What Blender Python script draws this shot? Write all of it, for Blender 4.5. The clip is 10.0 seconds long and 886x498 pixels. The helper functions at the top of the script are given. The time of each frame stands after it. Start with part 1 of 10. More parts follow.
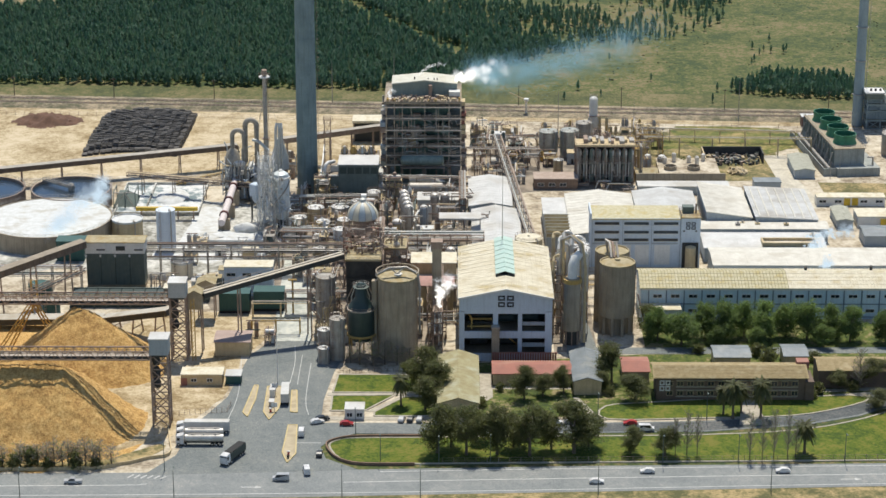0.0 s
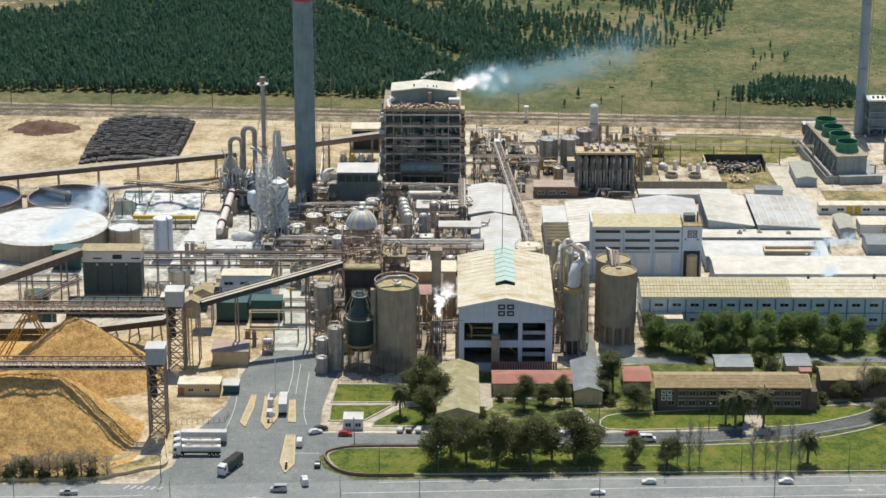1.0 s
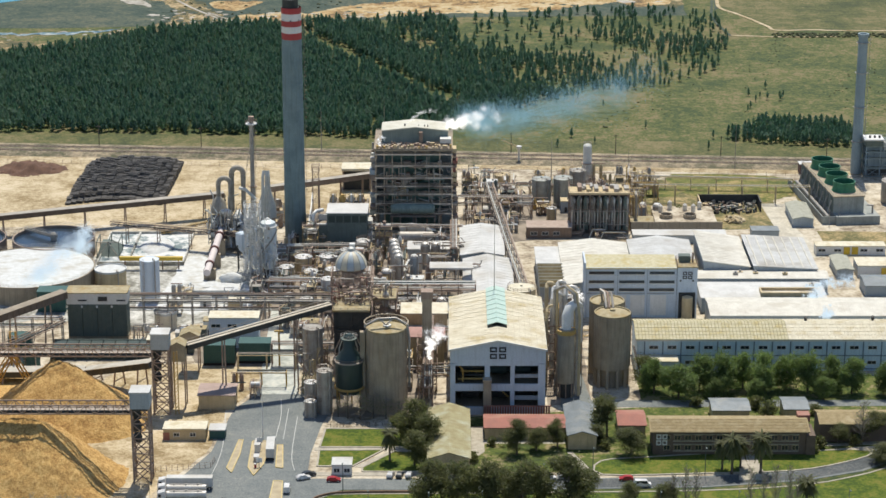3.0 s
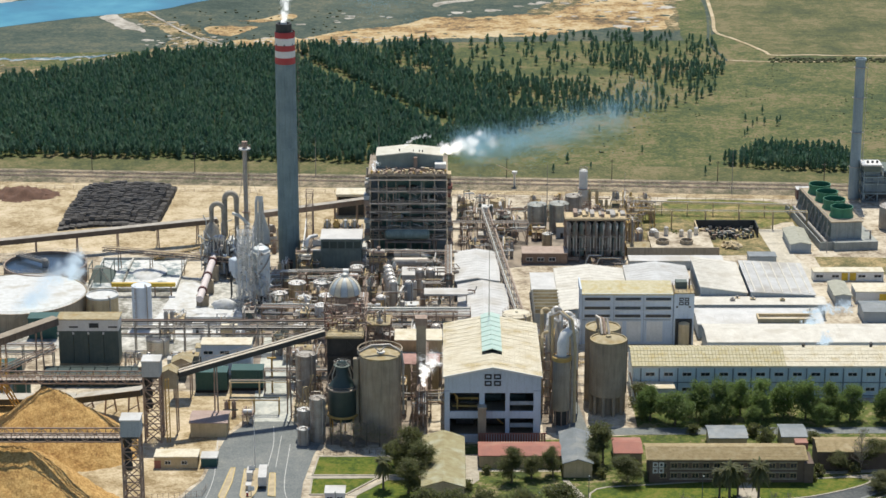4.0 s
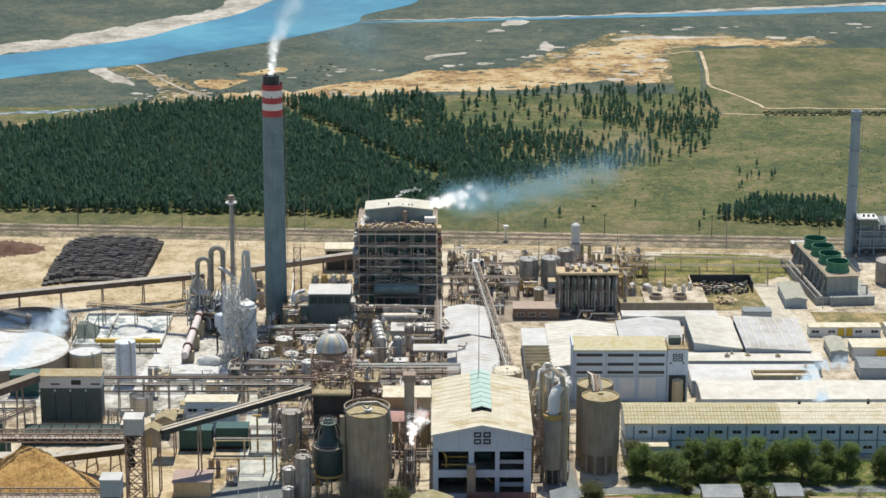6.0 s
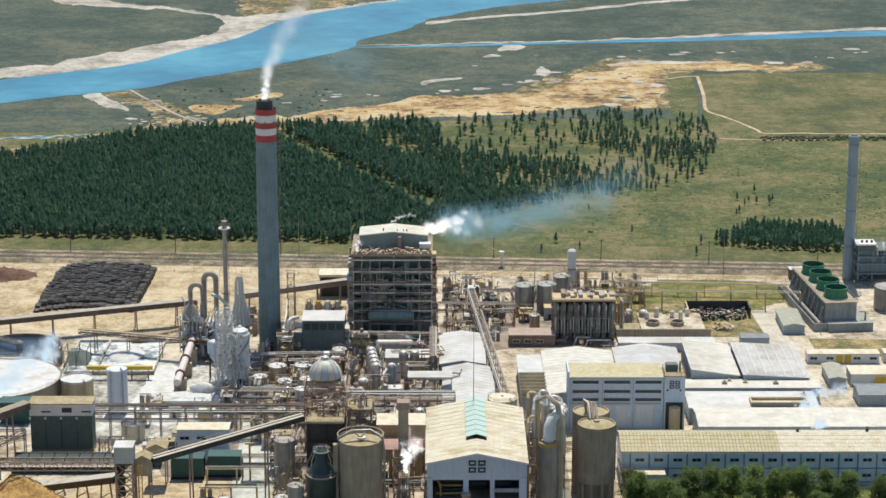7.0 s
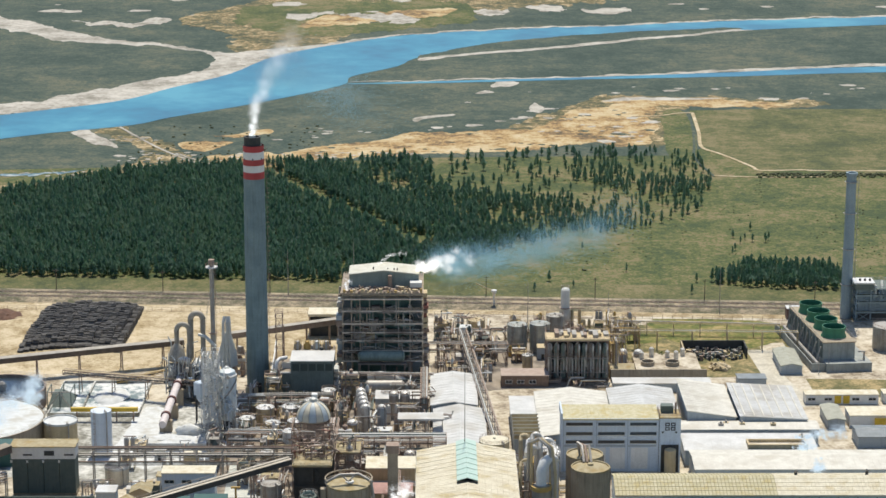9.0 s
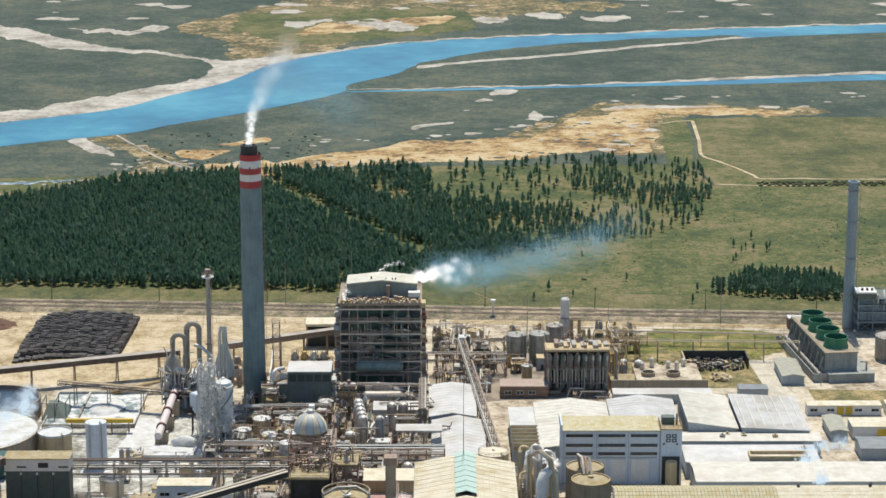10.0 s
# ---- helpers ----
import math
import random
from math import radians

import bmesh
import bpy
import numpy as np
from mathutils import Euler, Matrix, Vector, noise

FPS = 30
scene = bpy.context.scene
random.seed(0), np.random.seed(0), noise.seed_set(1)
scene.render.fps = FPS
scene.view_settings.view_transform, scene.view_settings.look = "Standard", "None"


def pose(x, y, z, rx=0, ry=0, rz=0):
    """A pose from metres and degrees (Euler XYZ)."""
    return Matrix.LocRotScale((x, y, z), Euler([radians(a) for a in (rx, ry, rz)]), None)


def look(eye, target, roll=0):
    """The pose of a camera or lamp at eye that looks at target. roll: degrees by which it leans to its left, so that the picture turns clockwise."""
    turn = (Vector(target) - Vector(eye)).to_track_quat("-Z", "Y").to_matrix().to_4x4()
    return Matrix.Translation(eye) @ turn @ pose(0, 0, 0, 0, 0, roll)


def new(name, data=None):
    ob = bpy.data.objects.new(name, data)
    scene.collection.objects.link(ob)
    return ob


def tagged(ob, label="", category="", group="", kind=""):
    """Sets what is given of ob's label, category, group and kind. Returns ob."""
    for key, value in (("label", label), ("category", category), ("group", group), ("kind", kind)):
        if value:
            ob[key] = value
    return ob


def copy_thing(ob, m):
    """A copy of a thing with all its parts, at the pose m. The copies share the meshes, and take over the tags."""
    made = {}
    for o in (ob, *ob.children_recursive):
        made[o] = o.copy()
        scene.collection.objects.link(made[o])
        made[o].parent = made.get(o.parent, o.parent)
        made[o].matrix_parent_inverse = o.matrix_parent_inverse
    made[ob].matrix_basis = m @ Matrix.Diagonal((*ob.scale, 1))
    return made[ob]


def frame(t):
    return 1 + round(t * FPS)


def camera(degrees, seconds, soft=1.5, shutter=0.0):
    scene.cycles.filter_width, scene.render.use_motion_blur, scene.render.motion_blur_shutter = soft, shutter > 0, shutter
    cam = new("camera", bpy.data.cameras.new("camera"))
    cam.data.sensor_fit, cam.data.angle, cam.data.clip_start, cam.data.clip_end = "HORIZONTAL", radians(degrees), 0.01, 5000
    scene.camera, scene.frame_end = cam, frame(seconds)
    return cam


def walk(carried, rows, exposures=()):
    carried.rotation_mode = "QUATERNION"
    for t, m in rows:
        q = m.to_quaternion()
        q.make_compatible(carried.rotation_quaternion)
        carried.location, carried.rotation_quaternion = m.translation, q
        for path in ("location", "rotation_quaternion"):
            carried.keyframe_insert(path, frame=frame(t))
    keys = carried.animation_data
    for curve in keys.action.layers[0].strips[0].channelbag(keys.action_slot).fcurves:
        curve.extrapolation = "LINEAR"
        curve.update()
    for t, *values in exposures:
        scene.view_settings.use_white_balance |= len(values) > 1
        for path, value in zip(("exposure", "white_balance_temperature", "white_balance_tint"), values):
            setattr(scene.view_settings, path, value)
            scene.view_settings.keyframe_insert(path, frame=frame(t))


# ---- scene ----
cam = camera(22.0, 10.0, soft=1.55)
from mathutils import geometry

# seconds, x, y, z in metres, yaw and pitch in degrees
PATH = [
    (0.0, 51.66, 8.31, 276.09, 0.329, -19.171),
    (0.5, 51.56, 11.42, 274.97, 0.332, -19.105),
    (1.0, 51.59, 14.52, 273.86, 0.313, -18.954),
    (1.5, 51.73, 17.62, 272.75, 0.281, -18.743),
    (2.0, 51.97, 20.73, 271.65, 0.243, -18.489),
    (2.5, 52.29, 23.84, 270.56, 0.203, -18.205),
    (4.0, 53.64, 33.30, 267.38, 0.095, -17.242),
    (4.5, 54.18, 36.51, 266.35, 0.065, -16.899),
    (5.0, 54.73, 39.75, 265.35, 0.037, -16.551),
    (5.5, 55.29, 43.05, 264.37, 0.010, -16.203),
    (7.0, 56.88, 53.25, 261.60, -0.078, -15.213),
    (7.5, 57.34, 56.77, 260.74, -0.111, -14.924),
    (8.0, 57.73, 60.37, 259.92, -0.146, -14.669),
    (8.5, 58.06, 64.05, 259.14, -0.181, -14.453),
    (9.0, 58.30, 67.81, 258.40, -0.211, -14.283),
    (9.5, 58.44, 71.66, 257.70, -0.232, -14.161),
    (10.0, 58.47, 75.61, 257.05, -0.238, -14.086),
]
walk(cam, [(t, pose(x, y, z, 90 + pitch, 0, yaw)) for t, x, y, z, yaw, pitch in PATH], exposures=((0.0, -0.06), (10.0, -0.06)))

# ---- daylight: a high sun ahead of the camera, clear sky ----
SUN = Vector((0.03, 0.40, 0.92)).normalized()
world = bpy.data.worlds.new("sky")
scene.world = world
world.use_nodes = True
sky = world.node_tree.nodes.new("ShaderNodeTexSky")
sky.sky_type, sky.sun_disc = "NISHITA", False
sky.sun_elevation, sky.sun_rotation = math.asin(SUN.z), math.atan2(SUN.x, SUN.y)
sky.air_density, sky.dust_density, sky.ozone_density = 1.0, 0.4, 2.0
world.node_tree.links.new(sky.outputs[0], world.node_tree.nodes["Background"].inputs[0])
world.node_tree.nodes["Background"].inputs[1].default_value = 0.12
sun = new("sun", bpy.data.lights.new("sun", "SUN"))
sun.data.energy, sun.data.angle, sun.data.color = 5.0, radians(0.55), (1.0, 0.935, 0.81)
sun.matrix_world = look(SUN * 500, (0, 0, 0))


# ---- materials ----
def mat(name, base, other=None, rough=0.8, metal=0.0, size=3.0, fine=0.25, streak=0.0, bump=0.15, island=0.0, dirt=None, dirt_amount=0.35, by_object=0.0):
    """A surface with a broad stain noise, a fine grain, optional streaks that run down, and relief. Sizes in metres."""
    m = bpy.data.materials.new(name)
    m.use_nodes = True
    n, l = m.node_tree.nodes, m.node_tree.links
    b = n["Principled BSDF"]
    b.inputs["Roughness"].default_value, b.inputs["Metallic"].default_value = rough, metal
    other = other or tuple(c * 0.72 for c in base)
    co = n.new("ShaderNodeNewGeometry")

    def noise_at(scale, detail=4.0, stretch=None):
        t = n.new("ShaderNodeTexNoise")
        t.inputs["Scale"].default_value, t.inputs["Detail"].default_value = 1.0 / scale, detail
        if stretch:
            v = n.new("ShaderNodeVectorMath")
            v.operation = "MULTIPLY"
            v.inputs[1].default_value = stretch
            l.new(co.outputs["Position"], v.inputs[0])
            l.new(v.outputs[0], t.inputs["Vector"])
        else:
            l.new(co.outputs["Position"], t.inputs["Vector"])
        return t.outputs["Fac"]

    def ramp(value, lo, hi):
        r = n.new("ShaderNodeMapRange")
        r.inputs["From Min"].default_value, r.inputs["From Max"].default_value = lo, hi
        l.new(value, r.inputs["Value"])
        return r.outputs["Result"]

    def mixed(fac, a, c):
        x = n.new("ShaderNodeMix")
        x.data_type = "RGBA"
        if isinstance(fac, float):
            x.inputs["Factor"].default_value = fac
        else:
            l.new(fac, x.inputs["Factor"])
        for value, socket in ((a, x.inputs["A"]), (c, x.inputs["B"])):
            if isinstance(value, tuple):
                socket.default_value = (*value, 1)
            else:
                l.new(value, socket)
        return x.outputs["Result"]

    def times(value, k):
        x = n.new("ShaderNodeMath")
        x.operation = "MULTIPLY"
        x.inputs[1].default_value = k
        l.new(value, x.inputs[0])
        return x.outputs[0]

    colour = mixed(ramp(noise_at(size, 5.0), 0.35, 0.65), base, other)
    grain = noise_at(fine, 3.0)
    colour = mixed(times(ramp(grain, 0.4, 0.75), 0.3), colour, tuple(c * 0.6 for c in other))
    if streak:
        s = ramp(noise_at(1.0, 3.0, (1.6, 1.6, 0.12)), 0.48, 0.72)
        colour = mixed(times(s, streak), colour, dirt or tuple(c * 0.45 for c in base))
    elif dirt:
        s = ramp(noise_at(size * 2.3, 6.0), 0.52, 0.66)
        colour = mixed(times(s, dirt_amount), colour, dirt)
    if by_object:
        colour = mixed(times(n.new("ShaderNodeObjectInfo").outputs["Random"], by_object), colour, tuple(c * 0.3 for c in base))
    if island:
        g = co.outputs["Random Per Island"]
        colour = mixed(times(g, island), colour, tuple(c * 0.45 for c in base))
    l.new(colour, b.inputs["Base Color"])
    if bump:
        bp = n.new("ShaderNodeBump")
        bp.inputs["Strength"].default_value, bp.inputs["Distance"].default_value = bump, 0.15
        l.new(grain, bp.inputs["Height"])
        l.new(bp.outputs[0], b.inputs["Normal"])
    return m


def leafy(m, share=0.5, lift=1.9):
    """Lets light through the leaves of a foliage material."""
    n, l = m.node_tree.nodes, m.node_tree.links
    b, t, x, g = n["Principled BSDF"], n.new("ShaderNodeBsdfTranslucent"), n.new("ShaderNodeMixShader"), n.new("ShaderNodeMix")
    g.data_type, g.blend_type = "RGBA", "MULTIPLY"
    g.inputs["Factor"].default_value, g.inputs["B"].default_value = 1.0, (lift, lift * 1.05, lift * 0.8, 1)
    l.new(b.inputs["Base Color"].links[0].from_socket, g.inputs["A"])
    l.new(g.outputs["Result"], t.inputs["Color"])
    x.inputs[0].default_value = share
    l.new(b.outputs[0], x.inputs[1])
    l.new(t.outputs[0], x.inputs[2])
    l.new(x.outputs[0], n["Material Output"].inputs["Surface"])
    return m


def land(name, scales, weights, stops, bump=0.3, rough=0.95):
    """Open ground: several sizes of patches summed, and coloured by a ramp of (place, colour)."""
    m = bpy.data.materials.new(name)
    m.use_nodes = True
    n, l = m.node_tree.nodes, m.node_tree.links
    b, co = n["Principled BSDF"], n.new("ShaderNodeNewGeometry")
    b.inputs["Roughness"].default_value = rough
    total = None
    for k, (size, weight) in enumerate(zip(scales, weights)):
        t, q = n.new("ShaderNodeTexNoise"), n.new("ShaderNodeMath")
        t.inputs["Scale"].default_value, t.inputs["Detail"].default_value, t.inputs["Roughness"].default_value = 1.0 / size, 3.0, 0.6
        l.new(co.outputs["Position"], t.inputs["Vector"])
        q.operation = "MULTIPLY_ADD"
        q.inputs[1].default_value = weight
        l.new(t.outputs["Fac"], q.inputs[0])
        if total:
            l.new(total, q.inputs[2])
        else:
            q.inputs[2].default_value = 0.5 - 0.5 * sum(weights)
        total, last = q.outputs[0], t.outputs["Fac"]
    r = n.new("ShaderNodeValToRGB")
    for k, (at, c) in enumerate(stops):
        e = r.color_ramp.elements[k] if k < 2 else r.color_ramp.elements.new(at)
        e.position, e.color = at, (*c, 1)
    l.new(total, r.inputs["Fac"])
    l.new(r.outputs["Color"], b.inputs["Base Color"])
    if bump:
        bp = n.new("ShaderNodeBump")
        bp.inputs["Strength"].default_value, bp.inputs["Distance"].default_value = bump, 0.3
        l.new(last, bp.inputs["Height"])
        l.new(bp.outputs[0], b.inputs["Normal"])
    return m


GRASS = land("meadow_grass", (60, 14, 4, 1.4), (1.5, 1.0, 1.2, 1.6), ((0.2, (0.036, 0.058, 0.018)), (0.8, (0.182, 0.148, 0.072)), (0.42, (0.070, 0.089, 0.022)), (0.56, (0.100, 0.110, 0.030)), (0.66, (0.132, 0.122, 0.046))))
# marsh colours shifted to blue, which paints in the haze of distance
MARSH = land("salt_marsh", (110, 30, 7, 2.0), (1.2, 1.0, 1.0, 1.3), ((0.2, (0.024, 0.045, 0.033)), (0.8, (0.115, 0.118, 0.076)), (0.40, (0.040, 0.064, 0.048)), (0.56, (0.056, 0.078, 0.056)), (0.68, (0.078, 0.092, 0.062))))
LAWN = land("mown_lawn", (11, 3.5, 1.2, 0.5), (1.3, 1.0, 1.0, 1.0), ((0.22, (0.035, 0.066, 0.002)), (0.78, (0.15, 0.145, 0.022)), (0.42, (0.066, 0.102, 0.003)), (0.56, (0.098, 0.127, 0.006))))
DRY = land("dry_verge", (12, 3.5, 1.0), (1.3, 1.1, 1.0), ((0.25, (0.09, 0.09, 0.035)), (0.75, (0.38, 0.29, 0.14)), (0.45, (0.17, 0.15, 0.06)), (0.6, (0.26, 0.205, 0.095))))
GARDEN = land("garden_soil", (10, 3, 1), (1.3, 1.1, 1.0), ((0.25, (0.035, 0.055, 0.010)), (0.75, (0.24, 0.20, 0.10)), (0.42, (0.065, 0.095, 0.012)), (0.58, (0.10, 0.118, 0.020))))
SAND = land("pale_sandy_ground", (26, 8, 2.2, 0.8), (1.3, 1.1, 0.9, 0.9), ((0.2, (0.24, 0.175, 0.085)), (0.8, (0.56, 0.47, 0.325)), (0.42, (0.38, 0.30, 0.175)), (0.58, (0.47, 0.385, 0.245))))
YARD = land("bleached_concrete", (16, 5, 1.4), (1.3, 1.1, 0.9), ((0.2, (0.20, 0.16, 0.11)), (0.8, (0.60, 0.545, 0.44)), (0.42, (0.40, 0.34, 0.25)), (0.58, (0.50, 0.44, 0.335))))
FIELD = land("olive_pasture", (50, 13, 4, 1.2), (1.2, 1.0, 1.0, 1.3), ((0.2, (0.045, 0.058, 0.020)), (0.8, (0.185, 0.155, 0.075)), (0.42, (0.080, 0.090, 0.028)), (0.55, (0.105, 0.106, 0.036)), (0.66, (0.135, 0.122, 0.048))))
SALTGRASS = land("dry_salt_grass", (24, 8, 3, 1.2), (1.3, 1.2, 1.1, 1.0), ((0.25, (0.055, 0.06, 0.03)), (0.8, (0.42, 0.33, 0.19)), (0.42, (0.105, 0.10, 0.042)), (0.56, (0.175, 0.135, 0.06)), (0.68, (0.28, 0.205, 0.10))))
FLAT = land("tidal_sand", (46, 14, 4, 1.6), (1.5, 1.1, 0.9, 0.7), ((0.2, (0.10, 0.075, 0.04)), (0.8, (0.50, 0.41, 0.26)), (0.34, (0.22, 0.14, 0.06)), (0.46, (0.36, 0.235, 0.095)), (0.58, (0.43, 0.325, 0.165))))
BANK = land("white_river_sand", (30, 9, 3), (1.2, 1.0, 0.9), ((0.2, (0.20, 0.185, 0.145)), (0.8, (0.50, 0.47, 0.41)), (0.5, (0.37, 0.345, 0.295))))
CHIPS = land("wood_chips", (9, 2.6, 0.8, 0.35), (0.5, 0.7, 1.1, 1.2), ((0.2, (0.29, 0.155, 0.05)), (0.8, (0.67, 0.45, 0.18)), (0.45, (0.48, 0.285, 0.092)), (0.6, (0.57, 0.36, 0.125))), bump=1.0)
WATER = land("river_water", (160, 60, 14), (1.4, 0.9, 0.6), ((0.2, (0.003, 0.105, 0.20)), (0.8, (0.05, 0.26, 0.36)), (0.5, (0.010, 0.175, 0.285))), bump=0.1, rough=0.5)
TARMAC = land("worn_asphalt", (16, 5, 1.6, 0.5), (0.55, 0.4, 0.4, 1.0), ((0.2, (0.10, 0.113, 0.113)), (0.8, (0.30, 0.29, 0.26)), (0.42, (0.150, 0.168, 0.166)), (0.56, (0.18, 0.195, 0.19)), (0.68, (0.22, 0.228, 0.21))), bump=0.15)
ROADTAR = land("highway_asphalt", (22, 6, 1.8, 0.5), (0.5, 0.5, 0.4, 1.0), ((0.2, (0.14, 0.155, 0.158)), (0.8, (0.32, 0.315, 0.29)), (0.45, (0.20, 0.216, 0.214)), (0.6, (0.232, 0.244, 0.238))), bump=0.15)
PAINT = mat("road_paint", (0.60, 0.60, 0.57), rough=0.8, size=1)
YELLOWPAINT = mat("yellow_paint", (0.56, 0.46, 0.24), (0.50, 0.38, 0.16), 0.7, size=2)
KERB = mat("kerb_concrete", (0.46, 0.42, 0.34), rough=0.9, size=2)
CONC = mat("weathered_concrete", (0.42, 0.355, 0.26), (0.33, 0.275, 0.20), 0.9, size=4, fine=0.4, streak=0.55)
CONCGREY = mat("grey_chimney_concrete", (0.215, 0.295, 0.305), (0.165, 0.235, 0.25), 0.9, size=5, fine=0.5, streak=0.45)
PALECONC = mat("pale_blue_grey_concrete", (0.30, 0.375, 0.41), (0.25, 0.32, 0.35), 0.9, size=4, fine=0.5, streak=0.3)
ROOFPALE = mat("lichened_pale_roof", (0.69, 0.645, 0.51), (0.59, 0.54, 0.41), 0.85, size=1.6, fine=0.4, dirt=(0.46, 0.37, 0.19), dirt_amount=0.5)
ROOFWHITE = mat("white_sheet_roof", (0.61, 0.61, 0.59), (0.50, 0.50, 0.48), 0.6, size=6, fine=0.8, dirt=(0.38, 0.35, 0.29), dirt_amount=0.65)
LICHEN = mat("lichened_corrugated_roof", (0.56, 0.52, 0.36), (0.45, 0.41, 0.25), 0.85, size=1.3, fine=0.4, dirt=(0.42, 0.32, 0.10), dirt_amount=0.5)
ROOFTAN = mat("tan_corrugated_roof", (0.42, 0.36, 0.23), (0.31, 0.255, 0.14), 0.85, size=1.6, fine=0.4, dirt=(0.30, 0.20, 0.06), dirt_amount=0.6)
ROOFGREY = mat("grey_sheet_roof", (0.22, 0.25, 0.265), (0.17, 0.195, 0.205), 0.6, size=3, fine=0.4, dirt=(0.33, 0.33, 0.30), dirt_amount=0.5)
ROOFRED = mat("faded_red_roof", (0.36, 0.15, 0.11), (0.30, 0.135, 0.105), 0.85, size=3, fine=0.4, dirt=(0.42, 0.28, 0.20))
# part of this blue is skylight on the shaded fronts, put into the base colour
BLUEWALL = mat("skylit_blue_cladding", (0.58, 0.66, 0.74), (0.52, 0.60, 0.68), 0.6, size=5, fine=0.5, streak=0.25)
GREYWALL = mat("grey_cladding", (0.38, 0.43, 0.46), (0.33, 0.38, 0.41), 0.6, size=5, fine=0.5, streak=0.3)
WHITE = mat("white_paint", (0.74, 0.74, 0.72), (0.68, 0.68, 0.65), 0.5, size=3, fine=0.5, streak=0.12)
CREAM = mat("cream_render", (0.58, 0.47, 0.29), (0.50, 0.40, 0.24), 0.85, size=2, fine=0.4, streak=0.3)
STEEL = mat("dull_steel", (0.43, 0.41, 0.37), (0.34, 0.31, 0.27), 0.5, 0.15, size=2, fine=0.4, streak=0.4)
SILVER = mat("bright_lagging", (0.68, 0.66, 0.61), (0.56, 0.53, 0.47), 0.4, 0.25, size=2, fine=0.4)
BEAM = mat("grey_tan_steel", (0.44, 0.38, 0.32), (0.36, 0.31, 0.26), 0.7, 0.1, size=2, fine=0.4, streak=0.3)
RUST = mat("rusty_steelwork", (0.29, 0.205, 0.155), (0.38, 0.30, 0.24), 0.8, 0.1, size=2.5, fine=0.4, streak=0.3)
DARK = mat("dark_machinery", (0.045, 0.05, 0.05), (0.07, 0.07, 0.065), 0.7, 0.2, size=2, fine=0.4)
DARKGREEN = mat("dark_green_tank", (0.025, 0.05, 0.05), (0.035, 0.06, 0.055), 0.5, 0.0, size=2, fine=0.5, streak=0.2)
SLATE = mat("slate_grey_steel", (0.10, 0.135, 0.12), (0.13, 0.16, 0.14), 0.7, size=2, fine=0.4, streak=0.3)
SOOTY = mat("sooty_beige_lagging", (0.44, 0.40, 0.33), (0.33, 0.295, 0.24), 0.7, 0.1, size=1.5, fine=0.4, streak=0.4)
IVORY = mat("ivory_lagging", (0.60, 0.60, 0.55), (0.50, 0.51, 0.48), 0.5, 0.1, size=2, fine=0.4, streak=0.25)
# grime, its tone darkened to hold the shade between the units too
GRIMESHADE = mat("grimy_shaded_concrete", (0.24, 0.20, 0.155), (0.33, 0.28, 0.22), 0.9, size=4, fine=0.6, dirt=(0.10, 0.085, 0.07), dirt_amount=0.8)
TEAL = mat("dark_teal_bin", (0.02, 0.085, 0.08), (0.03, 0.10, 0.09), 0.6, size=2, fine=0.4, streak=0.2)
YELLOWSTEEL = mat("ochre_steel", (0.52, 0.35, 0.10), (0.42, 0.27, 0.09), 0.7, size=2, fine=0.4, streak=0.3)
GREENFAN = mat("green_fan_stack", (0.03, 0.17, 0.09), (0.04, 0.21, 0.11), 0.5, size=1.5, fine=0.4, streak=0.2)
REDBAND = mat("red_band_paint", (0.45, 0.045, 0.05), (0.40, 0.06, 0.06), 0.6, size=3, fine=0.4, streak=0.2)
LOGS = mat("stacked_logs", (0.17, 0.16, 0.15), (0.24, 0.225, 0.20), 0.95, size=1.6, fine=0.3, bump=0.6, by_object=0.25, island=0.75)
BARK = mat("bark_heap", (0.16, 0.09, 0.06), (0.12, 0.07, 0.05), 1.0, size=2, fine=0.4, bump=0.5)
GLASS = mat("dark_window_glass", (0.03, 0.04, 0.05), rough=0.12, size=2, bump=0)
BRICK = mat("brown_brick", (0.135, 0.10, 0.075), (0.17, 0.125, 0.095), 0.9, size=2, fine=0.3)
BLACK = mat("black_rubber", (0.02, 0.02, 0.02), rough=0.8, size=1)
LEAF = mat("dark_broad_leaves", (0.125, 0.145, 0.06), (0.185, 0.18, 0.085), 0.6, size=1.6, fine=0.4, island=0.6, bump=0, by_object=0.25)
LEAF2 = mat("fresh_broad_leaves", (0.155, 0.23, 0.085), (0.225, 0.275, 0.10), 0.6, size=1.6, fine=0.4, island=0.6, bump=0, by_object=0.5)
# lightened and bluish: haze over the far wood is put into the needle colour
PINE = mat("pine_needles", (0.095, 0.18, 0.135), (0.14, 0.22, 0.145), 0.8, size=9, fine=0.6, island=0.35, bump=0)
for foliage in (LEAF, LEAF2, PINE):
    leafy(foliage)
TRUNK = mat("grey_bark", (0.16, 0.13, 0.10), rough=0.95, size=1)
FOAM = mat("white_foam", (0.64, 0.655, 0.65), (0.54, 0.55, 0.53), 0.8, size=2.2, fine=0.4, bump=0.5, dirt=(0.42, 0.40, 0.34), dirt_amount=0.75)
BASIN = mat("dark_basin_water", (0.02, 0.045, 0.085), (0.04, 0.05, 0.06), 0.15, size=9, fine=1, bump=0.03)
CARPAINTS = [mat("car_" + k, c, rough=0.3, size=2, bump=0) for k, c in (("white", (0.75, 0.75, 0.74)), ("red", (0.40, 0.03, 0.03)), ("dark", (0.04, 0.045, 0.05)), ("silver", (0.45, 0.46, 0.47)))]


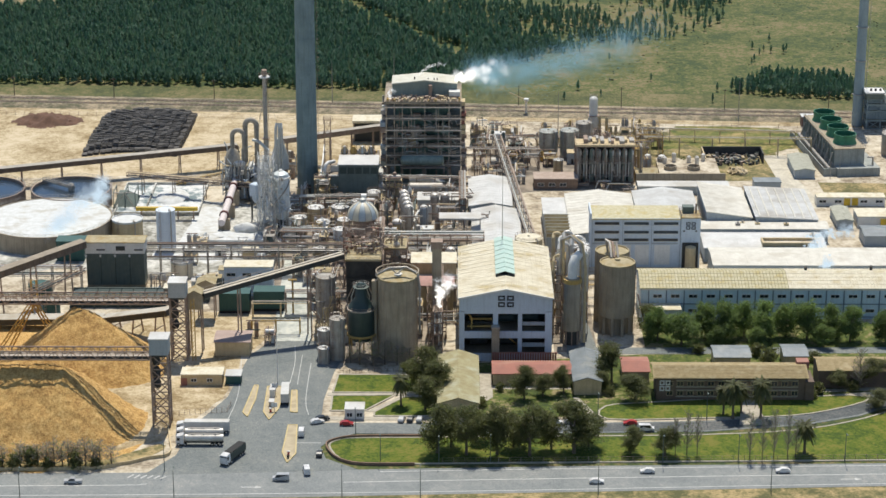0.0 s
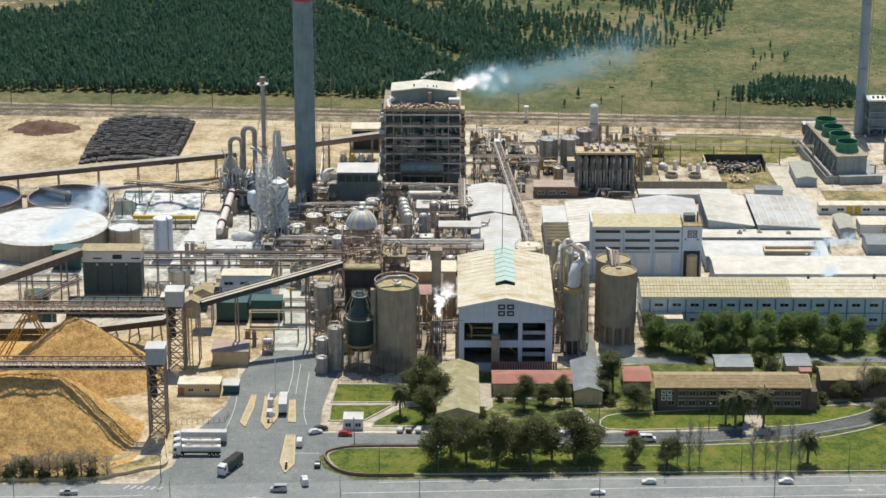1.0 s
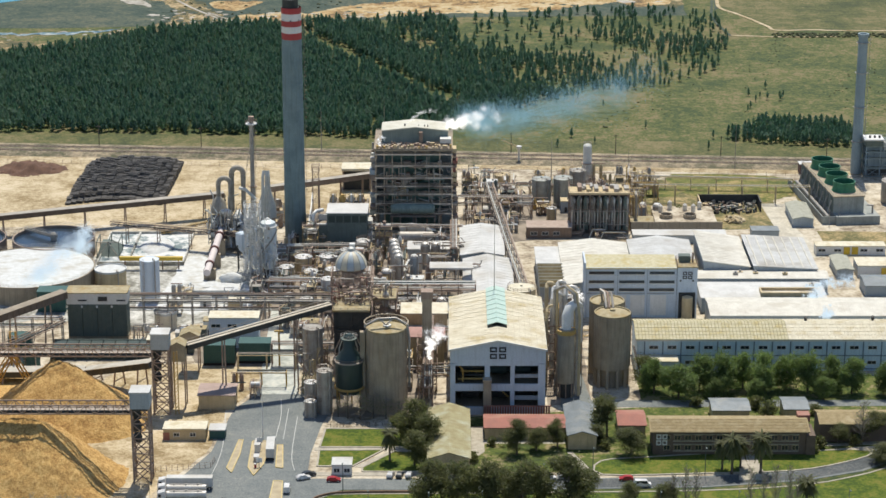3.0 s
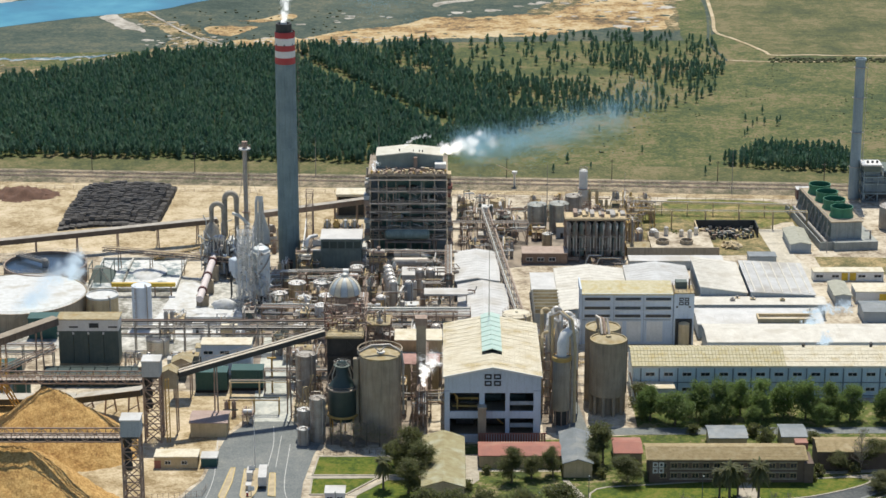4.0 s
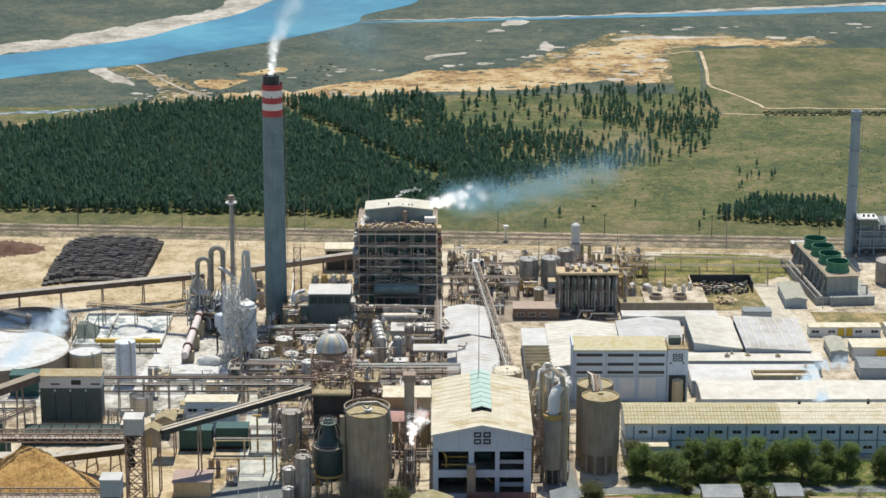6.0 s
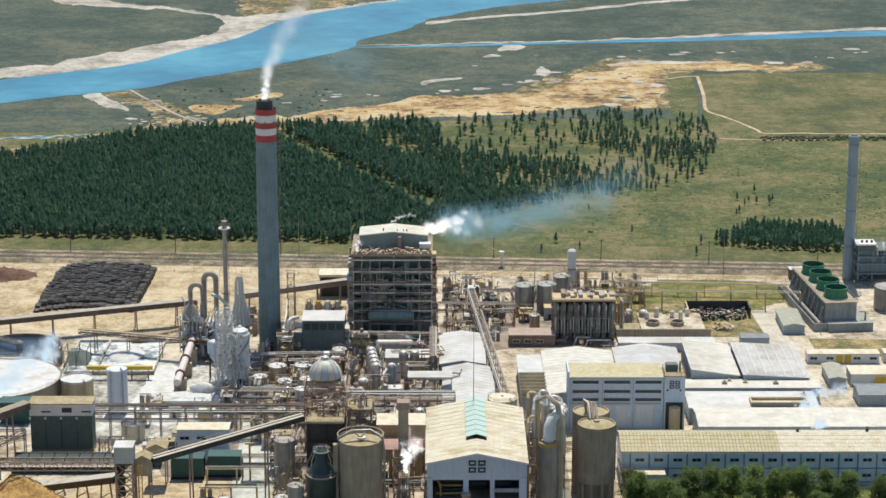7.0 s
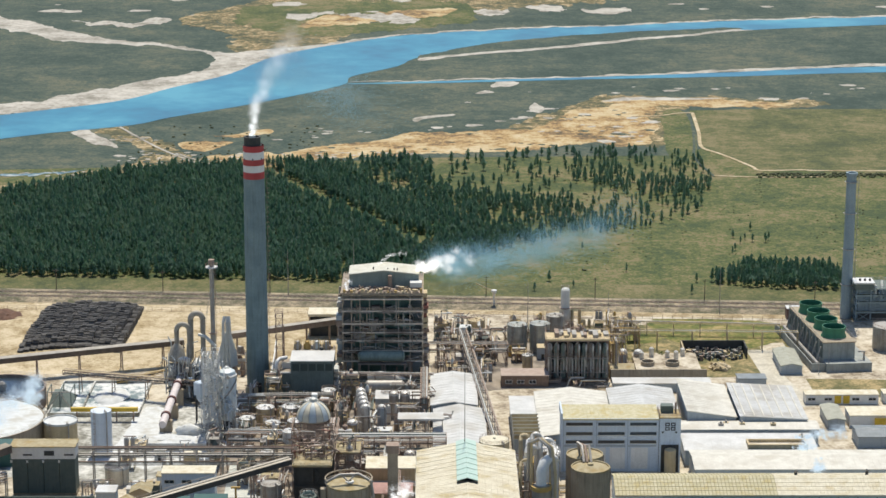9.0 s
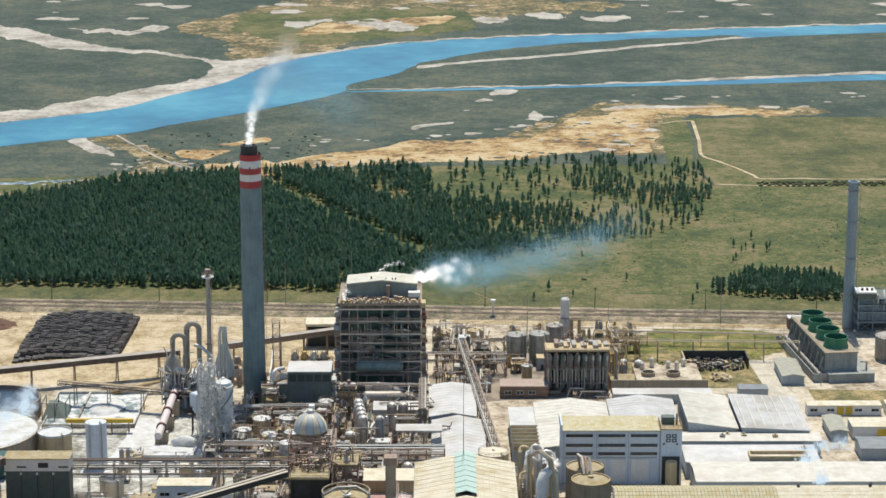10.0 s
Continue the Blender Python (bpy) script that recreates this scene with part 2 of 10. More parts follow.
# ---- mesh helpers ----
class Shape:
    """Collects the faces of one mesh."""

    def __init__(self):
        self.v, self.f = [], []

    def add(self, verts, faces):
        k = len(self.v)
        self.v += [tuple(p) for p in verts]
        self.f += [tuple(i + k for i in q) for q in faces]
        return self

    def box(self, x0, y0, z0, x1, y1, z1):
        return self.add([(x, y, z) for z in (z0, z1) for y in (y0, y1) for x in (x0, x1)],
                        [(0, 2, 3, 1), (4, 5, 7, 6), (0, 1, 5, 4), (1, 3, 7, 5), (3, 2, 6, 7), (2, 0, 4, 6)])

    def bar(self, p, q, w, h=None):
        """A straight bar of section w by h from p to q."""
        p, q = Vector(p), Vector(q)
        d = (q - p).normalized()
        s = d.cross(Vector((0, 0, 1)))
        s = Vector((1, 0, 0)) if s.length < 1e-3 else s.normalized()
        u = s.cross(d)
        h = h or w
        a = [p + s * (i * w / 2) + u * (j * h / 2) for i, j in ((-1, -1), (1, -1), (1, 1), (-1, 1))]
        return self.add(a + [x + (q - p) for x in a], [(0, 1, 2, 3), (7, 6, 5, 4), (0, 4, 5, 1), (1, 5, 6, 2), (2, 6, 7, 3), (3, 7, 4, 0)])

    def lathe(self, x, y, profile, n=24, top=True, bottom=False):
        """Turned about an upright line: profile of (radius, z) from below up."""
        k = len(profile)
        verts = [(x + r * math.cos(a), y + r * math.sin(a), z) for r, z in profile for a in (2 * math.pi * i / n for i in range(n))]
        faces = [(j * n + i, j * n + (i + 1) % n, (j + 1) * n + (i + 1) % n, (j + 1) * n + i) for j in range(k - 1) for i in range(n)]
        if top:
            faces.append(tuple(range((k - 1) * n, k * n)))
        if bottom:
            faces.append(tuple(range(n - 1, -1, -1)))
        return self.add(verts, faces)

    def tube(self, points, r, n=8):
        """A round pipe through points."""
        pts = [Vector(p) for p in points]
        verts, faces = [], []
        for i, p in enumerate(pts):
            d = (pts[min(i + 1, len(pts) - 1)] - pts[max(i - 1, 0)]).normalized()
            s = d.cross(Vector((0, 0, 1)))
            s = Vector((1, 0, 0)) if s.length < 1e-3 else s.normalized()
            u = s.cross(d)
            verts += [p + (s * math.cos(a) + u * math.sin(a)) * r for a in (2 * math.pi * j / n for j in range(n))]
        for i in range(len(pts) - 1):
            faces += [(i * n + j, i * n + (j + 1) % n, (i + 1) * n + (j + 1) % n, (i + 1) * n + j) for j in range(n)]
        faces += [tuple(range(n - 1, -1, -1)), tuple(range((len(pts) - 1) * n, len(pts) * n))]
        return self.add(verts, faces)

    def slab(self, outline, z0, z1):
        """An upright prism over a flat outline that runs counter-clockwise."""
        n = len(outline)
        return self.add([(x, y, z0) for x, y in outline] + [(x, y, z1) for x, y in outline],
                        [tuple(range(n - 1, -1, -1)), tuple(range(n, 2 * n))] + [(i, (i + 1) % n, n + (i + 1) % n, n + i) for i in range(n)])

    def blob(self, x, y, z, rx, ry, rz, rough=0.25, n=7, rng=random):
        """A small uneven lump."""
        verts = [(x, y, z - rz)]
        rows = max(3, n // 2)
        for j in range(1, rows):
            b = -math.pi / 2 + math.pi * j / rows
            for i in range(n):
                a = 2 * math.pi * (i + 0.5 * (j % 2)) / n
                k = 1 + rough * (rng.random() * 2 - 1)
                verts.append((x + rx * k * math.cos(a) * math.cos(b), y + ry * k * math.sin(a) * math.cos(b), z + rz * k * math.sin(b)))
        verts.append((x, y, z + rz))
        last = len(verts) - 1
        faces = [(0, 1 + (i + 1) % n, 1 + i) for i in range(n)]
        for j in range(rows - 2):
            o = 1 + j * n
            faces += [(o + i, o + (i + 1) % n, o + n + (i + 1) % n, o + n + i) for i in range(n)]
        o = 1 + (rows - 2) * n
        faces += [(o + i, o + (i + 1) % n, last) for i in range(n)]
        return self.add(verts, faces)


def mesh_of(name, shape, material, smooth=True):
    me = bpy.data.meshes.new(name)
    me.from_pydata(shape.v, [], shape.f)
    me.materials.append(material)
    if smooth:
        me.shade_smooth()
        me.set_sharp_from_angle(angle=radians(38))
    return me


def part(name, shape, material, parent, label="", smooth=True):
    ob = new(name, mesh_of(name, shape, material, smooth))
    ob.parent = parent
    if label:
        tagged(ob, label)
    return ob


def thing(name, x, y, z=0.0, rz=0.0, label="", category="", group="", kind=""):
    ob = new(name)
    ob.empty_display_size = 0.5
    ob.matrix_basis = pose(x, y, z, 0, 0, rz)
    return tagged(ob, label, category, group, kind)


def solid(name, shape, material, label="", category="", group="", kind="", smooth=False):
    """A thing or a piece of the setting that is one mesh."""
    return tagged(new(name, mesh_of(name, shape, material, smooth)), label, category, group, kind)


def curve_through(points, steps=6, closed=True):
    """A smooth line through points of the plan."""
    n, out = len(points), []
    for i in range(n if closed else n - 1):
        p = [Vector(points[(i + k) % n] if closed else points[min(max(i + k, 0), n - 1)]) for k in (-1, 0, 1, 2)]
        for s in range(steps):
            t = s / steps
            q = 0.5 * ((2 * p[1]) + (p[2] - p[0]) * t + (2 * p[0] - 5 * p[1] + 4 * p[2] - p[3]) * t * t + (3 * p[1] - p[0] - 3 * p[2] + p[3]) * t ** 3)
            out.append((q.x, q.y))
    return out if closed else out + [tuple(points[-1])]


def sheet(name, outline, z, material, label, category="ground", smooth_edge=0, ragged=0.0):
    """A flat patch of ground, 0.1 m thick, its top at z."""
    if smooth_edge:
        outline = curve_through(outline, smooth_edge)
    if ragged:
        fine = []
        for (ax, ay), (bx, by) in zip(outline, outline[1:] + outline[:1]):
            k = max(1, min(14, int(math.hypot(bx - ax, by - ay) / 1.6)))
            fine += [(ax + (bx - ax) * i / k, ay + (by - ay) * i / k) for i in range(k)]
        outline = []
        for x, y in fine:
            d = [sum(noise.noise(Vector((x * f, y * f * 0.5, q))) * a for f, a in ((0.03, 1.6), (0.11, 1.0), (0.4, 0.5))) for q in (2.2, 7.7)]
            outline.append((x + d[0] * ragged * 2.4, y + d[1] * ragged * 6.0))
    area = sum(a[0] * b[1] - b[0] * a[1] for a, b in zip(outline, outline[1:] + outline[:1]))
    outline = outline if area > 0 else outline[::-1]
    if not smooth_edge:
        return solid(name, Shape().slab(outline, z - 0.1, z), material, label, category, kind="structure")
    # an uneven edge may cross itself, so the top is cut into clean triangles
    verts, _, faces, *_ = geometry.delaunay_2d_cdt([Vector(p) for p in outline], [], [list(range(len(outline)))], 1, 1e-4)
    s = Shape().add([(p.x, p.y, z) for p in verts], [tuple(f) for f in faces])
    n = len(outline)
    s.add([(x, y, z - 0.1) for x, y in outline] + [(x, y, z) for x, y in outline], [(i, (i + 1) % n, n + (i + 1) % n, n + i) for i in range(n)])
    return solid(name, s, material, label, category, kind="structure")


def inside(x, y, poly):
    hit = False
    for (ax, ay), (bx, by) in zip(poly, poly[1:] + poly[:1]):
        if (ay > y) != (by > y) and x < (bx - ax) * (y - ay) / (by - ay) + ax:
            hit = not hit
    return hit


# ---- ground, water, roads ----
solid("ground", Shape().box(-6000, -3000, -2, 6000, 9000, 0), GRASS, "olive green rough meadow around the mill", "ground", kind="structure")
sheet("marsh_ground", [(-1500, 1283), (-170, 1255), (-40, 1268), (60, 1285), (195, 1290), (207, 1310), (212, 1422), (1500, 1440), (3000, 4800), (-3000, 4800)], 0.03, MARSH,
      "grey green flat salt marsh beyond the wood", smooth_edge=0)
sheet("brown_field", [(214, 1413), (240, 1425), (700, 1426), (700, 1252), (277, 1252), (232, 1253), (221, 1281), (207, 1313)], 0.036, FIELD, "olive brown fenced pasture beyond the track", "field")
sheet("dry_marsh", [(-240, 1222), (-166, 1227), (-141, 1233), (-126, 1241), (-113, 1260), (-103, 1282), (-112, 1311), (-127, 1342), (-133, 1356), (-123, 1367), (-99, 1328), (-78, 1298), (-62, 1281), (-50, 1262), (-53, 1226), (-83, 1215), (-122, 1192), (-156, 1176), (-240, 1170)], 0.04, SALTGRASS,
      "dry brown salt grass with pale bare spots", smooth_edge=4, ragged=2.0)
sheet("dry_marsh", [(100, 1372), (120, 1402), (150, 1452), (172, 1468), (260, 1464), (300, 1446), (285, 1432), (215, 1420), (200, 1395), (192, 1350), (190, 1318), (150, 1330), (120, 1345)], 0.045, SALTGRASS,
      "dry brown salt grass round the tidal sand", smooth_edge=4, ragged=1.6)
sheet("tidal_flat", [(-68, 1288), (-52, 1299), (-24, 1303), (-13, 1316), (6, 1322), (24, 1334), (33, 1350), (50, 1358), (85, 1365), (102, 1363), (118, 1370), (131, 1395), (140, 1416), (158, 1431), (176, 1440), (192, 1432), (186, 1395), (187, 1369), (182, 1345), (177, 1324), (147, 1316), (112, 1310), (81, 1301), (53, 1295), (7, 1282), (-17, 1270), (-54, 1262)], 0.06, FLAT,
      "ochre bare tidal sand behind the wood", smooth_edge=5, ragged=1.2)
sheet("dry_marsh", [(-130, 1801), (-95, 1753), (-88, 1666), (-54, 1650), (-23, 1665), (-3, 1752), (29, 1809), (143, 1844), (212, 1924), (74, 1975), (-66, 1942), (-97, 1876)], 0.05, SALTGRASS, "brown salt grass round the pans across the river", smooth_edge=4, ragged=4)
pans = (([(160, 1444), (174, 1458), (209, 1459), (243, 1454), (278, 1444), (254, 1431), (226, 1423), (199, 1431)], FLAT, 1.2), ([(160, 1448), (176, 1462), (212, 1464), (236, 1459), (206, 1454), (178, 1452)], BANK, 0.6),
        ([(-85, 1322), (-74, 1331), (-56, 1327), (-62, 1316), (-71, 1306), (-82, 1310)], FLAT, 0.8), ([(45, 1394), (51, 1403), (69, 1411), (69, 1405), (53, 1396), (47, 1386)], BANK, 0.3),
        ([(-68, 1345), (-54, 1352), (-42, 1362), (-36, 1353), (-47, 1343)], FLAT, 0.8), ([(94, 1498), (100, 1520), (112, 1516), (106, 1500)], BANK, 0.7), ([(84, 1478), (90, 1488), (96, 1482)], BANK, 0.4),
        ([(116, 1424), (120, 1446), (126, 1432), (122, 1412)], BANK, 0.6), ([(-40, 1752), (-20, 1800), (20, 1830), (70, 1850), (62, 1812), (20, 1790), (0, 1760)], FLAT, 2.0))
for i, (outline, m, rag) in enumerate(pans):
    sheet("salt_pan", outline, 0.075 + 0.006 * i, m, "pale bare salt pan in the marsh", smooth_edge=5, ragged=rag)


def flecks(name, regions, material, label, seed, z):
    """Small uneven bare patches that never overlap, as one sheet."""
    rng, s, placed = random.Random(seed), Shape(), []
    for outline, count, lo, hi in regions:
        xs, ys = [p[0] for p in outline], [p[1] for p in outline]
        for _ in range(count):
            x, y, r = rng.uniform(min(xs), max(xs)), rng.uniform(min(ys), max(ys)), rng.uniform(lo, hi) * rng.choice((0.5, 0.8, 1))
            if not inside(x, y, outline) or noise.noise(Vector((x * 0.04, y * 0.03, seed))) < -0.1 or any(abs(x - px) < (r + pr) * 1.6 and abs(y - py) < (r + pr) * 2.6 for px, py, pr in placed):
                continue
            placed.append((x, y, r))
            ring = []
            for i in range(11):
                a, k = 2 * math.pi * i / 11, r * rng.uniform(0.55, 1.15)
                ring.append((x + 2.6 * k * math.cos(a), y + 2.0 * k * math.sin(a)))
            s.slab(ring, z - 0.1, z)
    return solid(name, s, material, label, "mud", kind="stuff")


flecks("pale_mud_flecks", [([(-40, 1330), (20, 1345), (100, 1378), (135, 1430), (110, 1425), (60, 1385), (-30, 1360)], 190, 0.5, 2.6), ([(-62, 1276), (60, 1290), (60, 1300), (-50, 1300)], 120, 0.4, 1.4),
                           ([(-126, 1345), (-115, 1352), (-60, 1284), (-60, 1255), (-110, 1240)], 260, 0.4, 1.6), ([(-200, 1236), (-126, 1256), (-110, 1240), (-190, 1222)], 120, 0.3, 1.3), ([(100, 1375), (185, 1450), (190, 1325), (140, 1330)], 120, 0.6, 2.6),
                           ([(-240, 1760), (20, 1830), (440, 1850), (440, 2080), (0, 2060), (-260, 1960)], 130, 2, 7), ([(60, 1440), (330, 1450), (330, 1510), (80, 1510)], 40, 0.6, 3)], BANK, "small pale mud patches in the marsh", 5, 0.125)
flecks("dark_weed_flecks", [([(-20, 1284), (60, 1296), (180, 1330), (188, 1430), (150, 1430), (100, 1360), (0, 1320)], 200, 0.3, 1.8), ([(-50, 1760), (60, 1845), (60, 1815), (0, 1765)], 30, 2, 6), ([(-126, 1345), (-115, 1352), (-60, 1284), (-60, 1255), (-110, 1240)], 200, 0.4, 1.8)], MARSH, "dark weed patches on the bare sand", 6, 0.15)
# sand bank, then the river over it
sheet("river_bank", [(-420, 1240), (-199, 1409), (-138, 1445), (-77, 1545), (-49, 1625), (7, 1700), (-77, 1640), (-119, 1662), (-194, 1714), (-270, 1797), (-420, 1900), (-420, 1850), (-261, 1742), (-212, 1695), (-126, 1657), (-94, 1625), (-93, 1579), (-113, 1540), (-146, 1509), (-176, 1474), (-206, 1445), (-430, 1270)], 0.06, BANK,
      "white sandy river bank", smooth_edge=4, ragged=1.2)
sheet("river", [(-420, 1180), (-186, 1338), (-157, 1356), (-118, 1377), (-98, 1401), (-51, 1446), (-2, 1507), (4, 1540), (33, 1579), (58, 1625), (169, 1678), (279, 1732), (396, 1762), (700, 1830), (1100, 1850), (1100, 1920), (700, 1885), (405, 1807), (285, 1782), (156, 1752), (55, 1722), (7, 1689), (-49, 1625), (-77, 1549), (-109, 1499), (-138, 1452), (-199, 1409), (-420, 1255)], 0.12, WATER,
      "bright blue tidal river", "river", smooth_edge=4)
sheet("river_channel", [(-4, 1512), (63, 1516), (159, 1529), (254, 1539), (356, 1555), (700, 1590), (700, 1606), (362, 1578), (258, 1556), (160, 1537), (63, 1523)], 0.12, WATER, "narrow blue side channel of the river", "river", smooth_edge=3)
sheet("river_bank", [(-4, 1518), (63, 1523), (160, 1536), (258, 1555), (362, 1577), (700, 1605), (700, 1622), (362, 1588), (258, 1565), (160, 1543), (63, 1527)], 0.09, BANK, "thin pale sand edge of the side channel", smooth_edge=3, ragged=0.6)
sheet("river_bank", [(60, 1627), (169, 1676), (279, 1730), (282, 1737), (169, 1683), (60, 1632)], 0.13, BANK, "thin pale sand edge of the marsh island", smooth_edge=3, ragged=0.6)
sheet("river_bank", [(-2, 1690), (55, 1721), (156, 1751), (285, 1781), (405, 1806), (405, 1812), (285, 1787), (156, 1757), (55, 1727), (0, 1698)], 0.13, BANK, "thin pale sand edge of the far shore", smooth_edge=3, ragged=0.8)
sheet("creek", [(-150, 1353), (-140, 1360), (-131, 1340), (-119, 1314), (-121, 1309), (-131, 1320), (-142, 1339)], 0.16, BANK, "pale dried creek mouth", smooth_edge=4, ragged=0.7)
PONDWATER = land("shallow_pool", (20, 6, 2), (1.3, 1.1, 1.0), ((0.25, (0.05, 0.12, 0.17)), (0.75, (0.40, 0.42, 0.40)), (0.5, (0.17, 0.25, 0.29))))
sheet("pond", [(-240, 1238.5), (-169, 1243), (-151, 1248.5), (-129, 1253.5), (-128, 1252), (-142, 1245.5), (-167, 1239.5), (-240, 1235.5)], 0.17, PONDWATER, "narrow pale marsh pool", "pond", smooth_edge=4, ragged=1.0)
# marsh bar between the river and its narrow inner creek
sheet("marsh_bar", [(49, 1625), (68, 1645), (110, 1685), (159, 1712), (221, 1734), (281, 1746), (283, 1740), (272, 1731), (230, 1706), (181, 1676), (121, 1644), (68, 1620), (49, 1606)], 0.14, MARSH, "grey green marsh bar along the river", smooth_edge=4, ragged=0.5)
sheet("river_bank", [(49, 1611), (68, 1626), (121, 1652), (181, 1684), (231, 1712), (272, 1735), (283, 1740), (283, 1734), (271, 1726), (230, 1703), (180, 1673), (120, 1642), (68, 1617), (50, 1600)], 0.155, BANK, "thin pale creek line behind the marsh bar", smooth_edge=4, ragged=0.4)
sheet("dry_marsh", [(-94, 1824), (-80, 1874), (-28, 1897), (78, 1881), (77, 1790), (23, 1741), (-20, 1719), (-58, 1716), (-80, 1751)], 0.10, GRASS, "olive yellow grass across the river", smooth_edge=4, ragged=3)
for i, outline in enumerate(([(-57, 1810), (-35, 1824), (-9, 1810), (-13, 1790), (-38, 1783), (-53, 1790)],
                            [(-2, 1814), (21, 1824), (49, 1800), (34, 1783), (7, 1790)],
                            [(-134, 1790), (-118, 1838), (-93, 1849), (-100, 1807), (-98, 1757), (-78, 1725), (-69, 1695), (-95, 1719), (-116, 1741)],
                            [(-216, 1780), (-178, 1784), (-146, 1792), (-147, 1777), (-176, 1767), (-210, 1769)],
                            [(128, 1841), (149, 1852), (164, 1834), (143, 1824)],
                            [(174, 1834), (193, 1845), (207, 1827), (186, 1817)],
                            [(84, 1834), (102, 1845), (118, 1820), (99, 1810)])):
    sheet("salt_pan", outline, 0.165 + 0.006 * i, SALTGRASS if i == 2 else BANK, "pale streak of bare salt pan", smooth_edge=4, ragged=2.6)
# dirt tracks in the fields
def track(name, points, width, material, label, z=0.05, category="track"):
    line = curve_through(points, 6, closed=False)
    left, right = [], []
    for i, p in enumerate(line):
        a, b = Vector(line[max(i - 1, 0)]), Vector(line[min(i + 1, len(line) - 1)])
        d = (b - a).normalized()
        left.append((p[0] - d.y * width / 2, p[1] + d.x * width / 2))
        right.append((p[0] + d.y * width / 2, p[1] - d.x * width / 2))
    return sheet(name, left + right[::-1], z, material, label, category)


track("dirt_track", [(213, 1413), (210, 1353), (207, 1313), (214, 1296), (221, 1280), (228, 1261), (232, 1251), (253, 1252), (277, 1250), (420, 1250), (700, 1250)], 2.0, SAND, "pale dirt track through the meadow", 0.2)
track("dirt_track", [(213, 1413), (204, 1412), (192, 1404), (176, 1402)], 2.0, SAND, "pale dirt track to the tidal sand", 0.205)
track("dirt_track", [(-125, 1371), (-97, 1314), (-77, 1281), (-58, 1253)], 1.6, BANK, "pale rutted track to the marsh", 0.21)
track("dirt_track", [(-84, 1296), (-73, 1281), (-59, 1264), (-50, 1250)], 1.4, BANK, "pale rutted track to the marsh", 0.215)
track("drainage_ditch", [(211, 1410), (207, 1353), (203, 1313), (200, 1280), (205, 1236)], 1.6, MARSH, "dark narrow ditch along the field", 0.22, "ditch")
track("dirt_track", [(205, 1238), (232, 1234), (262, 1235)], 1.6, SAND, "pale dirt track along the hedge", 0.225)
sheet("meadow_corner", [(188, 1294), (204, 1302), (209, 1412), (199, 1420), (192, 1395), (190, 1345)], 0.055, GRASS, "olive green meadow corner beside the track", "field", smooth_edge=3, ragged=0.5)
# the mill's ground
sheet("mill_yard", [(-400, 590), (-400, 1000), (-157, 990), (50, 977), (243, 966), (420, 955), (420, 660), (190, 655), (110, 640), (12, 640), (-34, 606)], 0.03, YARD, "bleached concrete and dusty hard standing of the mill", "yard")
sheet("log_yard", [(-400, 868), (-400, 1000), (-157, 992), (20, 980), (20, 900), (-40, 895)], 0.06, SAND, "pale sandy log yard", "yard", smooth_edge=0)
sheet("grass_strip", [(-400, 1018), (-157, 1015), (50, 999), (243, 986), (500, 972), (500, 1000), (50, 1025), (-157, 1036), (-400, 1045)], 0.04, FIELD, "green strip between railway and wood", "grass")
sheet("rough_field", [(118, 955), (195, 950), (192, 900), (160, 886), (135, 905), (122, 928)], 0.06, DRY, "dry green rough grass among the pipe racks", "grass", smooth_edge=3)
sheet("rough_field", [(194, 885), (300, 880), (300, 862), (196, 862)], 0.06, DRY, "dry yellow grass beside the cooling tower", "grass")
LANEPALE = land("bleached_road_concrete", (9, 3, 1), (1.0, 1.0, 0.9), ((0.2, (0.38, 0.35, 0.28)), (0.8, (0.60, 0.56, 0.46)), (0.5, (0.50, 0.46, 0.37))))
ROUGH = land("yellow_green_rough_grass", (16, 5, 1.5), (1.2, 1.1, 1.1), ((0.22, (0.06, 0.08, 0.016)), (0.8, (0.34, 0.26, 0.11)), (0.42, (0.115, 0.13, 0.026)), (0.58, (0.18, 0.165, 0.045))))
sheet("rough_field", [(147, 948), (148, 966), (190, 963), (200, 953), (197, 938), (182, 924), (178, 936), (156, 930)], 0.085, ROUGH, "yellow green rough grass among the pipe bridges", "grass", smooth_edge=2)
sheet("rough_field", [(122, 930), (146, 932), (146, 944), (122, 944)], 0.085, ROUGH, "yellow green rough grass beside the evaporators", "grass", smooth_edge=2)
sheet("works_road", [(180, 922), (191, 922), (190, 888), (196, 852), (188, 850), (182, 884)], 0.092, LANEPALE, "pale concrete works road past the cooling tower", "road")
sheet("perimeter_road", [(-400, 990), (-157, 988), (50, 975), (243, 964), (500, 950), (500, 957), (243, 971), (50, 981), (-157, 995), (-400, 998)], 0.07, SAND, "pale dusty road along the railway", "road")
sheet("works_road", [(186, 930), (196, 932), (199, 838), (191, 800), (186, 840)], 0.08, YARD, "pale concrete works road", "road")
# dark sheets: the shade among the process units is put into the ground colour
sheet("grimy_yard", [(-16, 742), (56, 742), (57, 800), (55, 870), (-16, 872), (-22, 846), (-18, 800)], 0.07, GRIMESHADE, "grimy concrete with painted shade under the process plant", "yard", smooth_edge=2)
sheet("grimy_yard", [(12, 690), (46, 690), (48, 744), (14, 744)], 0.07, GRIMESHADE, "grimy concrete with painted shade under the digesters", "yard")
sheet("grimy_yard", [(84, 700), (98, 700), (98, 792), (84, 792)], 0.07, GRIMESHADE, "grimy concrete with painted shade under the bleach plant", "yard")
sheet("grimy_yard", [(58, 872), (84, 872), (126, 884), (126, 928), (66, 930)], 0.07, GRIMESHADE, "grimy concrete with painted shade under the evaporators", "yard", smooth_edge=2)
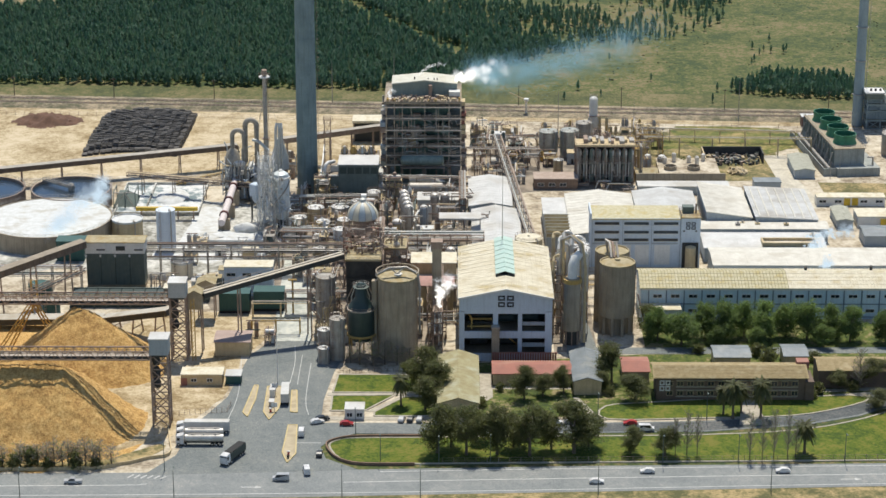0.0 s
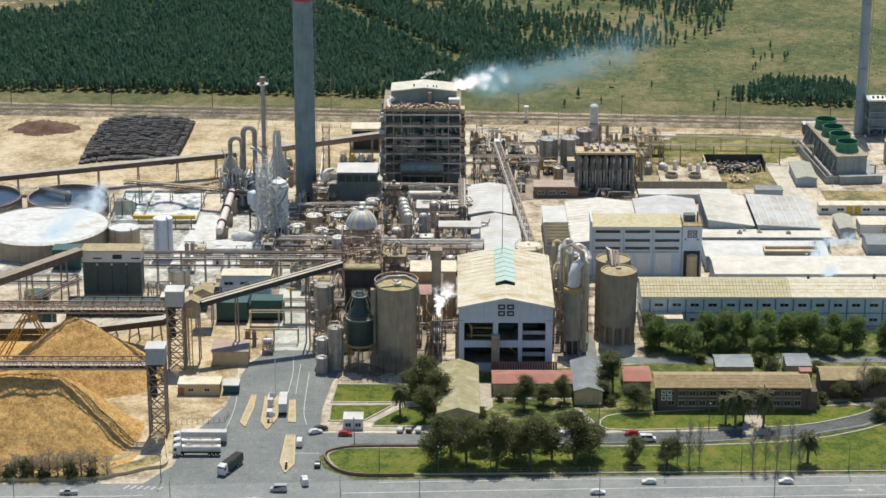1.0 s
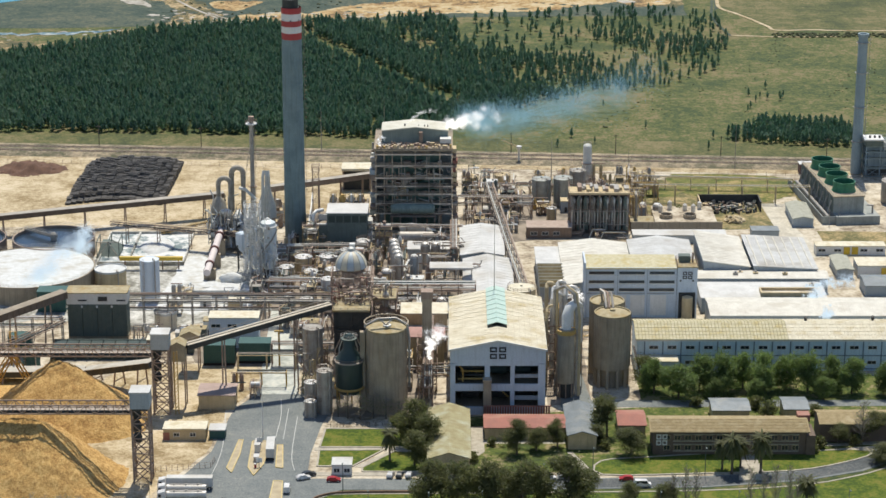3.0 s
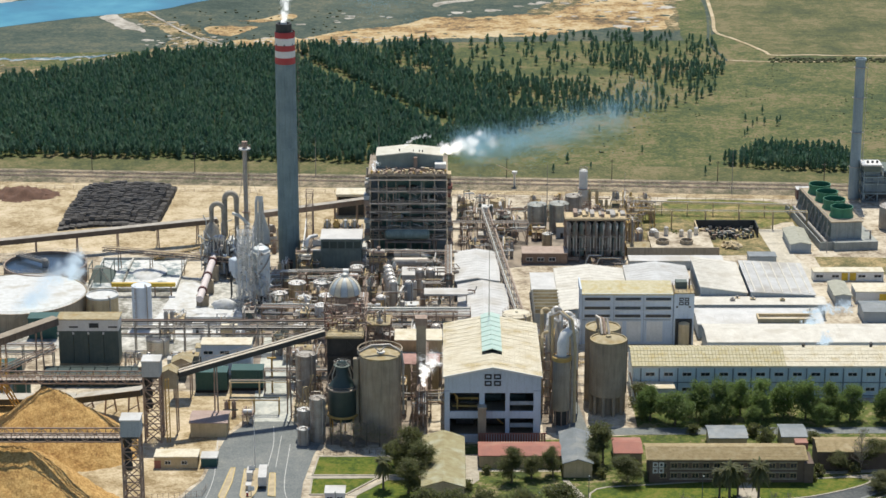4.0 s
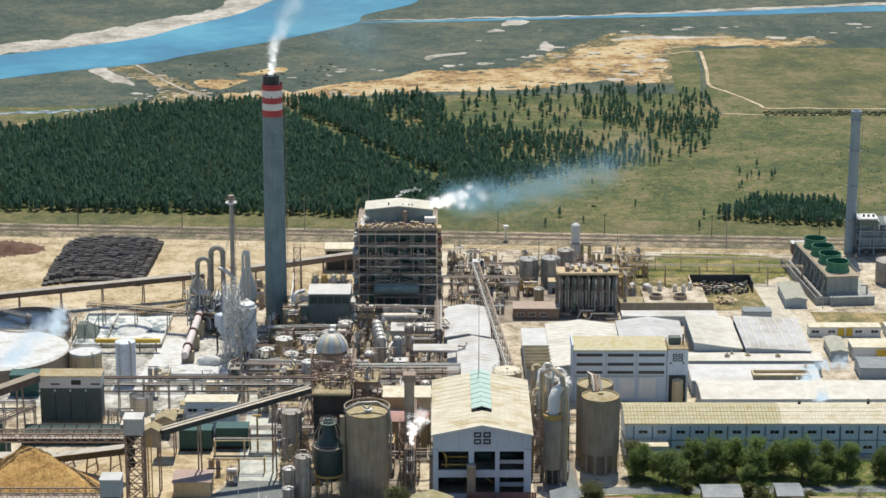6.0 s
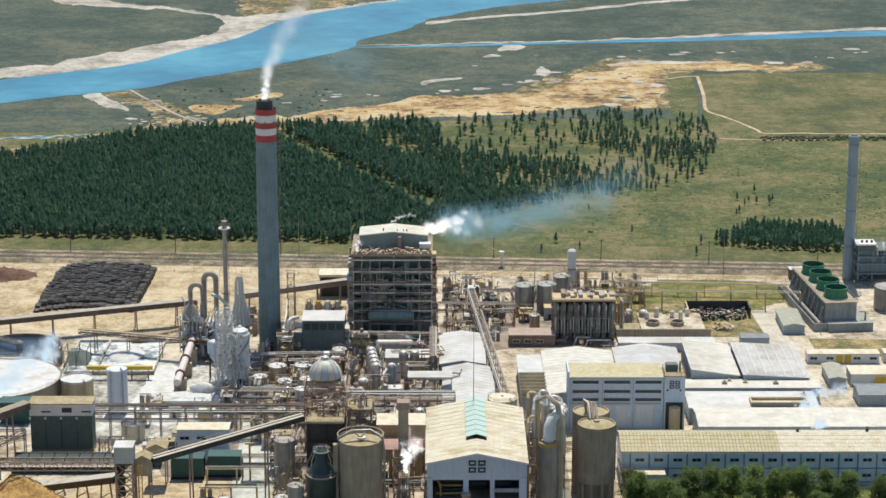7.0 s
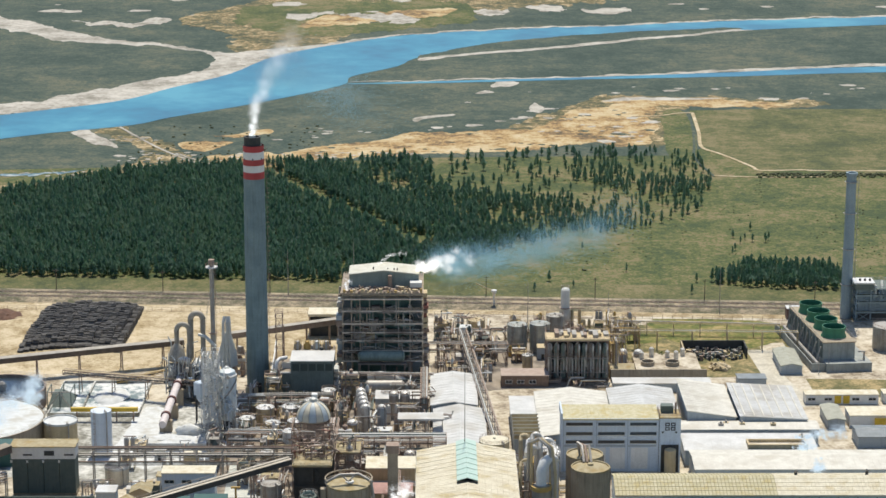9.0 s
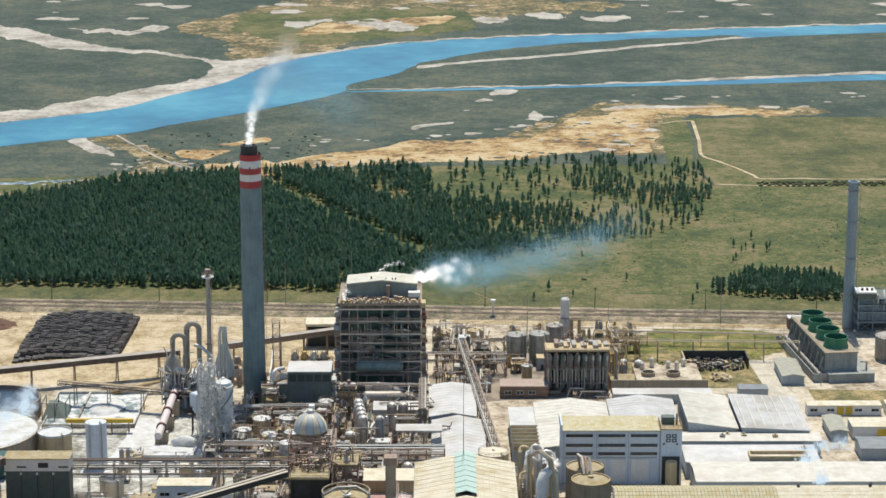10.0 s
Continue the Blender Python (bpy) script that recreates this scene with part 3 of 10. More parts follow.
sheet("garden_ground", [(58, 648), (97, 646), (112, 657), (165, 664), (205, 672), (215, 700), (112, 698), (58, 690)], 0.1, GARDEN, "dry grassy garden ground round the offices", "garden")
sheet("garden_ground", [(114, 703), (215, 704), (215, 726), (114, 728)], 0.1, GARDEN, "dry grassy strip below the workshop trees", "garden")
sheet("garden_lane", [(88, 698), (215, 700), (215, 705), (98, 704), (96, 730), (90, 730)], 0.12, TARMAC, "narrow grey lane behind the offices", "road")
sheet("ochre_yard", [(-58, 628), (-36, 628), (-28, 645), (-21, 662), (-18, 690), (-17, 700), (-11, 712), (-11, 735), (-40, 737), (-60, 725)], 0.065, SAND, "ochre trampled sand beside the drive", "yard", smooth_edge=2, ragged=0.3)
# railway
def rail_y(x):
    return 1006 - (x + 157) * 26 / 400


bed = Shape()
for k, (y0, y1, z0, z1) in enumerate(((-11, -6, 0.0, 0.8), (-6, 6, 0.8, 0.8), (6, 11, 0.8, 0.0))):
    bed.add([(x, rail_y(x) + y, z) for x in (-420, 520) for y, z in ((y0, z0), (y1, z1))], [(0, 2, 3, 1)])
railway = solid("railway_bed", bed, land("brown_ballast", (24, 6, 1.6, 0.6), (1.2, 1.1, 1.0, 1.0), ((0.22, (0.085, 0.085, 0.045)), (0.8, (0.36, 0.29, 0.19)), (0.45, (0.17, 0.145, 0.095)), (0.58, (0.235, 0.195, 0.13)))), "brown ballast bed of a double railway line", "railway", kind="structure")
for y in (-4.2, -2.7, 2.2, 3.7):
    part("rail", Shape().bar((-420, rail_y(-420) + y, 0.98), (520, rail_y(520) + y, 0.98), 0.18, 0.2), RUST, railway)
for y in (-3.4, 3.0):
    s = Shape()
    for i in range(470):
        x = -420 + i * 2.0
        s.box(x - 0.35, rail_y(x) + y - 1.3, 0.72, x + 0.35, rail_y(x) + y + 1.3, 0.88)
    part("sleepers", s, mat("grey_sleeper", (0.33, 0.29, 0.24), rough=0.9), railway)
# highway: slightly skewed strip
sheet("highway_verge", [(-400, 560), (400, 560), (400, 603), (177, 598), (50, 592), (-76, 588), (-400, 584)], 0.05, DRY, "dry grassy verge of the highway", "verge")
sheet("highway", [(-400, 584), (-76, 588.5), (3, 589.5), (51, 592), (115, 595), (174, 598), (400, 606), (400, 621), (177, 613.5), (84, 611), (18, 608), (-30, 606), (-79, 605), (-400, 601)], 0.09, ROADTAR, "light grey asphalt two-lane highway", "road")
def road_mid(x):
    return 598.2 + (x + 30) * 0.042 if x < 60 else 602 + (x - 60) * 0.0335


def marking(points, width, label, material=None, z=0.12):
    return track("road_marking", points, width, material or PAINT, label, z, "road marking")


marking([(-390, 593), (-80, 596.6), (-36, 598)], 0.35, "white centre line")
marking([(20, 599.6), (84, 602.6), (174, 606), (390, 613)], 0.35, "white centre line")
marking([(-390, 586), (-76, 590.3), (51, 593.8), (174, 599.6), (390, 607.5)], 0.3, "white edge line")
marking([(30, 606.8), (84, 609.2), (177, 612), (390, 619)], 0.3, "white edge line")
for i in range(6):
    marking([(-42 + i * 1.9, 602.2 - i * 0.1), (-40.6 + i * 1.9, 604.6 - i * 0.25)], 0.5, "white hatched marking")
for x in (-6, 165):
    y = road_mid(x) - 3
    sheet("road_arrow", [(x - 3, y - 0.2), (x + 1, y - 0.2), (x + 1, y - 0.8), (x + 3, y), (x + 1, y + 0.8), (x + 1, y + 0.2), (x - 3, y + 0.2)], 0.12, PAINT, "white lane arrow", "road marking")
# entrance yard and the drive
sheet("entrance_asphalt", [(-38, 604), (-30, 618), (-27, 640), (-19, 662), (-16, 690), (-15, 697), (-8, 711), (3, 712), (9, 702), (15, 693), (13, 682), (11, 660), (11, 642), (44, 642), (85, 642), (127, 644), (155, 648), (172, 657), (186, 668), (320, 690), (320, 683), (190, 659), (175, 648), (157, 641), (127, 636), (85, 634.5), (44, 634), (22, 634), (15, 630), (12, 624), (14, 616), (24, 608)], 0.1, TARMAC, "worn grey asphalt entrance yard and drive", "road")
LANE = land("pale_lane_concrete", (14, 5, 1.4), (1.1, 1.0, 0.9), ((0.2, (0.30, 0.32, 0.29)), (0.8, (0.58, 0.58, 0.51)), (0.5, (0.46, 0.48, 0.44))))
DRIVE = land("dark_drive_asphalt", (12, 4, 1.2, 0.5), (0.6, 0.5, 0.5, 1.0), ((0.2, (0.05, 0.058, 0.06)), (0.8, (0.17, 0.165, 0.15)), (0.5, (0.085, 0.095, 0.098))), bump=0.15)
sheet("office_drive", [(46, 641), (85, 641.2), (127, 643.2), (155.2, 647.2), (172.5, 656.2), (186.5, 667.2), (320, 689), (320, 684), (190, 660), (174.5, 649), (156.5, 642), (127, 637), (85, 635.5), (46, 635)], 0.125, DRIVE, "dark patched asphalt drive to the offices", "road")
sheet("loading_lane", [(-8.8, 709), (3.9, 709), (2.0, 790), (-10.4, 790)], 0.16, LANE, "pale concrete loading lane", "road")


def lawn(outline, label, kerb=True, steps=5):
    line = curve_through(outline, steps) if steps else outline
    area = sum(a[0] * b[1] - b[0] * a[1] for a, b in zip(line, line[1:] + line[:1]))
    line = line if area > 0 else line[::-1]
    ob = solid("lawn", Shape().slab(line, -0.1, 0.2), LAWN, label, "lawn", kind="structure")
    if kerb:
        s = Shape()
        for a, b in zip(line, line[1:] + line[:1]):
            if (Vector(a) - Vector(b)).length > 0.05:
                s.bar((*a, 0.16), (*b, 0.16), 0.6, 0.3)
        part("kerb", s, KERB, ob, "pale concrete kerb")


lawn([(14.5, 680), (40, 680), (40, 665.5), (13.5, 665.5)], "mown green lawn with pale kerb", steps=0)
lawn([(13.5, 663), (25, 663), (33, 663.5), (24, 651), (13.5, 651)], "mown green lawn with pale kerb", steps=0)
lawn([(36, 662), (48, 662), (48, 647), (27, 647), (27, 650)], "mown green lawn with pale kerb", steps=0)
lawn([(14.5, 625), (17, 629), (22, 630.5), (44, 631), (85, 632), (127, 633.5), (156, 637.5), (176, 646), (192, 656), (215, 659), (215, 617), (177, 615.5), (110, 614), (48, 612.5), (25, 612), (18, 616)], "mown green lawn between highway and drive", steps=3)
lawn([(98, 645), (98, 655), (112, 658), (137, 661.5), (152, 661.5), (174, 664), (180, 661), (170, 654), (154, 648), (127, 646)], "mown green lawn before the office block", steps=3)
lawn([(172, 688), (205, 692), (205, 674), (186, 672), (172, 674)], "mown green lawn beside the office block", steps=3)
sheet("footpath", [(12, 663), (45, 663.5), (45, 665.3), (12, 665.3)], 0.14, KERB, "pale concrete footpath", "path")
sheet("footpath", [(24.5, 650.5), (35.2, 663), (37, 663), (26.5, 650.2)], 0.14, KERB, "pale concrete footpath", "path")
sheet("footpath", [(12, 644), (48, 644), (48, 646.6), (12, 646.6)], 0.14, KERB, "pale concrete pavement", "path")
sheet("footpath", [(137.5, 641), (146, 641), (144.5, 661.5), (140.5, 661.5)], 0.22, KERB, "pale concrete garden path between palms", "path")
sheet("footpath", [(160, 666), (205, 670), (205, 672), (160, 668)], 0.24, KERB, "pale concrete path by the offices", "path")
for outline, label in (([(59.4, 682), (63.4, 682), (63.4, 662), (60.2, 657), (59.4, 657)], "pale paving between shed and office"), ([(63.4, 670.8), (88, 670.8), (88, 668.4), (63.4, 668.4)], "pale paving before the red roofed office"), ([(88.2, 662), (90, 662), (96, 645), (93, 645)], "pale garden path to the drive")):
    sheet("footpath", outline, 0.15, KERB, label, "path")
wall = Shape()
edge = curve_through([(44, 631.6), (24, 631.2), (17, 629.4), (13.6, 625), (17, 616), (24, 611.6), (40, 611.4)], 6, closed=False)
for a, b in zip(edge, edge[1:]):
    wall.bar((*a, 0.5), (*b, 0.5), 0.4, 0.9)
solid("garden_wall", wall, mat("old_brown_wall", (0.26, 0.17, 0.12), rough=0.9), "low brown masonry wall round the lawn", "wall", kind="structure")
# traffic islands
def island(outline, label):
    line = outline
    ob = solid("traffic_island", Shape().slab(line, -0.05, 0.28), mat("island_sand", (0.50, 0.42, 0.28), rough=0.9), label, "traffic island", kind="structure")
    s = Shape()
    for a, b in zip(line, line[1:] + line[:1]):
        s.bar((*a, 0.2), (*b, 0.2), 0.35, 0.34)
    part("kerb", s, YELLOWPAINT, ob, "yellow painted kerb")


island([(-13.2, 649.5), (-11.5, 646.2), (-10.2, 660), (-10.2, 671), (-11.4, 671)], "narrow paved traffic island with yellow kerb")
island([(-7.2, 670), (-6.9, 650), (-4.8, 644), (-2.6, 652), (-1.9, 662), (-2.8, 670)], "paved traffic island with yellow kerb")
island([(0.6, 667), (1.3, 650), (3.4, 649.5), (2.2, 667)], "narrow paved traffic island with yellow kerb")
island([(1.0, 620), (2.9, 612.8), (5.0, 619), (4.0, 640), (1.4, 640)], "long paved traffic island with yellow kerb")
for x, y, w, d, h, m, n in ((-5.0, 663, 1.6, 5.0, 2.6, WHITE, "barrier_cabin"), (-4.8, 655, 1.5, 2.6, 1.5, STEEL, "ticket_machine"), (-4.7, 649.5, 0.6, 0.6, 1.2, REDBAND, "bollard"), (3.0, 617.6, 0.6, 0.5, 1.3, REDBAND, "bollard"), (3.0, 615.6, 0.5, 0.4, 0.9, BLACK, "bollard")):
    gate_box = thing(n, x, y, 0.28, 0, {"barrier_cabin": "small white barrier cabin on the traffic island", "ticket_machine": "grey ticket machine on the traffic island", "bollard": "short bollard on the traffic island"}[n], n.replace("_", " "))
    part("body", Shape().box(-w / 2, -d / 2, 0, w / 2, d / 2, h), m, gate_box)
    part("cap", Shape().box(-w / 2 - 0.1, -d / 2 - 0.1, h, w / 2 + 0.1, d / 2 + 0.1, h + 0.14), ROOFWHITE if h > 1 else BLACK, gate_box)
for pts, w in (([(-18, 700), (-16, 660), (-20, 625)], 0.18), ([(-1, 705), (0.0, 690), (-0.5, 672)], 0.2), ([(5.2, 690), (5.4, 660), (7, 648)], 0.2), ([(4.6, 627), (12, 627)], 0.3), ([(2, 697), (2, 672)], 0.18)):
    marking(pts, w, "worn white lane line", z=0.13)
# ---- kit of building parts ----
TAKEN = []


def roof_pair(parent, x0, x1, y0, y1, eave, ridge, axis, material, over=0.4, thick=0.25, ribs=0.0, label=""):
    """Two roof slopes, ridge along x or y, each a slab of its own, with ribs that run down the slope."""
    out = []
    for side in (0, 1):
        s = Shape()
        if axis == "y":
            m = (x0 + x1) / 2
            e = x0 - over if side == 0 else x1 + over
            ez = eave - over * (ridge - eave) / ((x1 - x0) / 2)
            a = [(e, y0 - over, ez), (m, y0 - over, ridge), (m, y1 + over, ridge), (e, y1 + over, ez)]
        else:
            m = (y0 + y1) / 2
            e = y0 - over if side == 0 else y1 + over
            ez = eave - over * (ridge - eave) / ((y1 - y0) / 2)
            a = [(x0 - over, e, ez), (x0 - over, m, ridge), (x1 + over, m, ridge), (x1 + over, e, ez)]
        s.add(a + [(x, y, z + thick) for x, y, z in a], [(0, 1, 2, 3), (7, 6, 5, 4), (0, 4, 5, 1), (1, 5, 6, 2), (2, 6, 7, 3), (3, 7, 4, 0)])
        made = part("roof", s, material, parent, label)
        out.append(made)
        if ribs:
            s = Shape()
            lo, hi = (y0, y1) if axis == "y" else (x0, x1)
            k = int((hi - lo) / ribs)
            for i in range(k + 1):
                c = lo + (hi - lo) * i / k
                p, q = ((e, c, ez + thick), (m, c, ridge + thick)) if axis == "y" else ((c, e, ez + thick), (c, m, ridge + thick))
                s.bar(p, q, 0.12, 0.08)
            tagged(part("sheet_rib", s, material, made), kind="stuff")
    return out


def roof_flat(parent, x0, x1, y0, y1, z, material, over=0.2, thick=0.3, ribs=0.0, along="y", tilt=0.0, label=""):
    s = Shape()
    z1 = z + tilt
    a = [(x0 - over, y0 - over, z), (x1 + over, y0 - over, z), (x1 + over, y1 + over, z1), (x0 - over, y1 + over, z1)]
    s.add(a + [(x, y, q + thick) for x, y, q in a], [(3, 2, 1, 0), (4, 5, 6, 7), (0, 1, 5, 4), (1, 2, 6, 5), (2, 3, 7, 6), (3, 0, 4, 7)])
    made = part("roof", s, material, parent, label)
    if ribs:
        s = Shape()
        lo, hi = (x0, x1) if along == "y" else (y0, y1)
        k = max(1, int((hi - lo) / ribs))
        for i in range(k + 1):
            c = lo + (hi - lo) * i / k
            if along == "y":
                s.bar((c, y0, z + thick), (c, y1, z1 + thick), 0.14, 0.08)
            else:
                zc = z + tilt * (c - y0) / (y1 - y0) + thick
                s.bar((x0, c, zc), (x1, c, zc), 0.14, 0.08)
        tagged(part("sheet_rib", s, material, made), kind="stuff")
    return made


def walls(parent, x0, x1, y0, y1, z1, material, ridge=None, axis="y", z0=0.0, label=""):
    """Four walls, those below a ridge with their gables."""
    t = 0.3
    for name, (a0, b0, a1, b1), gab in (("wall", (x0, y0, x1, y0 + t), axis == "y"), ("wall", (x0, y1 - t, x1, y1), axis == "y"),
                                        ("wall", (x0, y0 + t, x0 + t, y1 - t), axis == "x"), ("wall", (x1 - t, y0 + t, x1, y1 - t), axis == "x")):
        s = Shape().box(a0, b0, z0, a1, b1, z1)
        if ridge and gab:
            if axis == "y":
                m = (a0 + a1) / 2
                s.add([(a0, b0, z1), (a1, b0, z1), (m, b0, ridge), (a0, b1, z1), (a1, b1, z1), (m, b1, ridge)], [(0, 1, 2), (5, 4, 3), (0, 2, 5, 3), (1, 4, 5, 2)])
            else:
                m = (b0 + b1) / 2
                s.add([(a0, b0, z1), (a0, b1, z1), (a0, m, ridge), (a1, b0, z1), (a1, b1, z1), (a1, m, ridge)], [(0, 2, 1), (3, 4, 5), (0, 3, 5, 2), (1, 2, 5, 4)])
        part(name, s, material, parent, label)


def windows(parent, xs, z, y, w, h, material=None, recess=0.0):
    """Windows in a wall that faces the highway: a frame round a dark pane. Alike ones share their meshes."""
    fs = Shape()
    for b in ((-w / 2 - 0.12, 0, -0.12, w / 2 + 0.12, 0.14, 0), (-w / 2 - 0.12, 0, h, w / 2 + 0.12, 0.14, h + 0.12), (-w / 2 - 0.12, 0, 0, -w / 2, 0.14, h), (w / 2, 0, 0, w / 2 + 0.12, 0.14, h), (-0.05, 0.02, 0, 0.05, 0.14, h)):
        fs.box(*b)
    fm, pm = mesh_of("window_frame", fs, material or WHITE, False), mesh_of("pane", Shape().box(-w / 2, 0.06, 0, w / 2, 0.1, h), GLASS, False)
    for x in xs:
        f = new("window", fm)
        f.parent, f.location = parent, (x, y - 0.12, z)
        p = new("pane", pm)
        p.parent = f


def hall(name, x0, x1, y0, y1, eave, ridge, axis, roof_material, wall_material, label, category="building", ribs=0.0, group=""):
    x, y = (x0 + x1) / 2, (y0 + y1) / 2
    TAKEN.append((x0 - 1, x1 + 1, y0 - 1, y1 + 1))
    ob = thing(name, x, y, 0, 0, label, category, group)
    dx, dy = (x1 - x0) / 2, (y1 - y0) / 2
    if ridge > eave:
        walls(ob, -dx, dx, -dy, dy, eave, wall_material, ridge, axis)
        roof_pair(ob, -dx, dx, -dy, dy, eave, ridge, axis, roof_material, ribs=ribs)
    else:
        walls(ob, -dx, dx, -dy, dy, eave, wall_material)
        roof_flat(ob, -dx, dx, -dy, dy, eave, roof_material, ribs=ribs)
    return ob


def handrail(s, points, h=1.1, post=2.0, w=0.07):
    for p, q in zip(points, points[1:]):
        p, q = Vector(p), Vector(q)
        for k in (h, h * 0.55):
            s.bar(p + Vector((0, 0, k)), q + Vector((0, 0, k)), w)
        n = max(1, int((q - p).length / post))
        for i in range(n + 1):
            c = p.lerp(q, i / n)
            s.bar(c, c + Vector((0, 0, h)), w)


def ring_rail(s, r, z, n=24, h=1.1):
    pts = [(r * math.cos(2 * math.pi * i / n), r * math.sin(2 * math.pi * i / n), z) for i in range(n + 1)]
    handrail(s, pts, h, 6.0)


def ladder(s, x, y, z0, z1, nx, ny):
    """A caged ladder on a face whose outward way is (nx, ny)."""
    tx, ty = -ny, nx
    for k in (-0.3, 0.3):
        s.bar((x + tx * k, y + ty * k, z0), (x + tx * k, y + ty * k, z1), 0.08)
    for i in range(int((z1 - z0) / 0.9)):
        z = z0 + i * 0.9
        s.bar((x - tx * 0.3, y - ty * 0.3, z), (x + tx * 0.3, y + ty * 0.3, z), 0.06)
        if i > 2 and i % 2:
            pts = [(x + tx * 0.45 * math.cos(a) + nx * 0.7 * math.sin(a), y + ty * 0.45 * math.cos(a) + ny * 0.7 * math.sin(a), z) for a in (0, 0.8, 1.57, 2.34, 3.14)]
            for p, q in zip(pts, pts[1:]):
                s.bar(p, q, 0.06)


def tank(name, x, y, r, h, material, roof="cone", label="", category="tank", group="", z0=0.0, legs=0.0, rail=True, roof_material=None, ribs=0, rise=None, n=28, side=-1.57, pipe=True):
    """An upright vessel: shell with hoops, roof, ladder, handrail, outlet pipe, and legs where it stands on them."""
    TAKEN.append((x - r - 0.8, x + r + 0.8, y - r - 0.8, y + r + 0.8))
    ob = thing(name, x, y, z0, 0, label, category, group)
    s = Shape().lathe(0, 0, [(r, legs), (r, legs + h)], n, top=roof == "flat", bottom=True)
    part("shell", s, material, ob)
    s = Shape()
    k = max(2, int(h / 2.6))
    for i in range(k + 1):
        z = legs + h * i / k
        s.lathe(0, 0, [(r + 0.01, z - 0.08), (r + 0.07, z - 0.05), (r + 0.07, z + 0.05), (r + 0.01, z + 0.08)], n, top=False)
    for i in range(ribs):
        a = 2 * math.pi * i / ribs
        s.bar(((r + 0.06) * math.cos(a), (r + 0.06) * math.sin(a), legs), ((r + 0.06) * math.cos(a), (r + 0.06) * math.sin(a), legs + h), 0.22)
    tagged(part("hoop_band", s, material, ob), kind="stuff")
    top = legs + h
    rise = rise if rise is not None else (0.14 * r if roof == "cone" else 0.75 * r)
    if roof == "cone":
        part("roof", Shape().lathe(0, 0, [(r + 0.12, top), (r + 0.12, top + 0.12), (0.5, top + rise), (0.5, top + rise + 0.4)], n), roof_material or material, ob)
    elif roof == "dome":
        prof = [(r * math.cos(b), top + rise * math.sin(b)) for b in (i * math.pi / 14 for i in range(7))]
        part("roof", Shape().lathe(0, 0, prof + [(0.3, top + rise + 0.1)], n), roof_material or material, ob)
    elif roof == "rim":
        s = Shape().lathe(0, 0, [(r + 0.15, top - 0.2), (r + 0.15, top + 0.5), (r - 0.1, top + 0.5), (r - 0.15, top + 0.05)], n, top=True)
        part("roof", s, roof_material or material, ob)
    if legs:
        for i in range(6):
            a = 2 * math.pi * (i + 0.5) / 6
            part("leg", Shape().bar(((r - 0.3) * math.cos(a), (r - 0.3) * math.sin(a), 0), ((r - 0.3) * math.cos(a), (r - 0.3) * math.sin(a), legs), 0.45), material, ob)
    if rail:
        s = Shape()
        ring_rail(s, r - 0.1, top + 0.05, 20)
        part("handrail", s, RUST, ob)
    s = Shape()
    ladder(s, (r + 0.25) * math.cos(side - 0.5), (r + 0.25) * math.sin(side - 0.5), 0.2, top + 1.0, math.cos(side - 0.5), math.sin(side - 0.5))
    part("ladder", s, RUST, ob)
    if pipe:
        a = side + 0.6
        c, d = math.cos(a), math.sin(a)
        part("pipe", Shape().tube([((r + 0.5) * c, (r + 0.5) * d, 0.1), ((r + 0.5) * c, (r + 0.5) * d, top + 0.8), ((r - 0.6) * c, (r - 0.6) * d, top + 1.0), ((r - 0.6) * c, (r - 0.6) * d, top + 0.1)], 0.22), STEEL, ob)
    return ob


def steel_frame(ob, xs, ys, zs, material=None, w=0.35, brace=True, deck=None, rails=True, skip=(), rail_w=0.09):
    """Columns, floor beams, braces, decks and handrails; each column and each deck is a part."""
    material = material or RUST
    for x in xs:
        for y in ys:
            part("column", Shape().bar((x, y, 0), (x, y, zs[-1]), w), material, ob)
    for k, z in enumerate(zs):
        if z in skip:
            continue
        for y in ys:
            part("floor_beam", Shape().bar((xs[0], y, z), (xs[-1], y, z), w * 0.8, w), material, ob)
        for x in xs:
            part("floor_beam", Shape().bar((x, ys[0], z - 0.01), (x, ys[-1], z - 0.01), w * 0.8, w), material, ob)
        if deck:
            part("deck", Shape().box(xs[0] - 0.3, ys[0] - 0.3, z + w * 0.5, xs[-1] + 0.3, ys[-1] + 0.3, z + w * 0.5 + 0.08), deck, ob)
        if rails:
            s = Shape()
            a = z + w * 0.5
            handrail(s, [(xs[0] - 0.3, ys[0] - 0.3, a), (xs[-1] + 0.3, ys[0] - 0.3, a), (xs[-1] + 0.3, ys[-1] + 0.3, a), (xs[0] - 0.3, ys[-1] + 0.3, a), (xs[0] - 0.3, ys[0] - 0.3, a)], 1.1, 2.2, rail_w)
            part("handrail", s, material, ob)
    if brace:
        s = Shape()
        for k in range(len(zs) - 1):
            for i in range(len(xs) - 1):
                if (i + k) % 2 == 0:
                    for y in (ys[0], ys[-1]):
                        s.bar((xs[i], y, zs[k]), (xs[i + 1], y, zs[k + 1]), w * 0.4)
                        s.bar((xs[i + 1], y, zs[k]), (xs[i], y, zs[k + 1]), w * 0.4)
        tagged(part("bracing", s, material, ob), kind="stuff")


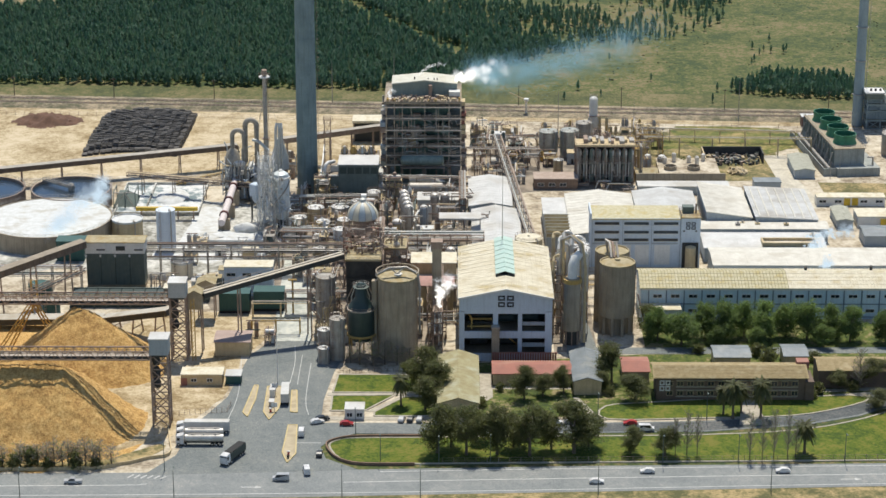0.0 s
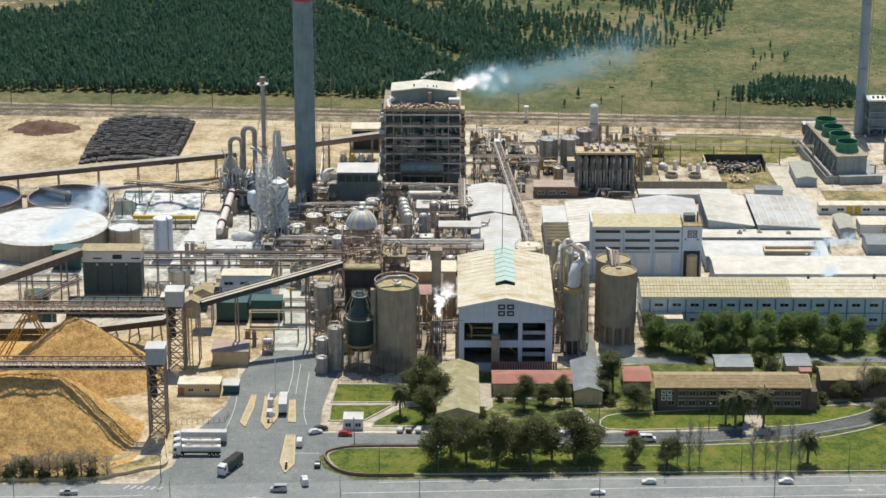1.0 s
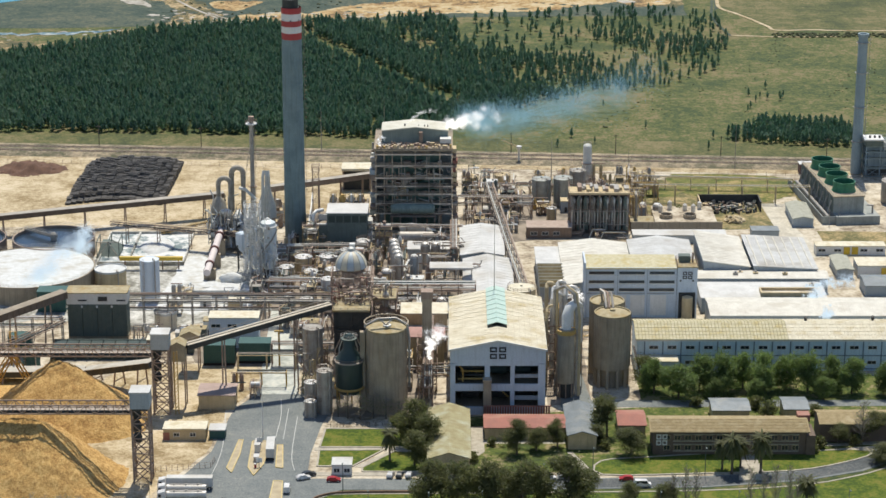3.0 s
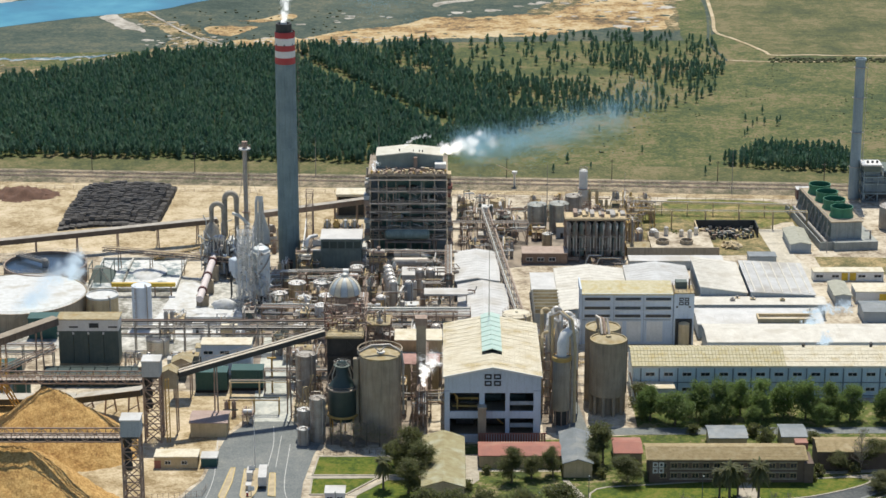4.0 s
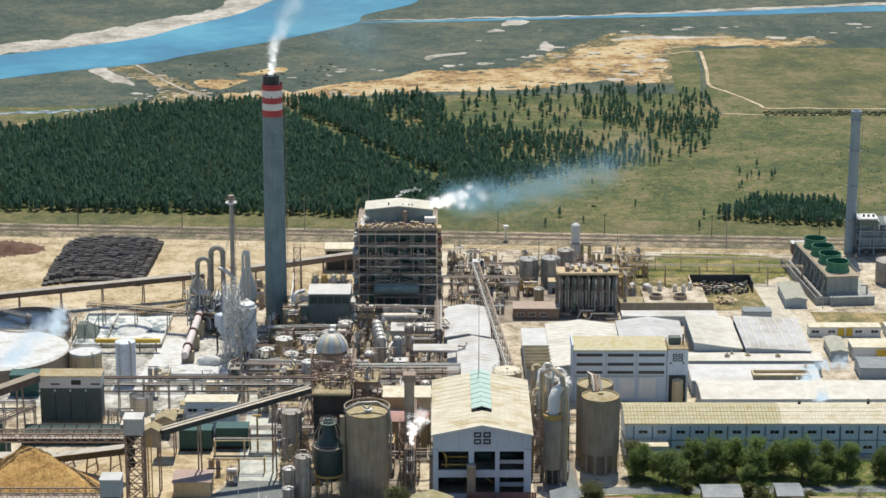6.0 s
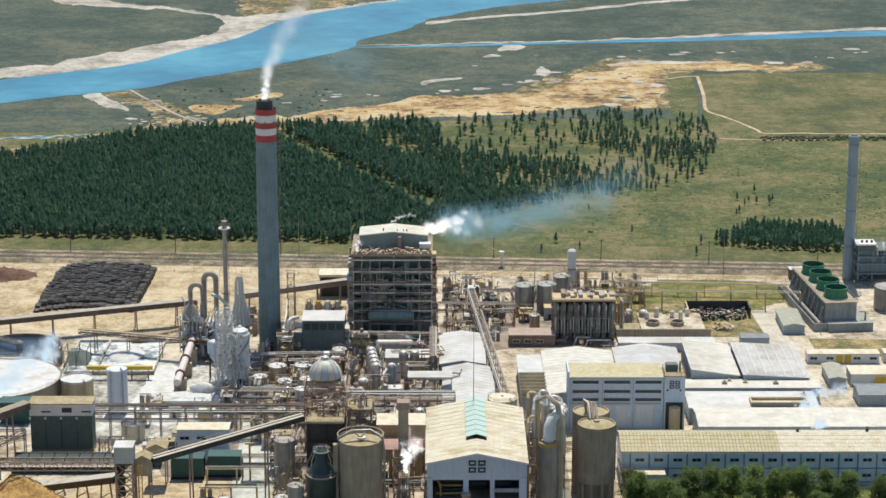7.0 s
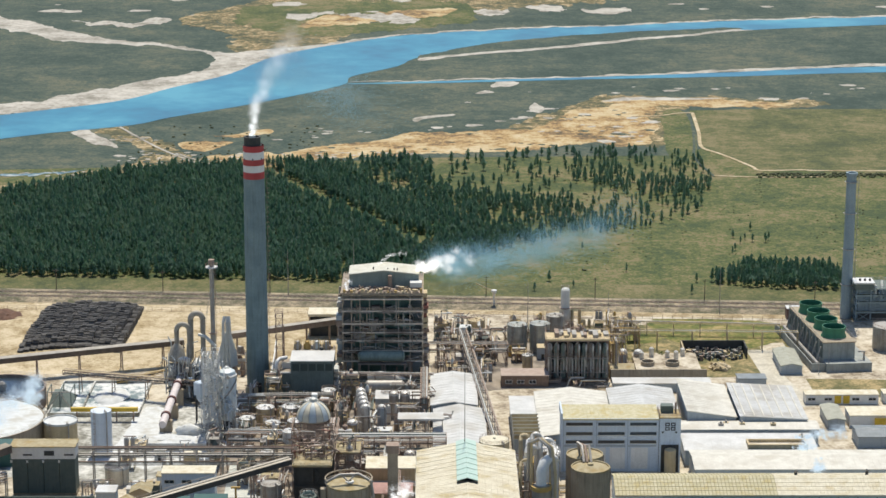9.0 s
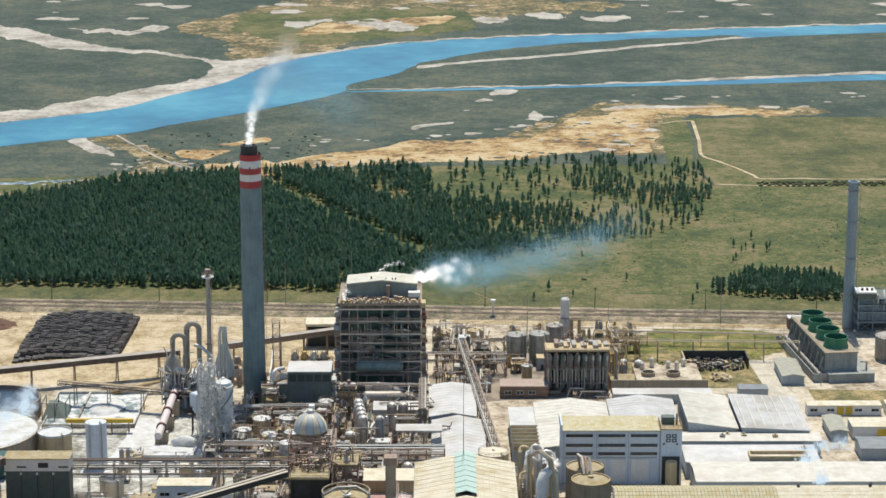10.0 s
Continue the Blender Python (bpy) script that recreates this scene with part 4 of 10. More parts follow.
def gantry(name, p, q, width, height, label, leg_every=0.0, chord=0.3, steel=None, cover=None, ground=0.0, category="conveyor", bay=3.0, leg_material=None, group="", closed=False):
    """A lattice bridge from p to q with a belt deck, a roof sheet where covered, and trestle legs."""
    steel = steel or RUST
    p, q = Vector(p), Vector(q)
    ob = thing(name, p.x, p.y, 0, 0, label, category, group)
    o = Vector((p.x, p.y, 0))
    a, b = p - o, q - o
    d = (b - a)
    flat = Vector((d.x, d.y, 0)).normalized()
    s = Vector((-flat.y, flat.x, 0)) * width / 2
    up = Vector((0, 0, height))
    n = max(2, int(d.length / bay))
    for k, side in ((1, "near"), (-1, "far")):
        t = Shape()
        for u in (Vector(), up):
            t.bar(a + s * k + u, b + s * k + u, chord)
        for i in range(n):
            c, e = a.lerp(b, i / n) + s * k, a.lerp(b, (i + 1) / n) + s * k
            t.bar(c, c + up, chord * 0.55)
            t.bar(c + (up if i % 2 else Vector()), e + (Vector() if i % 2 else up), chord * 0.55)
        part("side_truss", t, steel, ob)
    part("belt_deck", Shape().bar(a + Vector((0, 0, 0.3)), b + Vector((0, 0, 0.3)), width * (0.8 if closed else 0.5), 0.25), DARK, ob)
    t = Shape()
    for i in range(n + 1):
        c = a.lerp(b, i / n)
        t.bar(c - s, c + s, chord * 0.6)
    part("cross_beams", t, steel, ob)
    if cover:
        side_h = up * 0.62
        t = Shape()
        t.bar(a + up + Vector((0, 0, 0.1)), b + up + Vector((0, 0, 0.1)), width * (0.75 if closed else 0.36), 0.14)
        part("roof_sheet", t, cover, ob)
        for k in (1, -1) if closed else ():
            t = Shape()
            l, r = a + s * k * 1.02, b + s * k * 1.02
            t.add([l + up * 0.25, r + up * 0.25, r + up, l + up], [(0, 1, 2, 3)])
            part("side_sheet", t, cover, ob)
    if leg_every:
        m = max(1, int(d.length / leg_every))
        for i in range(m + 1):
            c = a.lerp(b, (i + 0.5) / (m + 1))
            if c.z < 1.5:
                continue
            t = Shape()
            for k in (1, -1):
                t.bar((c.x + s.x * k * 1.5, c.y + s.y * k * 1.5, ground), c + s * k * 0.9, chord * 1.1)
            for g in range(1, max(2, int(c.z / 5))):
                f = g / max(2, int(c.z / 5))
                t.bar(Vector((c.x + s.x * (1.5 - 0.6 * f), c.y + s.y * (1.5 - 0.6 * f), c.z * f)), Vector((c.x - s.x * (1.5 - 0.6 * f), c.y - s.y * (1.5 - 0.6 * f), c.z * f)), chord * 0.6)
            part("trestle", t, leg_material or steel, ob)
    return ob


def pipe_rack(name, p, q, width, levels, label, every=7.0, pipes=6, seed=1, steel=None, materials=None, diag=False):
    """A rack of portal frames that carries rows of pipes."""
    r = random.Random(seed)
    steel = steel or RUST
    p, q = Vector((*p, 0)), Vector((*q, 0))
    ob = thing(name, p.x, p.y, 0, 0, label, "pipe rack")
    d = q - p
    u = d.normalized()
    s = Vector((-u.y, u.x, 0)) * width / 2
    n = max(1, int(d.length / every))
    for i in range(n + 1):
        c = d * (i / n)
        t = Shape()
        for k in (1, -1):
            t.bar(c + s * k, c + s * k + Vector((0, 0, levels[-1])), 0.35)
        for z in levels:
            t.bar(c + s * 1.1 + Vector((0, 0, z)), c - s * 1.1 + Vector((0, 0, z)), 0.35)
        part("portal", t, steel, ob)
    for z in levels:
        t = Shape()
        for k in (1, -1):
            t.bar(s * k + Vector((0, 0, z)), d + s * k + Vector((0, 0, z)), 0.22)
        part("side_beam", t, steel, ob)
        for j in range(pipes):
            f = -0.9 + 1.8 * (j + 0.5) / pipes
            rad = r.choice((0.08, 0.12, 0.17, 0.24))
            m = r.choice(materials or (STEEL, IVORY, RUST, RUST, SLATE, STEEL, DARK, WHITE))
            o = s * f + Vector((0, 0, z + 0.18 + rad))
            part("pipe", Shape().tube([o, d + o], rad, 7), m, ob)
    return ob


# ---- machine hall with the open front ----
hx, hy = 67.9, 692.0
machine_hall = thing("machine_hall", hx, hy, 0, 0, "pale blue machine hall with lichened gable roof and open front", "building")
s = Shape()
for x0, x1 in ((-15.5, -13.9), (-4.3, -2.6), (4.1, 5.5), (13.2, 15.5)):
    part("front_column", Shape().box(x0, 0, 0, x1, 1.0, 17.0), BLUEWALL, machine_hall)
for z0, z1 in ((0, 2.6), (8.0, 10.3), (16.4, 17.2)):
    part("front_beam", Shape().box(-13.9, 0.05, z0, 13.2, 0.8, z1), BLUEWALL, machine_hall)
g = Shape().add([(-15.6, 0, 17.2), (15.6, 0, 17.2), (15.6, 0, 21.6), (0, 0, 24.6), (-15.6, 0, 21.6)], [(0, 1, 2, 3, 4)])
g.add([(-15.6, 0.4, 17.2), (15.6, 0.4, 17.2), (15.6, 0.4, 21.6), (0, 0.4, 24.6), (-15.6, 0.4, 21.6)], [(4, 3, 2, 1, 0)])
g.add([(-15.6, 0, 17.2), (15.6, 0, 17.2), (15.6, 0.4, 17.2), (-15.6, 0.4, 17.2)], [(3, 2, 1, 0)])
part("gable_panel", g, BLUEWALL, machine_hall)
t = Shape()
for i in range(1, 26):
    x = -15.6 + i * 1.2
    t.bar((x, -0.03, 17.25), (x, -0.03, 21.5 + 3.0 * (1 - abs(x) / 15.6) - 0.15), 0.07)
tagged(part("cladding_rib", t, BLUEWALL, machine_hall), kind="stuff")
part("side_wall", Shape().box(-15.6, 0.6, 0, -15.2, 50, 21.6), BLUEWALL, machine_hall)
part("side_wall", Shape().box(15.2, 0.6, 0, 15.6, 50, 21.6), BLUEWALL, machine_hall)
part("back_wall", Shape().box(-15.2, 49.6, 0, 15.2, 50, 21.6), BLUEWALL, machine_hall)
part("upper_floor", Shape().box(-15.2, 0.9, 8.4, 15.2, 49.5, 9.0), CONC, machine_hall)
part("lower_floor", Shape().box(-15.2, 0.9, 1.6, 15.2, 49.5, 2.0), CONC, machine_hall)
part("partition_wall", Shape().box(-15.2, 14, 2, 15.2, 14.4, 21.4), DARKGREEN, machine_hall, "dark green inner wall")
for i in range(6):
    part("inner_pipe", Shape().tube([(-13 + i * 0.4, 3 + i, 11.0 + i * 0.9), (-4.6, 3 + i, 11.0 + i * 0.9)], 0.35), YELLOWSTEEL if i % 2 == 0 else DARK, machine_hall, "yellow pipe inside" if i % 2 == 0 else "")
part("inner_pipe", Shape().tube([(-12.6, 2, 15.6), (-11.4, 2, 14.2), (-11.4, 2, 10.4)], 0.3), YELLOWSTEEL, machine_hall, "yellow pipe inside")
part("inner_stair", Shape().bar((0, 3, 8.2), (3.6, 3, 5.0), 1.0, 0.25), YELLOWSTEEL, machine_hall, "ochre steel stair")
# vessels coloured dark so that they hold the hall's inner shade
for x in (-9, 1, 9):
    part("inner_vessel", Shape().tube([(x - 3, 8, 4.6), (x + 3, 8, 4.6)], 1.6, 14), DARK, machine_hall)
    part("inner_vessel", Shape().tube([(x - 3, 9, 12), (x + 2, 9, 12)], 1.5, 14), DARKGREEN, machine_hall)
part("inner_beam", Shape().box(5.6, 1.2, 12.0, 13.2, 1.5, 13.2), GREYWALL, machine_hall)
part("inner_beam", Shape().box(5.6, 1.2, 4.6, 13.2, 1.5, 6.0), GREYWALL, machine_hall)
roof_pair(machine_hall, -15.6, 15.6, 0, 50, 21.6, 24.6, "y", mat("stained_cream_roof", (0.69, 0.645, 0.51), (0.60, 0.545, 0.41), 0.85, size=3.5, fine=0.5, dirt=(0.44, 0.35, 0.17), dirt_amount=0.75), over=0.5, ribs=1.25)
t = Shape()
for i in range(1, 9):
    x = i * 1.85
    for sx in (-1, 1):
        t.bar((sx * x, -0.3, 24.93 - 3.0 * x / 15.6), (sx * x, 50.3, 24.93 - 3.0 * x / 15.6), 0.09, 0.05)
for i in range(1, 14):
    for sx in (-1, 1):
        t.bar((sx * 0.2, i * 3.7, 24.9), (sx * 15.8, i * 3.7, 21.87), 0.10, 0.05)
tagged(part("sheet_lap", t, mat("dull_lap_joint", (0.63, 0.58, 0.45), (0.55, 0.50, 0.38), 0.85, size=2), machine_hall, "darker lap joints of the roof sheets"), kind="stuff")
part("flashing", Shape().bar((-15.9, -0.55, 21.75), (0, -0.55, 24.85), 0.25, 0.5).bar((0, -0.55, 24.85), (15.9, -0.55, 21.75), 0.25, 0.5), WHITE, machine_hall)
for x in (-15.95, 15.95):
    part("gutter", Shape().box(x - 0.2, -0.5, 21.35, x + 0.2, 50.5, 21.7), GREYWALL, machine_hall)
sky_green = mat("pale_green_rooflight", (0.42, 0.58, 0.50), (0.50, 0.62, 0.54), 0.4, size=1.5, fine=0.4)
for i in range(8):
    y0 = 13.5 + i * 4.5
    for sx in (-1, 1):
        part("rooflight_panel", Shape().add([(0, y0, 26.2), (sx * 3.3, y0, 25.25), (sx * 3.3, y0 + 4.1, 25.25), (0, y0 + 4.1, 26.2), (0, y0, 26.0), (sx * 3.3, y0, 25.05), (sx * 3.3, y0 + 4.1, 25.05), (0, y0 + 4.1, 26.0)],
                                        [(0, 1, 2, 3) if sx < 0 else (3, 2, 1, 0), (4, 5, 6, 7), (0, 4, 5, 1), (1, 5, 6, 2), (2, 6, 7, 3), (3, 7, 4, 0)]), sky_green, machine_hall, "pale green rooflight panel")
part("rooflight_kerb", Shape().box(-3.2, 13.2, 24.0, 3.2, 50, 25.0), DARK, machine_hall, "dark raised rooflight kerb")
mark = mat("dark_sign_paint", (0.03, 0.035, 0.045), rough=0.5, size=2, bump=0)
def ring_mark(parent, x, y, z, w, h, stroke, material, label):
    """A plain hollow block that stands for one mark of a sign."""
    q = Shape().box(x - w, y, z - h, x - w + stroke, y + 0.09, z + h).box(x + w - stroke, y, z - h, x + w, y + 0.09, z + h)
    q.box(x - w + stroke, y, z - h, x + w - stroke, y + 0.09, z - h + stroke).box(x - w + stroke, y, z + h - stroke, x + w - stroke, y + 0.09, z + h)
    part("sign_mark", q, material, parent, label)


for cx in (-1.5, 1.5):
    for cz in (19.6, 21.8):
        ring_mark(machine_hall, cx, -0.14, cz, 1.15, 0.85, 0.5, mark, "dark hollow block of the gable sign")
machine_hall.scale = (0.955, 1, 1)
part("roof_mast", Shape().lathe(-0.4, 46, [(0.16, 25), (0.05, 52)], 8), STEEL, machine_hall, "thin steel mast on the ridge")
stack = thing("concrete_stack", 64.6, 690.6, 0, 0, "square pale concrete shaft before the open hall", "shaft")
part("shaft", Shape().box(-1.25, -1.2, 0, 1.25, 1.2, 12.3), CONC, stack)
part("cap", Shape().box(-1.4, -1.35, 12.3, 1.4, 1.35, 12.7), KERB, stack)

# ---- concrete silos ----
def silo(x, y, r, h, label, base=0.0, group="concrete silos"):
    ob = thing("concrete_silo", x, y, 0, 0, label, "silo", group)
    body = Shape().lathe(0, 0, [(r, base), (r, h)], 40, top=False)
    part("shell", body, CONC, ob)
    body = Shape()
    for i in range(20):
        a = 2 * math.pi * i / 20
        body.bar(((r + 0.02) * math.cos(a), (r + 0.02) * math.sin(a), base), ((r + 0.02) * math.cos(a), (r + 0.02) * math.sin(a), h), 0.12)
    tagged(part("shell_rib", body, CONC, ob), kind="stuff")
    part("roof", Shape().lathe(0, 0, [(r, h - 0.1), (r, h + 0.5), (r - 0.35, h + 0.5), (r - 0.4, h + 0.1), (0.9, h + 1.0), (0.9, h + 1.5)], 40), ROOFTAN, ob)
    if base:
        part("base_drum", Shape().lathe(0, 0, [(r - 1.8, 0), (r - 1.8, base), (r, base + 0.02)], 32, top=False), CONC, ob)
        for i in range(10):
            a = 2 * math.pi * i / 10
            part("base_column", Shape().bar(((r - 0.6) * math.cos(a), (r - 0.6) * math.sin(a), 0), ((r - 0.6) * math.cos(a), (r - 0.6) * math.sin(a), base), 0.9), CONC, ob)
    s = Shape()
    ladder(s, r * 0.97 + 0.2, -1.5, 0.5, h + 1, 1, 0)
    part("ladder", s, RUST, ob)
    return ob


a = silo(33.0, 698, 6.5, 26.8, "tall stained concrete silo with ochre conical top", 0.0)
part("top_hatch", Shape().lathe(0.3, -0.5, [(1.3, 27.6), (1.3, 28.1)], 14), WHITE, a)
t = Shape()
for i in range(14):
    b = -0.5 + (math.pi + 1.0) * i / 13
    c = -0.5 + (math.pi + 1.0) * (i + 1) / 13
    if i < 13:
        for z in (27.6, 28.9):
            t.tube([(6.9 * math.cos(b), 6.9 * math.sin(b), z), (6.9 * math.cos(c), 6.9 * math.sin(c), z)], 0.22, 6)
part("top_ring_pipe", t, CONC, a, "grey pipe round the top")
part("top_pipe", Shape().tube([(-6.6, -2, 28.2), (-2.5, -1.5, 30.3), (3, -1, 30.4), (6.6, -2, 28.6), (7.2, -2.4, 24), (7.2, -2.4, 8)], 0.45), STEEL, a)
part("top_pipe", Shape().tube([(-2, -1.5, 30.2), (0, -2.5, 28.8), (2, -1.2, 30.2)], 0.3), STEEL, a)
part("side_duct", Shape().box(-8.2, -2.0, 0, -6.6, 0.0, 26.0), CONC, a)
b = silo(105.3, 719, 5.9, 24.3, "tall stained concrete silo with flared base", 6.5)
c = silo(104.3, 731, 5.7, 24.2, "tall stained concrete silo behind its twin", 0.0)
for k, x in enumerate((-1.6, -0.6, 0.6)):
    part("roof_pipe", Shape().tube([(x, -2, 24.9), (x - 0.8, -2.4, 29.2 - k * 0.5), (x + 0.4, -4, 28.6), (x + 0.8, -9, 25.0)], 0.42), RUST if k % 2 else STEEL, c)
part("shed_stair", Shape().bar((6.8, -2, 14), (10.2, -4, 1), 1.0, 0.2), RUST, b)

# ---- pale blue control block with louvre bands ----
block = thing("drying_block", 116.2, 783, 0, 0, "pale blue clad drying building with louvre bands and lichened roof", "building")
walls(block, -16, 16, 0, 12, 18.5, BLUEWALL)
part("roof", Shape().add([(-16.2, -0.3, 18.0), (16.2, -0.3, 18.0), (16.2, 12.3, 19.0), (-16.2, 12.3, 19.0), (-16.2, -0.3, 18.4), (16.2, -0.3, 18.4), (16.2, 12.3, 19.4), (-16.2, 12.3, 19.4)], [(3, 2, 1, 0), (4, 5, 6, 7), (0, 1, 5, 4), (1, 2, 6, 5), (2, 3, 7, 6), (3, 0, 4, 7)]), LICHEN, block)
t = Shape()
for i in range(27):
    t.bar((-16 + i * 1.23, -0.3, 18.45), (-16 + i * 1.23, 12.3, 19.45), 0.12)
tagged(part("roof_rib", t, LICHEN, block), kind="stuff")
for z in (16.6, 13.3, 10.4):
    for x0 in (-14.6, -4.0, 6.6):
        lou = part("louvre", Shape().box(x0, -0.12, z - 0.5, x0 + 8.8, -0.02, z + 0.5), GLASS, block, "dark louvre band")
        part("louvre_sill", Shape().box(x0 - 0.15, -0.3, z - 0.75, x0 + 8.95, -0.02, z - 0.52), WHITE, lou)
for x in (-15.9, -5.0, 5.4, 15.7):
    part("pilaster", Shape().box(x - 0.35, -0.25, 0, x + 0.35, -0.02, 18.0), BLUEWALL, block)
    part("joint", Shape().box(x + 0.4, -0.1, 0, x + 0.55, -0.02, 18.0), mat("grey_joint", (0.30, 0.36, 0.42), rough=0.7), block)
part("band", Shape().box(-16, -0.2, 8.8, 16, -0.02, 9.2), GREYWALL, block)
part("parapet", Shape().box(-16.3, -0.4, 17.9, -15.7, 12.4, 20.4), BLUEWALL, block)
for i in range(4):
    part("ground_panel", Shape().box(-14 + i * 7, -0.14, 1.0, -8.4 + i * 7, -0.03, 8.4), WHITE, block)
tower = thing("stair_tower", 136, 783, 0, 0, "pale blue stair tower with railed roof", "building")
walls(tower, -3.5, 3.5, -0.6, 8, 18.7, BLUEWALL)
part("roof", Shape().box(-3.7, -0.8, 18.7, 3.7, 8.2, 19.1), ROOFTAN, tower)
t = Shape()
handrail(t, [(-3.5, -0.6, 19.1), (3.5, -0.6, 19.1), (3.5, 8, 19.1), (-3.5, 8, 19.1), (-3.5, -0.6, 19.1)], 1.2, 1.4, 0.1)
part("handrail", t, RUST, tower)
part("roof_unit", Shape().box(-2.6, 4.2, 19.1, 1.4, 7.4, 21.4), SLATE, tower)
part("roof_unit", Shape().box(1.9, 4.4, 19.1, 2.5, 5.0, 22.6), RUST, tower)
for dx in (-0.95, 0.95):
    for dz in (-0.75, 0.75):
        ring_mark(tower, dx, -0.72, 15.9 + dz, 0.75, 0.6, 0.32, mark, "dark hollow block of the tower sign")
for x in (-2.4, 2.0):
    part("vent", Shape().box(x - 0.3, -0.7, 13.6, x + 0.3, -0.62, 14.2), DARK, tower)
# flat dark slab on the wall, in place of a recess in shade
part("lower_door", Shape().box(-2.9, -0.75, 0, 2.9, -0.62, 9.6), DARK, tower, "tall dark panel painted as the shade of a recess")
part("brown_vessel", Shape().lathe(0, -2.2, [(1.9, 0), (1.9, 8.4), (0.5, 9)], 20), CREAM, tower, "brown round vessel in the recess")

# ---- long blue workshop ----
long_hall = thing("long_workshop", 160, 731, 0, 0, "long pale blue workshop with tan and cream corrugated roof", "building")
RIBDARK = mat("dark_roof_rib", (0.34, 0.30, 0.19), (0.27, 0.235, 0.14), 0.85, size=1.5)
JOINT = mat("blue_grey_joint", (0.20, 0.27, 0.33), rough=0.7, size=2)
TEALWALL = mat("faded_teal_cladding", (0.60, 0.73, 0.81), (0.52, 0.66, 0.74), 0.6, size=4, fine=0.5, streak=0.3)
walls(long_hall, -45.6, 60, 0, 19, 11.0, TEALWALL)
for x0, x1, m in ((-46, 4.2, LICHEN), (4.3, 60, ROOFPALE)):
    t = Shape()
    lo = [(x0, -0.5, 10.9), (x1, -0.5, 10.9), (x1, 9.6, 13.6), (x0, 9.6, 13.6)]
    t.add(lo + [(x, y, z + 0.25) for x, y, z in lo], [(3, 2, 1, 0), (4, 5, 6, 7), (0, 1, 5, 4), (1, 2, 6, 5), (2, 3, 7, 6), (3, 0, 4, 7)])
    lo = [(x0, 9.6, 13.6), (x1, 9.6, 13.6), (x1, 19.5, 10.9), (x0, 19.5, 10.9)]
    t.add(lo + [(x, y, z + 0.25) for x, y, z in lo], [(3, 2, 1, 0), (4, 5, 6, 7), (0, 1, 5, 4), (1, 2, 6, 5), (2, 3, 7, 6), (3, 0, 4, 7)])
    roof = part("roof", t, m, long_hall, "tan corrugated roof" if m is LICHEN else "cream corrugated roof")
    n = int((x1 - x0) / 1.1)
    rib = Shape()
    for i in range(n + 1):
        x = x0 + (x1 - x0) * i / n
        rib.bar((x, -0.5, 11.2), (x, 9.6, 13.9), 0.16).bar((x, 9.6, 13.9), (x, 19.5, 11.2), 0.16)
    tagged(part("roof_rib", rib, RIBDARK if m is LICHEN else m, roof), kind="stuff")
    rib = Shape()
    for i in range(1, 5):
        rib.bar((x0, 2 * i, 11.17 + 2.7 * (2 * i + 0.5) / 10.1), (x1, 2 * i, 11.17 + 2.7 * (2 * i + 0.5) / 10.1), 0.1)
    tagged(part("roof_lap", rib, m, roof), kind="stuff")
part("cornice", Shape().box(-45.8, -0.25, 10.3, 60, -0.02, 10.9), WHITE, long_hall)
windows(long_hall, [-40 + 6.0 * i for i in range(17)], 7.6, 0, 2.8, 1.1)
windows(long_hall, [-40 + 6.0 * i for i in range(17)], 2.4, 0, 2.8, 1.1)
for i in range(18):
    part("pilaster", Shape().box(-43.2 + 6 * i, -0.22, 0, -42.8 + 6 * i, -0.02, 10.3), JOINT, long_hall)
for z in (5.2, 0.6):
    part("band", Shape().box(-45.7, -0.18, z, 60, -0.02, z + 0.3), JOINT, long_hall)
annex = hall("entrance_annex", 113.9, 127.5, 724.6, 730.8, 5.4, 5.4, "x", ROOFPALE, BLUEWALL, "low pale annex with flat roof", ribs=1.5)
for x, y in ((3.5, 12.2), (26, 13)):
    part("roof_vent", Shape().lathe(x + 8, y, [(0.5, 12.8), (0.5, 14.2), (0.8, 14.3), (0.1, 14.8)], 10), DARK, long_hall)

# ---- brick office block ----
office = thing("office_block", 136.9, 660.2, 0, 0, "two-storey brown brick office block with tan roof", "building")
walls(office, -24.3, 24.3, 0, 11, 7.6, BRICK)
OFFICEROOF = mat("tan_tile_roof", (0.36, 0.285, 0.15), (0.27, 0.205, 0.10), 0.85, size=1.2, fine=0.3, dirt=(0.45, 0.38, 0.24), dirt_amount=0.5)
roof_pair(office, -25, 24.8, -0.6, 11.6, 7.7, 9.3, "x", OFFICEROOF, over=0.5, ribs=1.3)
t = Shape()
for i in range(9):
    y = -0.8 + i * 0.72
    t.bar((-25, y, 7.98 + 1.6 * (y + 0.6) / 6.1), (24.8, y, 7.98 + 1.6 * (y + 0.6) / 6.1), 0.16, 0.1)
tagged(part("tile_course", t, OFFICEROOF, office), kind="stuff")
for z in (1.7, 4.9):
    windows(office, [-20 + 3.36 * i + (0.6 if i > 6 else 0) for i in range(13)], z, 0, 1.9, 1.4, CREAM)
    part("band", Shape().box(-18, -0.22, z - 0.55, 22, -0.02, z - 0.25), KERB, office)
    part("band", Shape().box(-18, -0.22, z + 1.65, 22, -0.02, z + 1.9), KERB, office)
for dx in (-0.95, 0.95):
    for dz in (-0.95, 0.95):
        ring_mark(office, -21.6 + dx, -0.14, 4.9 + dz, 0.8, 0.8, 0.4, WHITE, "white hollow block of the office sign")
office.scale = (0.944, 1, 1)
part("end_wall", Shape().box(24.3, -0.4, 0, 27.2, 9, 6.4), BRICK, office)
